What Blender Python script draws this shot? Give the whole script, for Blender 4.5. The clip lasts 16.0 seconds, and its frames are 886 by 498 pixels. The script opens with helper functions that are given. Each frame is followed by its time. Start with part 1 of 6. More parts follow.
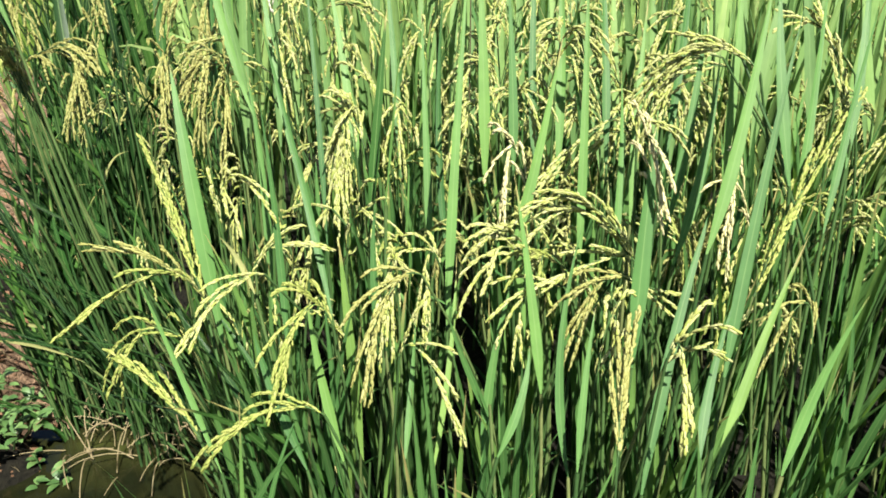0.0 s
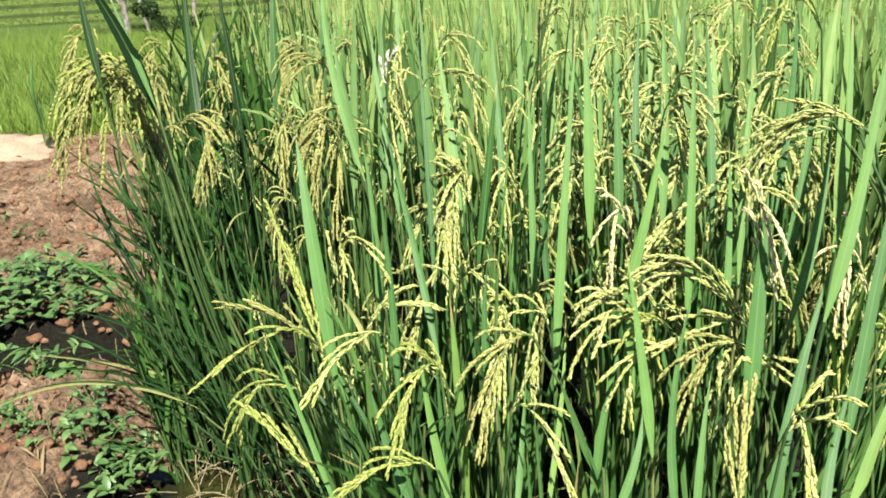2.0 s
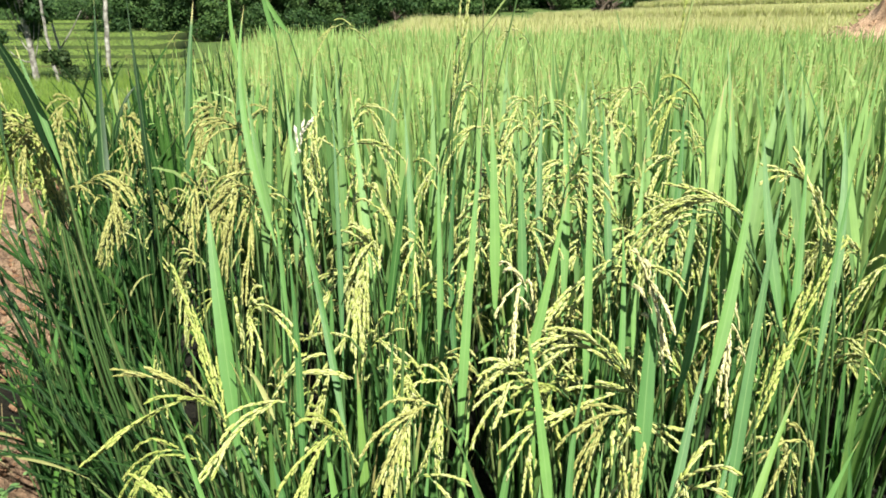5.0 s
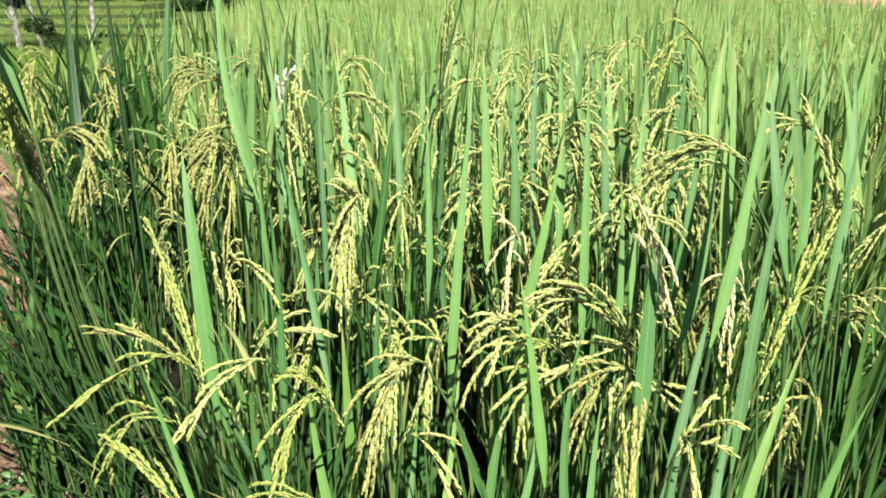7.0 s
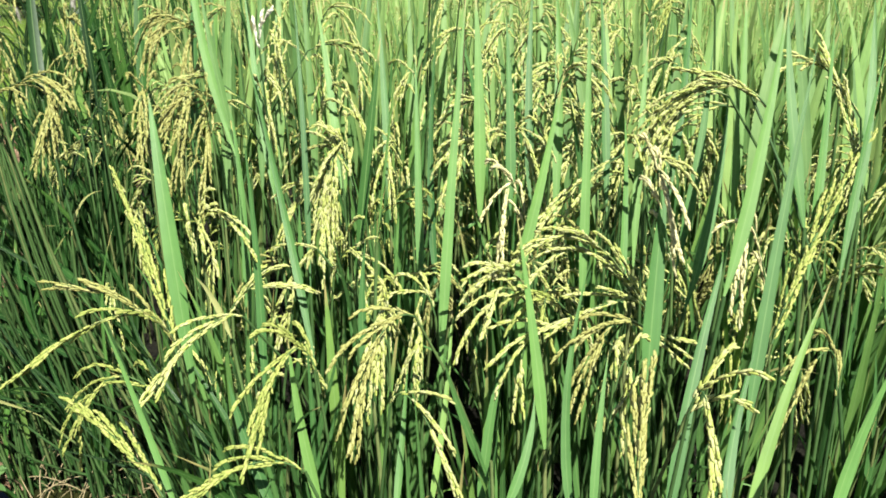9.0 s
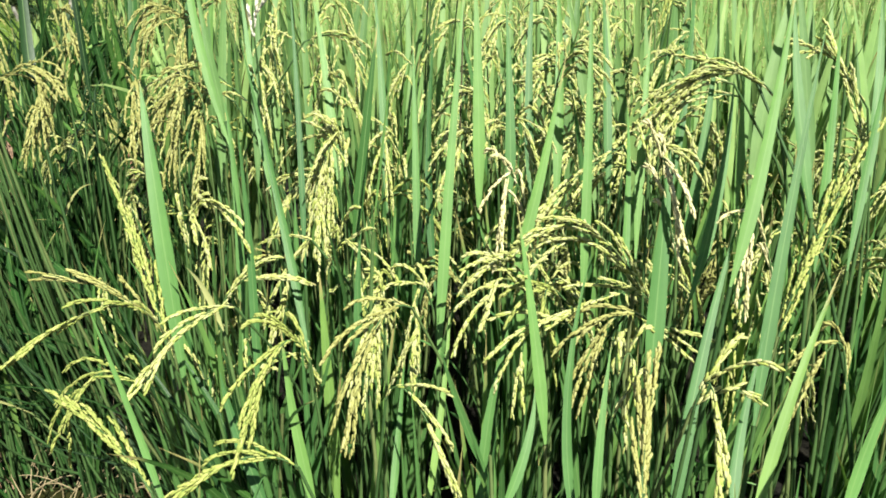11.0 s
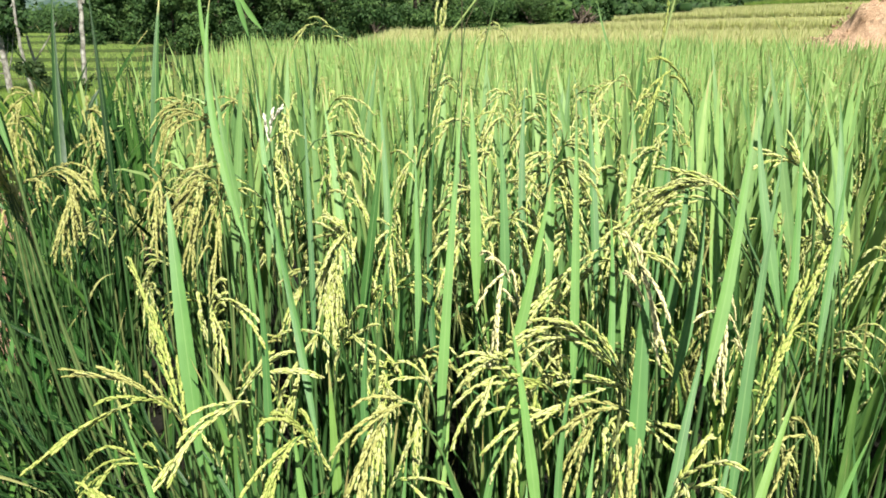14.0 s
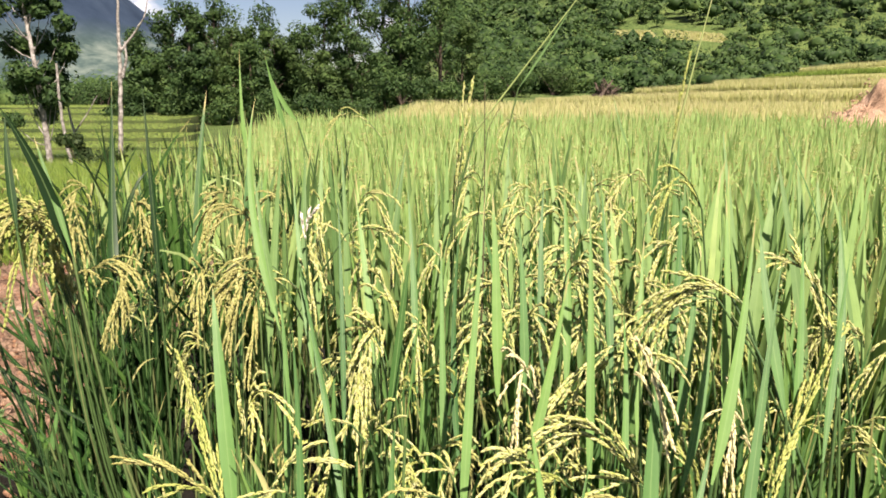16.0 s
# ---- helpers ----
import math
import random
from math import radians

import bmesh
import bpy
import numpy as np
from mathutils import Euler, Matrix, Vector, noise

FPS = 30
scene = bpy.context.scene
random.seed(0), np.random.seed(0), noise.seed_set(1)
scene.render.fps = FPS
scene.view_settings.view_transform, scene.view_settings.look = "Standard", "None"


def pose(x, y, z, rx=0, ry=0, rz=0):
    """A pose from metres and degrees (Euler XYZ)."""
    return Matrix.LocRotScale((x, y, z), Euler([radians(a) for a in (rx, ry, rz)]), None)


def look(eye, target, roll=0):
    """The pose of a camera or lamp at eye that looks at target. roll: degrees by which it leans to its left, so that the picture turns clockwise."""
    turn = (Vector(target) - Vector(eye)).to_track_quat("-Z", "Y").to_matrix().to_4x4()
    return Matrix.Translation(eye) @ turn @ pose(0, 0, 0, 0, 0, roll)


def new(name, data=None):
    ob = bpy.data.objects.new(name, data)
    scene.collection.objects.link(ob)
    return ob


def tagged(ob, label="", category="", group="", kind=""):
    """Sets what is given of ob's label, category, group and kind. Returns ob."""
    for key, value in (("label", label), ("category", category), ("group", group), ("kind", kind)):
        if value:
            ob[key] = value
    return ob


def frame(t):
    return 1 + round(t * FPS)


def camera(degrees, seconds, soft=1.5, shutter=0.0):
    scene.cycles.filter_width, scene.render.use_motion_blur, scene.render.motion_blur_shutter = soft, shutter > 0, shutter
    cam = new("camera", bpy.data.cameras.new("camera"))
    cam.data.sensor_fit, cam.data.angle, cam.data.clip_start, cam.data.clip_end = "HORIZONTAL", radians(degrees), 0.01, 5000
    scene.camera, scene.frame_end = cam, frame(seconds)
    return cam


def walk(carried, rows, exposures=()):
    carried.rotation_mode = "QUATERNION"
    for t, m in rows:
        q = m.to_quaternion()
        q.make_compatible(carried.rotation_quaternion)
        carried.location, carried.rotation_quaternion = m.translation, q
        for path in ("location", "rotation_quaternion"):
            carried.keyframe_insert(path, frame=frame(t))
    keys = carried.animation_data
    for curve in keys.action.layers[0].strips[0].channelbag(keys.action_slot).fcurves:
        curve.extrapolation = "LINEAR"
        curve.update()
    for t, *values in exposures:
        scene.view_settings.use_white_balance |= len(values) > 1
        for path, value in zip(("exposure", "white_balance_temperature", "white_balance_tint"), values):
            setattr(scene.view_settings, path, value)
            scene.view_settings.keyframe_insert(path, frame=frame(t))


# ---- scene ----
cam = camera(62.6, 16.0, 1.75)
METRES, EYE, TILT, LEAN, TURN = 0.46, 1.15, -27.5, 1.2, 0.0
EXPOSURES = [(0.0, 1.60, 6500, 5), (2.5, 1.55, 6500, 5), (4.0, 1.62, 6450, 3), (9.0, 1.54, 6400, 3), (12.5, 1.54, 6400, 3), (14.5, 1.63, 6450, 5), (15.3, 1.63, 6600, 10), (16.0, 1.64, 7000, 24)]
ROWS = [
    (0.0, 0.0, 0.0, 0.0, 0.0, 0.0, -0.0),
    (0.5, -0.0098, -0.0205, 0.0081, 1.31, 1.18, -0.0),
    (1.0, -0.0407, -0.0359, 0.018, 3.59, 1.85, -0.08),
    (1.5, -0.0718, -0.0588, 0.0274, 5.92, 2.47, -0.33),
    (2.0, -0.0726, -0.0841, 0.0343, 6.44, 3.79, -0.68),
    (2.5, -0.0676, -0.0992, 0.038, 5.66, 4.69, -1.0),
    (3.0, -0.0612, -0.1059, 0.0437, 2.83, 6.29, -1.31),
    (3.5, -0.0607, -0.1389, 0.0578, 1.89, 7.9, -1.4),
    (4.0, -0.057, -0.1612, 0.0651, 0.33, 9.27, -1.58),
    (6.5, -0.0379, -0.0543, 0.0269, -0.5, 6.85, -0.94),
    (7.0, -0.0391, -0.0187, 0.0121, -0.88, 6.56, -0.96),
    (7.5, -0.0409, 0.0198, -0.0016, -1.41, 6.31, -0.88),
    (8.0, -0.044, 0.0531, -0.0134, -1.16, 5.59, -0.71),
    (8.5, -0.0431, 0.0946, -0.029, -1.6, 5.3, -0.71),
    (9.0, -0.0419, 0.1376, -0.0461, -1.78, 4.74, -0.58),
    (11.5, -0.0386, 0.187, -0.0708, -2.02, 5.06, -0.75),
    (12.0, -0.0386, 0.1723, -0.0643, -2.19, 5.56, -0.69),
    (12.5, -0.038, 0.1574, -0.0583, -2.24, 5.86, -0.63),
    (13.0, -0.0346, 0.1346, -0.0458, -2.13, 6.56, -0.57),
    (13.5, -0.0305, 0.0847, -0.0213, -2.14, 8.19, -0.5),
    (14.0, -0.0361, 0.0077, 0.0116, -1.64, 9.67, -0.48),
    (14.5, -0.0401, -0.0577, 0.0356, -1.38, 10.67, -0.68),
    (15.0, -0.046, -0.0977, 0.0494, -1.11, 11.61, -0.92),
    (15.5, -0.0409, -0.1379, 0.0614, 0.42, 12.83, -1.04),
    (16.0, -0.0423, -0.1736, 0.0738, 0.08, 14.86, -1.23),
]
walk(cam, [(t, pose(0, 0, EYE, TILT, LEAN, TURN) @ pose(METRES * x, METRES * y, METRES * z, 90 + pitch, roll, yaw)) for t, x, y, z, yaw, pitch, roll in ROWS], EXPOSURES)

# ---- world, sun ----
SUN_EL, SUN_AZ = 55.0, 155.0     # degrees above the horizon; turn from +y (ahead) towards +x (right)
world = bpy.data.worlds.new("world")
scene.world = world
world.use_nodes = True
wn, wl = world.node_tree.nodes, world.node_tree.links
wn.clear()
sky = wn.new("ShaderNodeTexSky")
sky.sky_type, sky.sun_disc = "NISHITA", False
sky.sun_elevation, sky.sun_rotation = radians(SUN_EL), radians(SUN_AZ)
sky.altitude, sky.air_density, sky.dust_density = 900, 1.0, 0.0
sky.ozone_density = 3.0
tc = wn.new("ShaderNodeTexCoord")
cmap = wn.new("ShaderNodeMapping")
cmap.inputs["Scale"].default_value = (1.0, 1.0, 2.2)
cn = wn.new("ShaderNodeTexNoise")
cn.inputs["Scale"].default_value, cn.inputs["Detail"].default_value = 4.5, 7
cr = wn.new("ShaderNodeValToRGB")
cr.color_ramp.elements[0].position, cr.color_ramp.elements[1].position = 0.55, 0.63
cmix = wn.new("ShaderNodeMix")
cmix.data_type = "RGBA"
cmix.inputs["B"].default_value = (17.0, 17.2, 17.5, 1)
bg = wn.new("ShaderNodeBackground")
bg.inputs["Strength"].default_value = 0.030
wo = wn.new("ShaderNodeOutputWorld")
wl.new(tc.outputs["Generated"], cmap.inputs["Vector"])
wl.new(cmap.outputs["Vector"], cn.inputs["Vector"])
wl.new(cn.outputs["Fac"], cr.inputs["Fac"])
wl.new(cr.outputs["Color"], cmix.inputs["Factor"])
wl.new(sky.outputs["Color"], cmix.inputs["A"])
wl.new(cmix.outputs["Result"], bg.inputs["Color"])
wl.new(bg.outputs["Background"], wo.inputs["Surface"])
sun_lamp = bpy.data.lights.new("sun", "SUN")
sun_lamp.energy, sun_lamp.angle, sun_lamp.color = 5.0, radians(0.53), (1.0, 0.95, 0.84)
sun = new("sun", sun_lamp)
_e, _a = radians(SUN_EL), radians(SUN_AZ)
sun.matrix_world = look((0, 0, 20), (-math.sin(_a) * math.cos(_e), -math.cos(_a) * math.cos(_e), 20 - math.sin(_e)))

rng = np.random.default_rng(11)
rnd = random.Random(5)


# ---- materials ----
def nodes_of(name):
    m = bpy.data.materials.new(name)
    m.use_nodes = True
    nt = m.node_tree
    b = nt.nodes["Principled BSDF"]
    return m, nt.nodes, nt.links, b


def ramp(N, stops):
    r = N.new("ShaderNodeValToRGB")
    e = r.color_ramp.elements
    while len(e) < len(stops):
        e.new(0.5)
    for el, (p, c) in zip(e, stops):
        el.position, el.color = p, (*c, 1)
    return r


def noise_tex(N, L, scale, detail=4, vec=None, rough=0.55):
    n = N.new("ShaderNodeTexNoise")
    n.inputs["Scale"].default_value, n.inputs["Detail"].default_value = scale, detail
    n.inputs["Roughness"].default_value = rough
    if vec is not None:
        L.new(vec, n.inputs["Vector"])
    return n


def mix_rgb(N, L, fac, a, b, blend="MIX"):
    m = N.new("ShaderNodeMix")
    m.data_type, m.blend_type = "RGBA", blend
    for sock, v in (("Factor", fac), ("A", a), ("B", b)):
        if isinstance(v, (int, float)):
            m.inputs[sock].default_value = v
        elif isinstance(v, tuple):
            m.inputs[sock].default_value = (*v, 1)
        else:
            L.new(v, m.inputs[sock])
    return m.outputs["Result"]


def bump(N, L, b, height, strength, dist):
    bp = N.new("ShaderNodeBump")
    bp.inputs["Strength"].default_value, bp.inputs["Distance"].default_value = strength, dist
    L.new(height, bp.inputs["Height"])
    L.new(bp.outputs["Normal"], b.inputs["Normal"])


def leaf_material(name, stops, tip, tip_at=0.86, per_object=True, see=0.22, rough=0.42, rib=0.35):
    """Blade of grass: shade varies from blade to blade, fine veins along it, paler midrib, dry tip; lets some light through."""
    m, N, L, b = nodes_of(name)
    if per_object:
        info = N.new("ShaderNodeObjectInfo")
        r = info.outputs["Random"]
    else:
        info = N.new("ShaderNodeNewGeometry")
        r = info.outputs["Random Per Island"]
    base = ramp(N, stops)
    L.new(r, base.inputs["Fac"])
    uv = N.new("ShaderNodeUVMap")
    sep = N.new("ShaderNodeSeparateXYZ")
    L.new(uv.outputs["UV"], sep.inputs["Vector"])
    geo = N.new("ShaderNodeNewGeometry")
    blot = noise_tex(N, L, 22, 3, geo.outputs["Position"])
    br = ramp(N, [(0.35, (0.88, 0.90, 0.86)), (0.65, (1.06, 1.05, 1.0))])
    L.new(blot.outputs["Fac"], br.inputs["Fac"])
    col = mix_rgb(N, L, 1.0, base.outputs["Color"], br.outputs["Color"], "MULTIPLY")
    st = N.new("ShaderNodeMapping")
    st.inputs["Scale"].default_value = (14, 1.2, 1)
    L.new(uv.outputs["UV"], st.inputs["Vector"])
    sn = noise_tex(N, L, 1.0, 3, st.outputs["Vector"])
    sr = ramp(N, [(0.3, (0.91, 0.92, 0.90)), (0.7, (1.07, 1.06, 1.05))])
    L.new(sn.outputs["Fac"], sr.inputs["Fac"])
    col = mix_rgb(N, L, 1.0, col, sr.outputs["Color"], "MULTIPLY")
    # midrib
    rb = ramp(N, [(0.44, (0, 0, 0)), (0.485, (1, 1, 1)), (0.515, (1, 1, 1)), (0.56, (0, 0, 0))])
    L.new(sep.outputs["X"], rb.inputs["Fac"])
    rbm = N.new("ShaderNodeMath")
    rbm.operation = "MULTIPLY"
    rbm.inputs[1].default_value = rib
    L.new(rb.outputs["Color"], rbm.inputs[0])
    col = mix_rgb(N, L, rbm.outputs[0], col, (0.192, 0.294, 0.109))
    # dry tip with an uneven edge
    add = N.new("ShaderNodeMath")
    add.operation = "MULTIPLY_ADD"
    add.inputs[1].default_value, add.inputs[2].default_value = 0.22, -0.11
    L.new(r, add.inputs[0])
    sm = N.new("ShaderNodeMath")
    sm.operation = "ADD"
    L.new(sep.outputs["Y"], sm.inputs[0])
    L.new(add.outputs[0], sm.inputs[1])
    tr = ramp(N, [(tip_at, (0, 0, 0)), (min(0.999, tip_at + 0.1), (1, 1, 1))])
    L.new(sm.outputs[0], tr.inputs["Fac"])
    col = mix_rgb(N, L, tr.outputs["Color"], col, tip)
    L.new(col, b.inputs["Base Color"])
    b.inputs["Roughness"].default_value = rough
    b.inputs["Specular IOR Level"].default_value = 0.18
    # veins
    wv = N.new("ShaderNodeTexWave")
    wv.wave_type, wv.bands_direction = "BANDS", "X"
    wv.inputs["Scale"].default_value = 4.0
    L.new(uv.outputs["UV"], wv.inputs["Vector"])
    bump(N, L, b, wv.outputs["Fac"], 0.15, 0.0005)
    tl = N.new("ShaderNodeBsdfTranslucent")
    tcol = mix_rgb(N, L, 1.0, col, (1.12, 1.18, 0.62), "MULTIPLY")
    L.new(tcol, tl.inputs["Color"])
    mx = N.new("ShaderNodeMixShader")
    mx.inputs["Fac"].default_value = see
    out = N["Material Output"]
    L.new(b.outputs["BSDF"], mx.inputs[1])
    L.new(tl.outputs["BSDF"], mx.inputs[2])
    L.new(mx.outputs["Shader"], out.inputs["Surface"])
    return m


GREEN = [(0.0, (0.044, 0.114, 0.037)), (0.25, (0.067, 0.153, 0.047)), (0.6, (0.100, 0.203, 0.061)), (0.92, (0.129, 0.236, 0.063)), (1.0, (0.154, 0.252, 0.065))]
leaf_mat = leaf_material("rice_leaf", GREEN, (0.269, 0.243, 0.096), 0.93, see=0.28)
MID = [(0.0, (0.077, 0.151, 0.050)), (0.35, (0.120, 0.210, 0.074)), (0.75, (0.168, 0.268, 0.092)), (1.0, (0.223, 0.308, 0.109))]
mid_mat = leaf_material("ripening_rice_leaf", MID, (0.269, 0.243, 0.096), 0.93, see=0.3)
# shade over the left of the paddy, put into darker leaf greens
SHADED = [(0.0, (0.006, 0.020, 0.006)), (0.45, (0.011, 0.036, 0.008)), (0.8, (0.023, 0.068, 0.016)), (1.0, (0.060, 0.134, 0.029))]
shaded_mat = leaf_material("shaded_rice_leaf", SHADED, (0.269, 0.243, 0.096), 0.93, see=0.12)
shaded_crop_mat = leaf_material("shaded_crop_leaf", SHADED, (0.269, 0.243, 0.096), 0.93, per_object=False, see=0.12)
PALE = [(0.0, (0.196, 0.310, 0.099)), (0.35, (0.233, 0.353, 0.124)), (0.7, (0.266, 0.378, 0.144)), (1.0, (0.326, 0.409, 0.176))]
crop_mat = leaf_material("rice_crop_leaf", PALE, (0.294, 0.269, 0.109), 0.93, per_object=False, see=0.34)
dry_mat = leaf_material("dry_leaf", [(0.0, (0.240, 0.237, 0.096)), (1.0, (0.304, 0.314, 0.144))], (0.184, 0.165, 0.072), 0.95, rib=0.1)
straw_mat = leaf_material("straw", [(0.0, (0.184, 0.139, 0.081)), (1.0, (0.286, 0.237, 0.152))], (0.184, 0.134, 0.084), 0.95, see=0.1, rib=0.0)
young_mat = leaf_material("young_rice", [(0.0, (0.109, 0.183, 0.034)), (1.0, (0.173, 0.242, 0.048))], (0.224, 0.235, 0.063), 0.92, per_object=False, rib=0.0)
ripe_mat = leaf_material("ripe_rice", [(0.0, (0.335, 0.366, 0.159)), (0.6, (0.419, 0.417, 0.209)), (1.0, (0.479, 0.454, 0.259))], (0.472, 0.423, 0.234), 0.85, per_object=False, see=0.4, rib=0.0)


def stem_material():
    m, N, L, b = nodes_of("rice_stem")
    info = N.new("ShaderNodeObjectInfo")
    rp = ramp(N, [(0.0, (0.031, 0.068, 0.023)), (0.7, (0.058, 0.107, 0.035)), (1.0, (0.123, 0.143, 0.058))])
    L.new(info.outputs["Random"], rp.inputs["Fac"])
    geo = N.new("ShaderNodeNewGeometry")
    n = noise_tex(N, L, 60, 3, geo.outputs["Position"])
    nr = ramp(N, [(0.3, (0.75, 0.75, 0.7)), (0.7, (1.1, 1.1, 1.05))])
    L.new(n.outputs["Fac"], nr.inputs["Fac"])
    L.new(mix_rgb(N, L, 1.0, rp.outputs["Color"], nr.outputs["Color"], "MULTIPLY"), b.inputs["Base Color"])
    b.inputs["Roughness"].default_value, b.inputs["Specular IOR Level"].default_value = 0.5, 0.15
    return m


def grain_material(name, stops):
    m, N, L, b = nodes_of(name)
    geo = N.new("ShaderNodeNewGeometry")
    rp = ramp(N, stops)
    L.new(geo.outputs["Random Per Island"], rp.inputs["Fac"])
    n = noise_tex(N, L, 420, 2, geo.outputs["Position"])
    nr = ramp(N, [(0.3, (0.84, 0.84, 0.8)), (0.7, (1.08, 1.08, 1.05))])
    L.new(n.outputs["Fac"], nr.inputs["Fac"])
    col = mix_rgb(N, L, 1.0, rp.outputs["Color"], nr.outputs["Color"], "MULTIPLY")
    L.new(col, b.inputs["Base Color"])
    b.inputs["Roughness"].default_value = 0.55
    b.inputs["Specular IOR Level"].default_value = 0.15
    bump(N, L, b, n.outputs["Fac"], 0.2, 0.0003)
    tl = N.new("ShaderNodeBsdfTranslucent")
    L.new(col, tl.inputs["Color"])
    mx = N.new("ShaderNodeMixShader")
    mx.inputs["Fac"].default_value = 0.2
    L.new(b.outputs["BSDF"], mx.inputs[1])
    L.new(tl.outputs["BSDF"], mx.inputs[2])
    L.new(mx.outputs["Shader"], N["Material Output"].inputs["Surface"])
    return m


stem_mat = stem_material()
grain_mat = grain_material("rice_grain", [(0.0, (0.294, 0.341, 0.083)), (0.25, (0.353, 0.379, 0.123)), (0.65, (0.405, 0.417, 0.168)), (0.94, (0.431, 0.439, 0.222)), (1.0, (0.351, 0.324, 0.144))])
grain_green_mat = grain_material("green_rice_grain", [(0.0, (0.206, 0.249, 0.059)), (0.6, (0.300, 0.333, 0.095)), (1.0, (0.379, 0.387, 0.135))])
grain_brown_mat = grain_material("brown_rice_grain", [(0.0, (0.237, 0.228, 0.073)), (0.6, (0.311, 0.311, 0.109)), (1.0, (0.374, 0.362, 0.156))])
grain_pale_mat = grain_material("pale_rice_grain", [(0.0, (0.449, 0.419, 0.206)), (0.6, (0.543, 0.499, 0.277)), (1.0, (0.618, 0.561, 0.357))])
grain_white_mat = grain_material("empty_rice_grain", [(0.0, (0.60, 0.54, 0.44)), (1.0, (0.78, 0.75, 0.68))])


def earth_material(name, stops, scale=3.0, rough=0.9, relief=0.03):
    m, N, L, b = nodes_of(name)
    geo = N.new("ShaderNodeNewGeometry")
    n1 = noise_tex(N, L, scale, 6, geo.outputs["Position"], 0.65)
    n2 = noise_tex(N, L, scale * 14, 5, geo.outputs["Position"], 0.7)
    rp = ramp(N, stops)
    L.new(n1.outputs["Fac"], rp.inputs["Fac"])
    nr = ramp(N, [(0.3, (0.6, 0.58, 0.56)), (0.7, (1.2, 1.18, 1.15))])
    L.new(n2.outputs["Fac"], nr.inputs["Fac"])
    L.new(mix_rgb(N, L, 1.0, rp.outputs["Color"], nr.outputs["Color"], "MULTIPLY"), b.inputs["Base Color"])
    b.inputs["Roughness"].default_value = rough
    b.inputs["Specular IOR Level"].default_value = 0.2
    bump(N, L, b, n2.outputs["Fac"], 0.9, relief)
    return m


def ground_material():
    """Red bank earth, dark paddy mud and grassy land; the attribute 'land' (0 mud, 0.5 earth, 1 grass) with a ragged edge."""
    m, N, L, b = nodes_of("ground")
    geo = N.new("ShaderNodeNewGeometry")
    P = geo.outputs["Position"]
    at = N.new("ShaderNodeAttribute")
    at.attribute_name = "land"
    edge = noise_tex(N, L, 7, 5, P, 0.7)
    ad = N.new("ShaderNodeMath")
    ad.operation = "MULTIPLY_ADD"
    ad.inputs[1].default_value = 0.35
    L.new(edge.outputs["Fac"], ad.inputs[0])
    L.new(at.outputs["Fac"], ad.inputs[2])
    n1, n2, n3 = noise_tex(N, L, 4, 6, P, 0.65), noise_tex(N, L, 55, 5, P, 0.7), noise_tex(N, L, 0.6, 6, P, 0.6)
    earth = ramp(N, [(0.30, (0.09, 0.053, 0.035)), (0.43, (0.211, 0.131, 0.088)), (0.56, (0.333, 0.221, 0.15)), (0.72, (0.41, 0.301, 0.221))])
    L.new(n1.outputs["Fac"], earth.inputs["Fac"])
    mud = ramp(N, [(0.3, (0.006, 0.006, 0.004)), (0.7, (0.02, 0.017, 0.01))])
    L.new(n1.outputs["Fac"], mud.inputs["Fac"])
    grass = ramp(N, [(0.2, (0.038, 0.07, 0.016)), (0.5, (0.064, 0.106, 0.026)), (0.8, (0.109, 0.141, 0.038))])
    L.new(n3.outputs["Fac"], grass.inputs["Fac"])
    f1, f2 = ramp(N, [(0.36, (0, 0, 0)), (0.44, (1, 1, 1))]), ramp(N, [(0.86, (0, 0, 0)), (0.98, (1, 1, 1))])
    L.new(ad.outputs[0], f1.inputs["Fac"])
    L.new(ad.outputs[0], f2.inputs["Fac"])
    col = mix_rgb(N, L, f1.outputs["Color"], mud.outputs["Color"], earth.outputs["Color"])
    col = mix_rgb(N, L, f2.outputs["Color"], col, grass.outputs["Color"])
    # low spots of the relief noise darkened, painting shade into the crevices
    nr = ramp(N, [(0.34, (0.30, 0.28, 0.26)), (0.5, (0.82, 0.81, 0.79)), (0.68, (1.3, 1.28, 1.22))])
    L.new(n2.outputs["Fac"], nr.inputs["Fac"])
    L.new(mix_rgb(N, L, 1.0, col, nr.outputs["Color"], "MULTIPLY"), b.inputs["Base Color"])
    b.inputs["Roughness"].default_value, b.inputs["Specular IOR Level"].default_value = 0.9, 0.2
    bump(N, L, b, n2.outputs["Fac"], 1.0, 0.04)
    return m


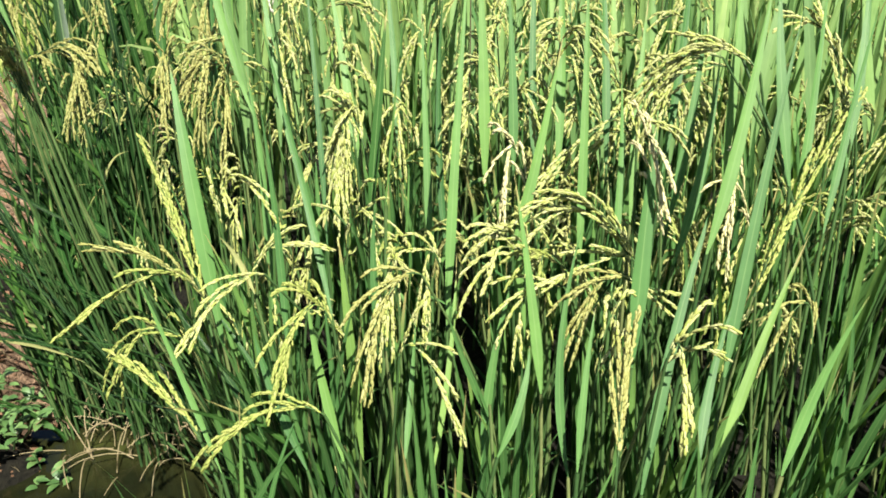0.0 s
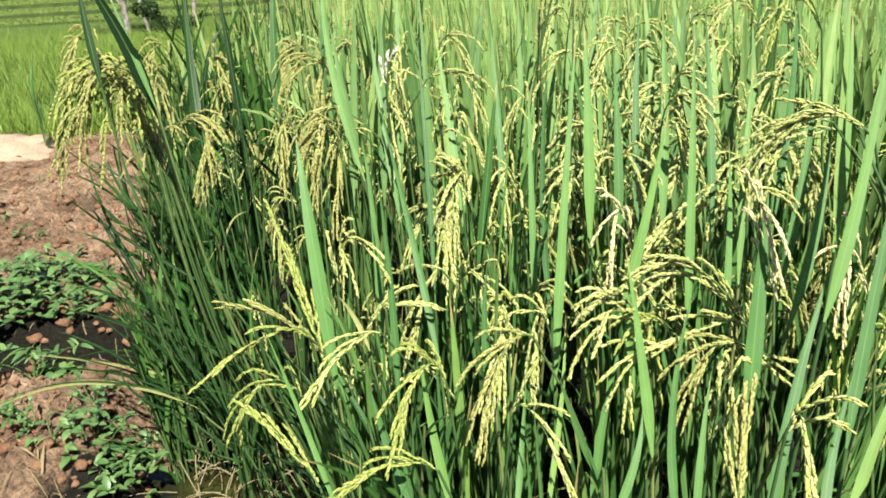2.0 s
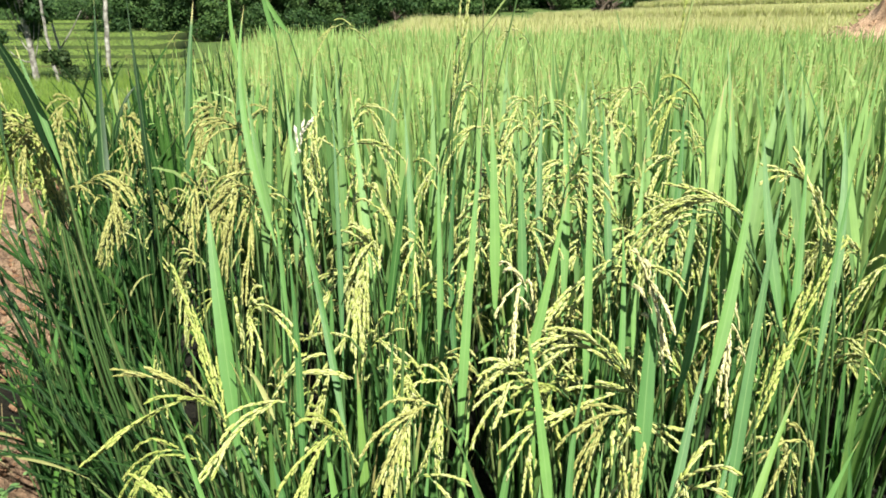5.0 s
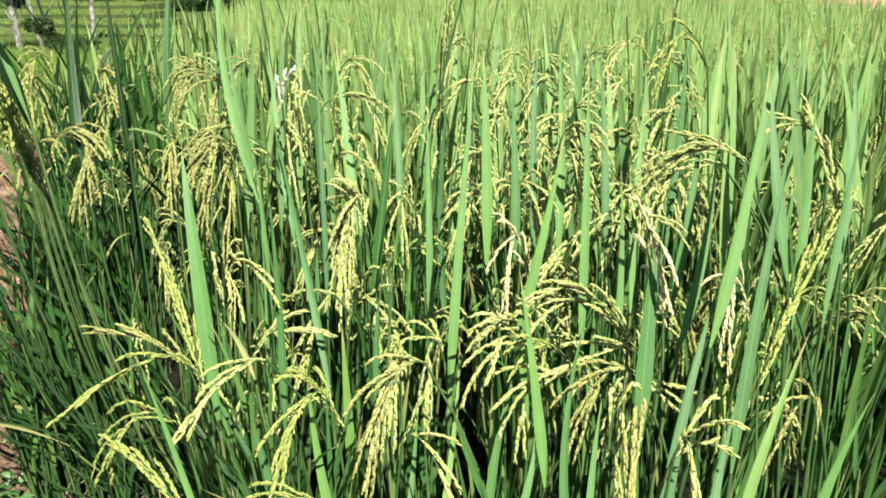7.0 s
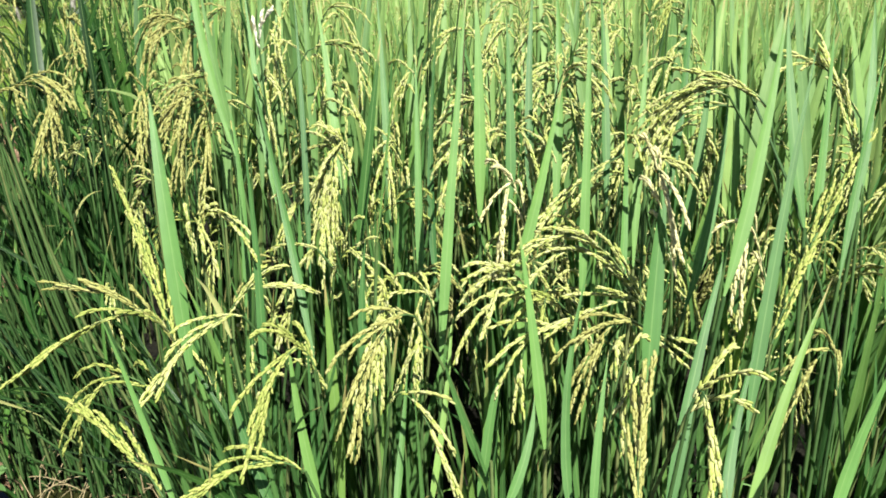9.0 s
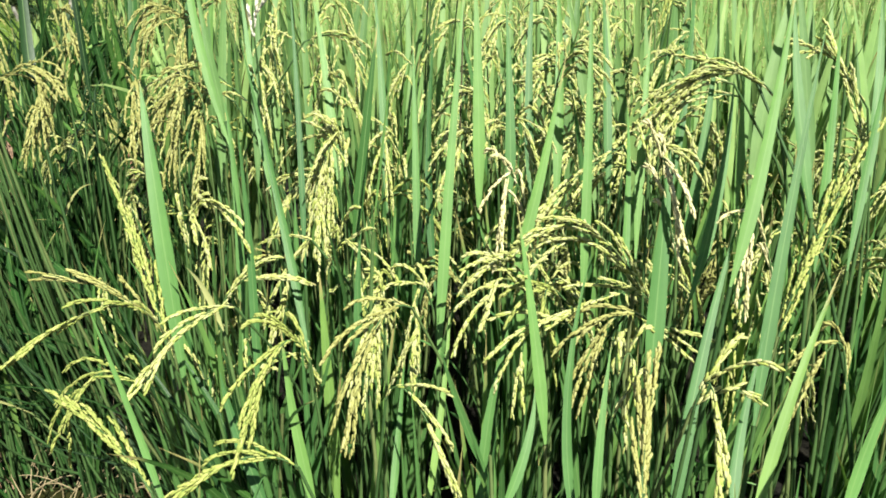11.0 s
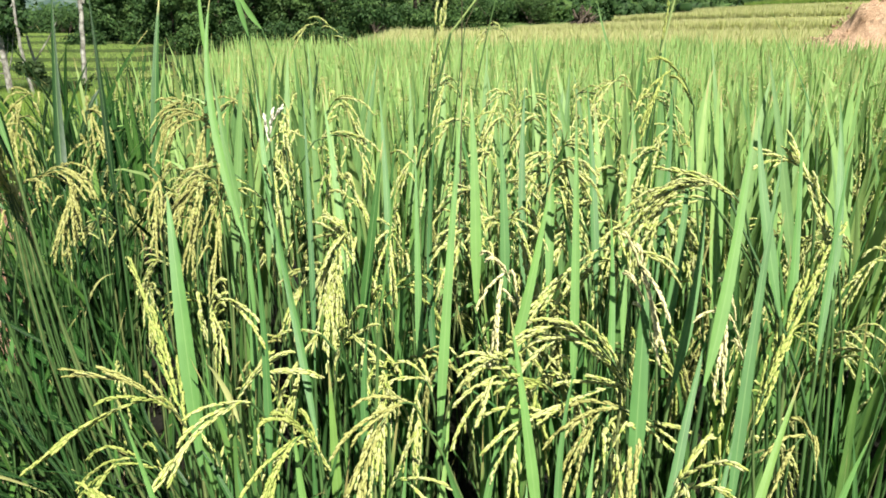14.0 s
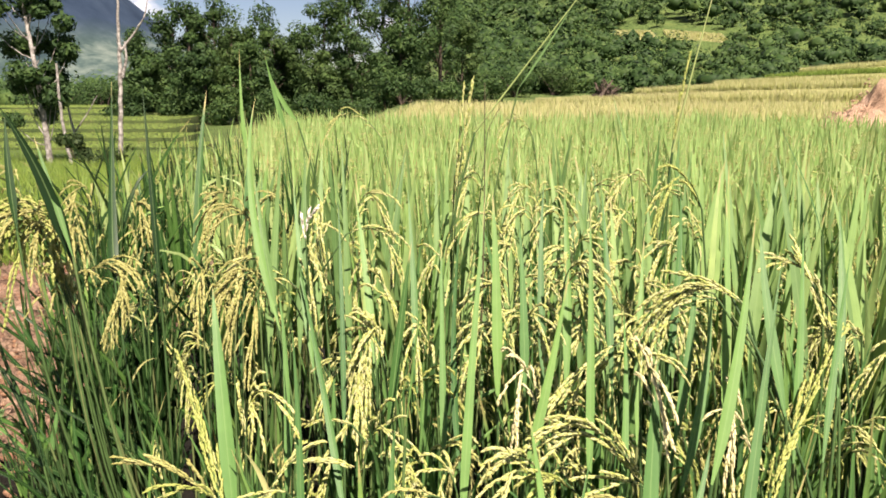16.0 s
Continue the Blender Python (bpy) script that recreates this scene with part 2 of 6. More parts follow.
def foliage_material(name, stops, see=0.25):
    m, N, L, b = nodes_of(name)
    geo = N.new("ShaderNodeNewGeometry")
    rp = ramp(N, stops)
    L.new(geo.outputs["Random Per Island"], rp.inputs["Fac"])
    n = noise_tex(N, L, 0.35, 3, geo.outputs["Position"])
    nr = ramp(N, [(0.35, (0.7, 0.75, 0.7)), (0.65, (1.25, 1.2, 1.0))])
    L.new(n.outputs["Fac"], nr.inputs["Fac"])
    col = mix_rgb(N, L, 1.0, rp.outputs["Color"], nr.outputs["Color"], "MULTIPLY")
    L.new(col, b.inputs["Base Color"])
    b.inputs["Roughness"].default_value = 0.6
    b.inputs["Specular IOR Level"].default_value = 0.12
    tl = N.new("ShaderNodeBsdfTranslucent")
    L.new(col, tl.inputs["Color"])
    mx = N.new("ShaderNodeMixShader")
    mx.inputs["Fac"].default_value = see
    L.new(b.outputs["BSDF"], mx.inputs[1])
    L.new(tl.outputs["BSDF"], mx.inputs[2])
    L.new(mx.outputs["Shader"], N["Material Output"].inputs["Surface"])
    return m


ground_mat = ground_material()
mound_mat = earth_material("red_earth", [(0.3, (0.327, 0.200, 0.124)), (0.45, (0.527, 0.350, 0.234)), (0.7, (0.655, 0.465, 0.336))], 3.4, 0.95, 0.10)
bark_mat = earth_material("pale_bark", [(0.34, (0.102, 0.09, 0.077)), (0.48, (0.23, 0.218, 0.198)), (0.68, (0.422, 0.41, 0.384))], 7, 0.85, 0.02)
bleached_mat = earth_material("bleached_bark", [(0.36, (0.09, 0.08, 0.07)), (0.48, (0.23, 0.218, 0.198)), (0.66, (0.422, 0.41, 0.384))], 7, 0.85, 0.01)
dark_bark_mat = earth_material("dark_bark", [(0.3, (0.038, 0.032, 0.026)), (0.7, (0.109, 0.083, 0.064))], 9, 0.9, 0.02)
clod_mat = earth_material("clod", [(0.25, (0.109, 0.056, 0.034)), (0.5, (0.207, 0.113, 0.067)), (0.75, (0.304, 0.183, 0.115))], 12, 0.95, 0.01)
tree_mat = foliage_material("tree_leaves", [(0.0, (0.019, 0.043, 0.015)), (0.6, (0.034, 0.070, 0.023)), (1.0, (0.056, 0.097, 0.030))])
light_tree_mat = foliage_material("light_tree_leaves", [(0.0, (0.027, 0.053, 0.016)), (0.6, (0.045, 0.083, 0.027)), (1.0, (0.067, 0.107, 0.032))])
bush_mat = foliage_material("bush_leaves", [(0.0, (0.018, 0.036, 0.013)), (1.0, (0.041, 0.063, 0.024))])
hill_mat = foliage_material("hill_bush", [(0.0, (0.017, 0.040, 0.013)), (0.5, (0.031, 0.064, 0.020)), (1.0, (0.056, 0.097, 0.030))])


# ---- mesh helpers ----
def mesh_of(name, verts, faces, mat, uv=None, smooth=True):
    """A mesh from arrays: verts (n, 3) and faces (m, 3 or 4); uv per vertex."""
    me = bpy.data.meshes.new(name)
    verts, faces = np.asarray(verts, np.float32), np.asarray(faces, np.int32)
    k = faces.shape[1]
    me.vertices.add(len(verts))
    me.vertices.foreach_set("co", verts.ravel())
    me.loops.add(faces.size)
    me.loops.foreach_set("vertex_index", faces.ravel())
    me.polygons.add(len(faces))
    me.polygons.foreach_set("loop_start", np.arange(0, faces.size, k, dtype=np.int32))
    me.polygons.foreach_set("loop_total", np.full(len(faces), k, np.int32))
    if smooth:
        me.polygons.foreach_set("use_smooth", np.ones(len(faces), bool))
    if uv is not None:
        lay = me.uv_layers.new(name="UVMap")
        lay.data.foreach_set("uv", np.asarray(uv, np.float32)[faces.ravel()].ravel())
    me.materials.append(mat)
    me.update()
    me.validate()
    return me


def unit(v):
    return v / np.maximum(np.linalg.norm(v, axis=-1, keepdims=True), 1e-9)


def bezier(P0, P1, P2, K):
    s = np.linspace(0, 1, K + 1)[None, :, None]
    P0, P1, P2 = (np.asarray(p, float)[:, None, :] for p in (P0, P1, P2))
    c = (1 - s) ** 2 * P0 + 2 * s * (1 - s) * P1 + s * s * P2
    return c, unit(2 * (1 - s) * (P1 - P0) + 2 * s * (P2 - P1) + 1e-6)


def ribbons(P0, P1, P2, w, face, K=8, fold=0.12, twist=0.0, folded=True, base=0.6):
    """Blades along curves: widths w, broad side towards the heading `face` (radians), turning by `twist` along it. Gives verts, quads, uv."""
    c, t = bezier(P0, P1, P2, K)
    n = len(c)
    s = np.linspace(0, 1, K + 1)[None, :]
    a = np.asarray(face, float)[:, None] + np.asarray(twist, float).reshape(-1, 1) * s
    f = np.stack([np.sin(a), -np.cos(a), np.full_like(a, 0.15)], -1)
    side = unit(np.cross(t, f))
    up = np.cross(side, t)
    prof = np.minimum(base + (1 - base) * s * 4.0, 1.0) * np.maximum(1 - s ** 1.9, 0.012)
    hw = (np.asarray(w, float)[:, None] * 0.5 * prof)[..., None]
    if folded:
        v = np.stack([c - side * hw + up * hw * fold * 2, c, c + side * hw + up * hw * fold * 2], 2)
        m, us = 3, np.array([0, 0.5, 1])
    else:
        v = np.stack([c - side * hw, c + side * hw], 2)
        m, us = 2, np.array([0.0, 1.0])
    idx = np.arange(n * (K + 1) * m).reshape(n, K + 1, m)
    q = np.stack([idx[:, :-1, :-1], idx[:, :-1, 1:], idx[:, 1:, 1:], idx[:, 1:, :-1]], -1).reshape(-1, 4)
    uv = np.broadcast_to(np.stack(np.meshgrid(us, s[0]), -1)[None], (n, K + 1, m, 2)).reshape(-1, 2)
    return v.reshape(-1, 3), q, uv


def tubes(P0, P1, P2, r0, r1, K=6, sides=5):
    c, t = bezier(P0, P1, P2, K)
    n = len(c)
    s = np.linspace(0, 1, K + 1)[None, :, None]
    ref = np.where(np.abs(t[..., 2:3]) > 0.9, np.array([1.0, 0, 0]), np.array([0, 0, 1.0]))
    u = unit(np.cross(t, ref))
    v = np.cross(t, u)
    r = np.asarray(r0, float).reshape(-1, 1, 1) * (1 - s) + np.asarray(r1, float).reshape(-1, 1, 1) * s
    ang = np.linspace(0, 2 * np.pi, sides, endpoint=False)
    ring = c[:, :, None] + r[..., None] * (u[:, :, None] * np.cos(ang)[:, None] + v[:, :, None] * np.sin(ang)[:, None])
    idx = np.arange(n * (K + 1) * sides).reshape(n, K + 1, sides)
    nx = np.roll(idx, -1, 2)
    q = np.stack([idx[:, :-1], nx[:, :-1], nx[:, 1:], idx[:, 1:]], -1).reshape(-1, 4)
    uv = np.broadcast_to(np.stack(np.meshgrid(np.linspace(0, 1, sides), s[0, :, 0]), -1)[None], (n, K + 1, sides, 2)).reshape(-1, 2)
    return ring.reshape(-1, 3), q, uv


def spindles(C, D, length, radius, sides=5, rings=(0.22, 0.6)):
    """Grains: pointed at both ends, centred on C along D."""
    C, D = np.asarray(C, float), unit(np.asarray(D, float))
    n = len(C)
    ref = np.where(np.abs(D[:, 2:3]) > 0.9, np.array([1.0, 0, 0]), np.array([0, 0, 1.0]))
    u = unit(np.cross(D, ref))
    v = np.cross(D, u)
    length, radius = np.broadcast_to(length, n)[:, None], np.broadcast_to(radius, n)[:, None]
    ang = np.linspace(0, 2 * np.pi, sides, endpoint=False)
    pts = [C - D * length / 2]
    for k in rings:
        for a in ang:
            pts.append(C + D * length * (k - 0.5) + radius * (0.92 if k < 0.3 else 1.0) * (u * math.cos(a) + v * math.sin(a) * 0.8))
    pts.append(C + D * length / 2)
    m = len(pts)
    V = np.stack(pts, 1)
    F = []
    R = len(rings)
    for i in range(sides):
        j = (i + 1) % sides
        F.append((0, 1 + j, 1 + i))
        for k in range(R - 1):
            a, b2 = 1 + k * sides, 1 + (k + 1) * sides
            F += [(a + i, a + j, b2 + j), (a + i, b2 + j, b2 + i)]
        a = 1 + (R - 1) * sides
        F.append((a + i, a + j, m - 1))
    F = (np.array(F)[None] + (np.arange(n) * m)[:, None, None]).reshape(-1, 3)
    return V.reshape(-1, 3), F


def stack(parts):
    """Joins (verts, faces[, uv]) of one face size."""
    vs, fs, us, o = [], [], [], 0
    for p in parts:
        vs.append(p[0]), fs.append(np.asarray(p[1]) + o)
        if len(p) > 2:
            us.append(p[2])
        o += len(p[0])
    return (np.concatenate(vs), np.concatenate(fs)) + ((np.concatenate(us),) if us else ())


def child(name, me, parent, at=(0, 0, 0), label="", turn=0.0, scale=1.0, lean=0.0):
    ob = new(name, me)
    ob.parent = parent
    ob.location, ob.rotation_euler, ob.scale = at, (0, lean, turn), (scale, scale, scale)
    return tagged(ob, label)


def thing(name, at, label, category, group="", kind=""):
    e = new(name)
    e.location, e.empty_display_size = at, 0.05
    return tagged(e, label, category, group, kind)


def part(name, bm, material, parent, label=""):
    me = bpy.data.meshes.new(name)
    bm.to_mesh(me)
    bm.free()
    me.materials.append(material)
    ob = new(name, me)
    ob.parent = parent
    return tagged(ob, label)


# ---- panicles ----
def panicle_arrays(P0, P1, P2, r, branches=9, spread=0.5, grain=0.0094, gap=0.0019, sides=5, plump=0.00146, droop=0.75, blen=0.098):
    """An ear of rice along a bent stalk: thin side branches that hang on, each a string of grains. Gives stalk quads and grains."""
    c, t = bezier([P0], [P1], [P2], 40)
    c, t = c[0], t[0]
    branches = max(3, round(branches * 0.72))
    B0, B1, B2 = [], [], []
    for i in range(branches):
        s = 0.04 + 0.9 * i / branches + r.uniform(-0.02, 0.02)
        k = int(s * 40)
        a = i * 2.4 + r.uniform(-0.5, 0.5)
        ref = unit(np.cross(t[k], [0.1, 0.2, 1.0]))
        sd = ref * math.cos(a) + np.cross(t[k], ref) * math.sin(a)
        ln = 1.1 * blen * (1.0 - 0.5 * s) * r.uniform(0.8, 1.2)
        B0.append(c[k])
        B1.append(c[k] + ln * (0.48 * t[k] + spread * 0.38 * sd))
        B2.append(c[k] + ln * (0.78 * t[k] + spread * 0.42 * sd + np.array([0, 0, -droop * 0.58])))
    B0.append(c[28]), B1.append(c[34]), B2.append(c[40])
    tv, tq, tu = stack([tubes([P0], [P1], [P2], [0.0013], [0.0005], 10, 4), tubes(B0, B1, B2, [0.0006] * len(B0), [0.0004] * len(B0), 4, 3)])
    bc, bt = bezier(B0, B1, B2, 24)
    C, D, Ls = [], [], []
    for cc, tt in zip(bc, bt):
        ln = np.linalg.norm(np.diff(cc, axis=0), axis=1).sum()
        n = max(3, int(ln / gap))
        for j in range(n):
            s = (j + 1.0) / n
            k = min(24, int(s * 24))
            sd = unit(np.cross(tt[k], np.array([r.uniform(-1, 1), r.uniform(-1, 1), r.uniform(-1, 1)])))
            d = unit(tt[k] + sd * (r.uniform(0.02, 0.12) if r.random() < 0.93 else r.uniform(0.2, 0.45)) + np.array([0, 0, -0.03]))
            C.append(cc[k] + sd * plump * 0.7 + d * grain * 0.3)
            D.append(d)
            Ls.append(grain * r.uniform(0.85, 1.12))
    rings = (0.2, 0.74) if sides >= 5 else (0.42,)
    gv, gf = spindles(C, D, np.array(Ls), np.array([plump * r.uniform(0.85, 1.12) for _ in Ls]), sides, rings)
    return (tv, tq, tu), (gv, gf)


# ---- land ----
def lattice(seed):
    return np.random.default_rng(seed).random((256, 256))


LAT = lattice(3)


def vnoise(x, y, f, oct=4):
    """Smooth value noise, -1 to 1."""
    out, amp, tot = np.zeros(np.broadcast(x, y).shape), 1.0, 0.0
    for o in range(oct):
        px, py = x * f + 17.3 * o, y * f + 5.1 * o
        ix, iy = np.floor(px).astype(int), np.floor(py).astype(int)
        fx, fy = px - ix, py - iy
        fx, fy = fx * fx * (3 - 2 * fx), fy * fy * (3 - 2 * fy)
        g = lambda a, b2: LAT[a % 256, b2 % 256]
        v = g(ix, iy) * (1 - fx) * (1 - fy) + g(ix + 1, iy) * fx * (1 - fy) + g(ix, iy + 1) * (1 - fx) * fy + g(ix + 1, iy + 1) * fx * fy
        out, tot, amp, f = out + amp * (2 * v - 1), tot + amp, amp * 0.5, f * 2.03
    return out / tot


def smooth(a, b2, x):
    t = np.clip((x - a) / (b2 - a), 0, 1)
    return t * t * (3 - 2 * t)


def field_left(y):
    """x of the paddy's edge towards the bank."""
    return np.interp(y, [0.3, 1.12, 1.34, 1.52, 2.2, 6.0, 10.0, 14], [-0.35, -0.46, -0.84, -1.04, -1.2, -1.85, -2.4, -2.6])


def inside(x, y, pad=0.0):
    heap = ((x - 6.1) / 2.1) ** 2 + ((y - 9.6) / 1.7) ** 2 < 1
    return (x > field_left(y) + pad) & (y > 0.34 + pad) & (y < 10.2 - pad) & (x < 9.5 - pad) & ~heap


def hill_height(x, y):
    rise = np.maximum(y - 64, 0) * 0.27 * smooth(-30, 36, x) + np.maximum(y - 300, 0) * 0.1 * smooth(-20, 120, x)
    return np.minimum(rise, 95) + 0.14 * np.maximum(np.minimum(y, 400) - 64, 0) * smooth(15, 70, x) * 0.5


def land_height(x, y):
    x, y = np.asarray(x, float), np.asarray(y, float)
    d = x - field_left(y)
    bank = smooth(0.02, -0.22, d) * (y < 10.2) + smooth(0.36, 0.12, y) * (d > -0.2)
    z = 0.075 * np.clip(bank, 0, 1) 
    near = smooth(7, 2, np.hypot(x, y)) * smooth(0.45, 0.8, y)
    z = z + 0.012 * near * vnoise(x, y, 3.0)
    z = z + near * np.clip(bank, 0, 1) * (0.075 * vnoise(x, y, 5.0, 5) + 0.12 * np.abs(vnoise(x, y, 13.0, 4)))
    # ditch at the corner of the paddy
    z = z - 0.27 * smooth(0.46, 0.18, np.hypot((x + 0.70) / 1.1, y - 1.05))
    z = z - 0.24 * smooth(0.24, 0.12, np.hypot((x + 1.50) / 1.6, (y - 1.76) * 1.3)) - 0.16 * smooth(0.17, 0.07, np.hypot(x + 0.98, y - 1.42))
    left = smooth(-0.4, -2.0, d)
    z = z - left * (0.05 * smooth(4.0, 5.2, y) + 1.05 * smooth(5, 27, y)) * smooth(200, 40, y)
    z = z + smooth(10.2, 12, y) * (1 - left) * 0.1 + smooth(200, 900, np.hypot(x, y)) * 2
    return z + hill_height(x, y) + smooth(40, 90, y) * 1.2 * vnoise(x, y, 0.03)


def axis(fine0, fine1, step, far0, far1, n):
    mid = np.arange(fine0, fine1, step)
    lo = fine0 - np.geomspace(step * 1.5, fine0 - far0, n)[::-1]
    hi = fine1 + np.geomspace(step * 1.5, far1 - fine1, n)
    return np.concatenate([lo, mid, hi])


gx, gy = axis(-3.4, -0.2, 0.02, -3500, 3500, 60), axis(0.6, 4.0, 0.025, -3500, 3500, 75)
GX, GY = np.meshgrid(gx, gy)
GZ = land_height(GX, GY)
ix = np.arange(GX.size).reshape(GX.shape)
gq = np.stack([ix[:-1, :-1], ix[:-1, 1:], ix[1:, 1:], ix[1:, :-1]], -1).reshape(-1, 4)
gme = mesh_of("ground", np.stack([GX, GY, GZ], -1).reshape(-1, 3), gq, ground_mat)
dd = GX - field_left(GY)
land = np.where(inside(GX, GY), 0.05, 0.40)
land = np.where((GY > 10.2) | (GX > 9.5) | (GY < -1.5), 1.0, land)
grassy = smooth(4.3, 5.4, GY + 0.5 * vnoise(GX, GY, 0.9)) * (dd < 0)
land = np.maximum(land, 0.4 + 0.6 * grassy) * np.where(inside(GX, GY), 0.2, 1.0)
wet_and_shade = smooth(0.50, 0.34, np.hypot((GX + 0.70) / 1.1, GY - 1.05))
# deep shade in the hollow on the bank, painted as dark mud
wet_and_shade = np.maximum(wet_and_shade, smooth(0.33, 0.18, np.hypot((GX + 1.50) / 1.6, (GY - 1.80) * 1.2) + 0.05 * vnoise(GX, GY, 9.0)))
land = land * (1 - 0.8 * wet_and_shade)
gme.attributes.new("land", "FLOAT", "POINT").data.foreach_set("value", land.ravel().astype(np.float32))
ground = tagged(new("ground", gme), "red earth bank, dark paddy mud and green land", "ground", kind="structure")


def water_material():
    m, N, L, b = nodes_of("ditch_water")
    geo = N.new("ShaderNodeNewGeometry")
    n = noise_tex(N, L, 5, 4, geo.outputs["Position"])
    rp = ramp(N, [(0.40, (0.006, 0.007, 0.003)), (0.6, (0.018, 0.019, 0.006)), (0.75, (0.051, 0.061, 0.016))])
    L.new(n.outputs["Fac"], rp.inputs["Fac"])
    L.new(rp.outputs["Color"], b.inputs["Base Color"])
    b.inputs["Roughness"].default_value = 0.12
    n2 = noise_tex(N, L, 30, 2, geo.outputs["Position"])
    bump(N, L, b, n2.outputs["Fac"], 0.15, 0.004)
    return m


wa = np.linspace(0, 2 * np.pi, 48, endpoint=False)
wr = 0.43 + 0.05 * np.sin(3 * wa) + 0.03 * np.sin(5 * wa + 1)
wv = [(-0.66 + 1.25 * r * math.cos(a), 1.02 + r * math.sin(a), -0.035) for a, r in zip(wa, wr)]
bm = bmesh.new()
bm.faces.new([bm.verts.new(v) for v in wv])
wme = bpy.data.meshes.new("water")
bm.to_mesh(wme)
bm.free()
wme.materials.append(water_material())
tagged(new("water", wme), "dark still ditch water with green scum beside the rice", "water", kind="structure")


# ---- far crops on terraces ----
def blades_on(px, py, pz, height, width, mat, name, bend=0.5, K=2):
    n = len(px)
    h = height * rng.uniform(0.75, 1.2, n)
    a = rng.uniform(0, 2 * np.pi, n)
    ln = rng.uniform(0.05, bend, n) * h
    P0 = np.stack([px, py, pz], -1)
    dirv = np.stack([np.cos(a), np.sin(a), np.zeros(n)], -1)
    P1 = P0 + np.stack([np.zeros(n), np.zeros(n), h * 0.8], -1) + dirv * ln[:, None] * 0.2
    P2 = P0 + np.stack([np.zeros(n), np.zeros(n), h], -1) + dirv * ln[:, None]
    v, q, uv = ribbons(P0, P1, P2, width * rng.uniform(0.7, 1.3, n), rng.uniform(-1.2, 1.2, n), K, folded=False)
    return mesh_of(name, v, q, mat, uv)


# the risers' shade is put into this dark bank colour
shaded_bank_mat = earth_material("shaded_terrace_bank", [(0.3, (0.020, 0.036, 0.009)), (0.55, (0.036, 0.055, 0.013)), (0.8, (0.071, 0.076, 0.027))], 1.2, 0.95, 0.05)
dry_bank_mat = earth_material("dry_bank", [(0.3, (0.153, 0.173, 0.057)), (0.55, (0.249, 0.259, 0.096)), (0.8, (0.384, 0.345, 0.164))], 1.2, 0.95, 0.05)
terrace_rice_mat = leaf_material("terrace_rice", [(0.0, (0.141, 0.218, 0.051)), (1.0, (0.218, 0.288, 0.077))], (0.288, 0.288, 0.096), 0.9, per_object=False, rib=0.0)


def terrace(x0, x1, y0, y1, z, drop, height, mat, count, label, slant=0.0, wave=0.5, phase=0.0, bank=None, taper=0.0, dip=0.0, dense=2.0):
    """A terraced plot: an earth step with a wavering front edge, planted with rice."""
    n = 40
    xs = np.linspace(x0, x1, n)
    front = y0 + slant * (xs - x0) + wave * np.sin(xs * 0.35 + phase) + 0.2 * vnoise(xs, xs * 0 + phase, 0.6)
    front = front + taper * (y1 - y0) * np.exp(-(xs - x0) / 3.2)
    V, F = [], []
    top = z - dip * np.exp(-(xs - x0) / 5.0)
    for x, f, h in zip(xs, front, top):
        V += [(x, f - 0.12, h - drop), (x, f, h), (x, y1 + slant * (x - x0), h), (x, y1 + slant * (x - x0), h - drop)]
    for i in range(n - 1):
        for k in range(3):
            F.append((4 * i + k, 4 * i + 4 + k, 4 * i + 5 + k, 4 * i + 1 + k))
    F += [(0, 1, 2, 3), (4 * n - 1, 4 * n - 2, 4 * n - 3, 4 * n - 4)]
    ob = new("rice_terrace", mesh_of("rice_terrace", V, F, bank or shaded_bank_mat, smooth=False))
    tagged(ob, label, "terrace", "rice terraces", "structure")
    px = rng.uniform(x0, x1, count)
    u = rng.random(count) ** dense
    fy = np.interp(px, xs, front)
    py = fy + 0.03 + u * (y1 + slant * (px - x0) - fy)
    crop = new("rice", blades_on(px, py, np.interp(px, xs, top) - 0.01, height, 0.065, mat, "rice", K=1))
    crop.parent = ob
    tagged(crop, kind="stuff")


for k, (d, z) in enumerate([(27.0, -1.06), (30.2, -0.92), (34.0, -0.76), (39.0, -0.6), (46.0, -0.45), (54.0, -0.32)]):
    terrace(-44 - 0.4 * k, -9.5 - 1.9 * k, d, d + [3.0, 3.6, 4.8, 6.8, 7.8, 7.0][k], z + 0.05, 0.40, 0.06, terrace_rice_mat, 14000, "low green rice terrace with an earth bank coloured as shaded", 0.0, 0.10, k * 1.3, None, 0.0, 0.0, 1.0)
terrace(-1.2, 26, 11.6, 25.0, 0.40, 0.4, 0.36, ripe_mat, 52000, "ripening yellow rice terrace below a wooded hill", 0.0, 0.3, 0.4, dry_bank_mat)
terrace(3.6, 30, 24.0, 32.0, 0.72, 0.5, 0.36, ripe_mat, 34000, "ripening yellow rice terrace below a wooded hill", 0.0, 0.4, 1.7, dry_bank_mat, 0.92, 0.40)
terrace(9.5, 36, 32.0, 39.0, 1.15, 0.6, 0.36, ripe_mat, 26000, "ripening yellow rice terrace below a wooded hill", 0.02, 0.5, 3.1, dry_bank_mat, 0.92, 0.45)
terrace(16.0, 44, 39.0, 46.0, 1.50, 0.7, 0.38, ripe_mat, 20000, "green and yellow rice terrace below a wooded hill", 0.02, 0.5, 4.0, dry_bank_mat, 0.92, 0.4)
terrace(22.5, 50, 46.0, 54.0, 2.15, 0.8, 0.4, young_mat, 16000, "green rice terrace below a wooded hill", 0.0, 0.5, 5.2, dry_bank_mat, 0.92, 0.6)
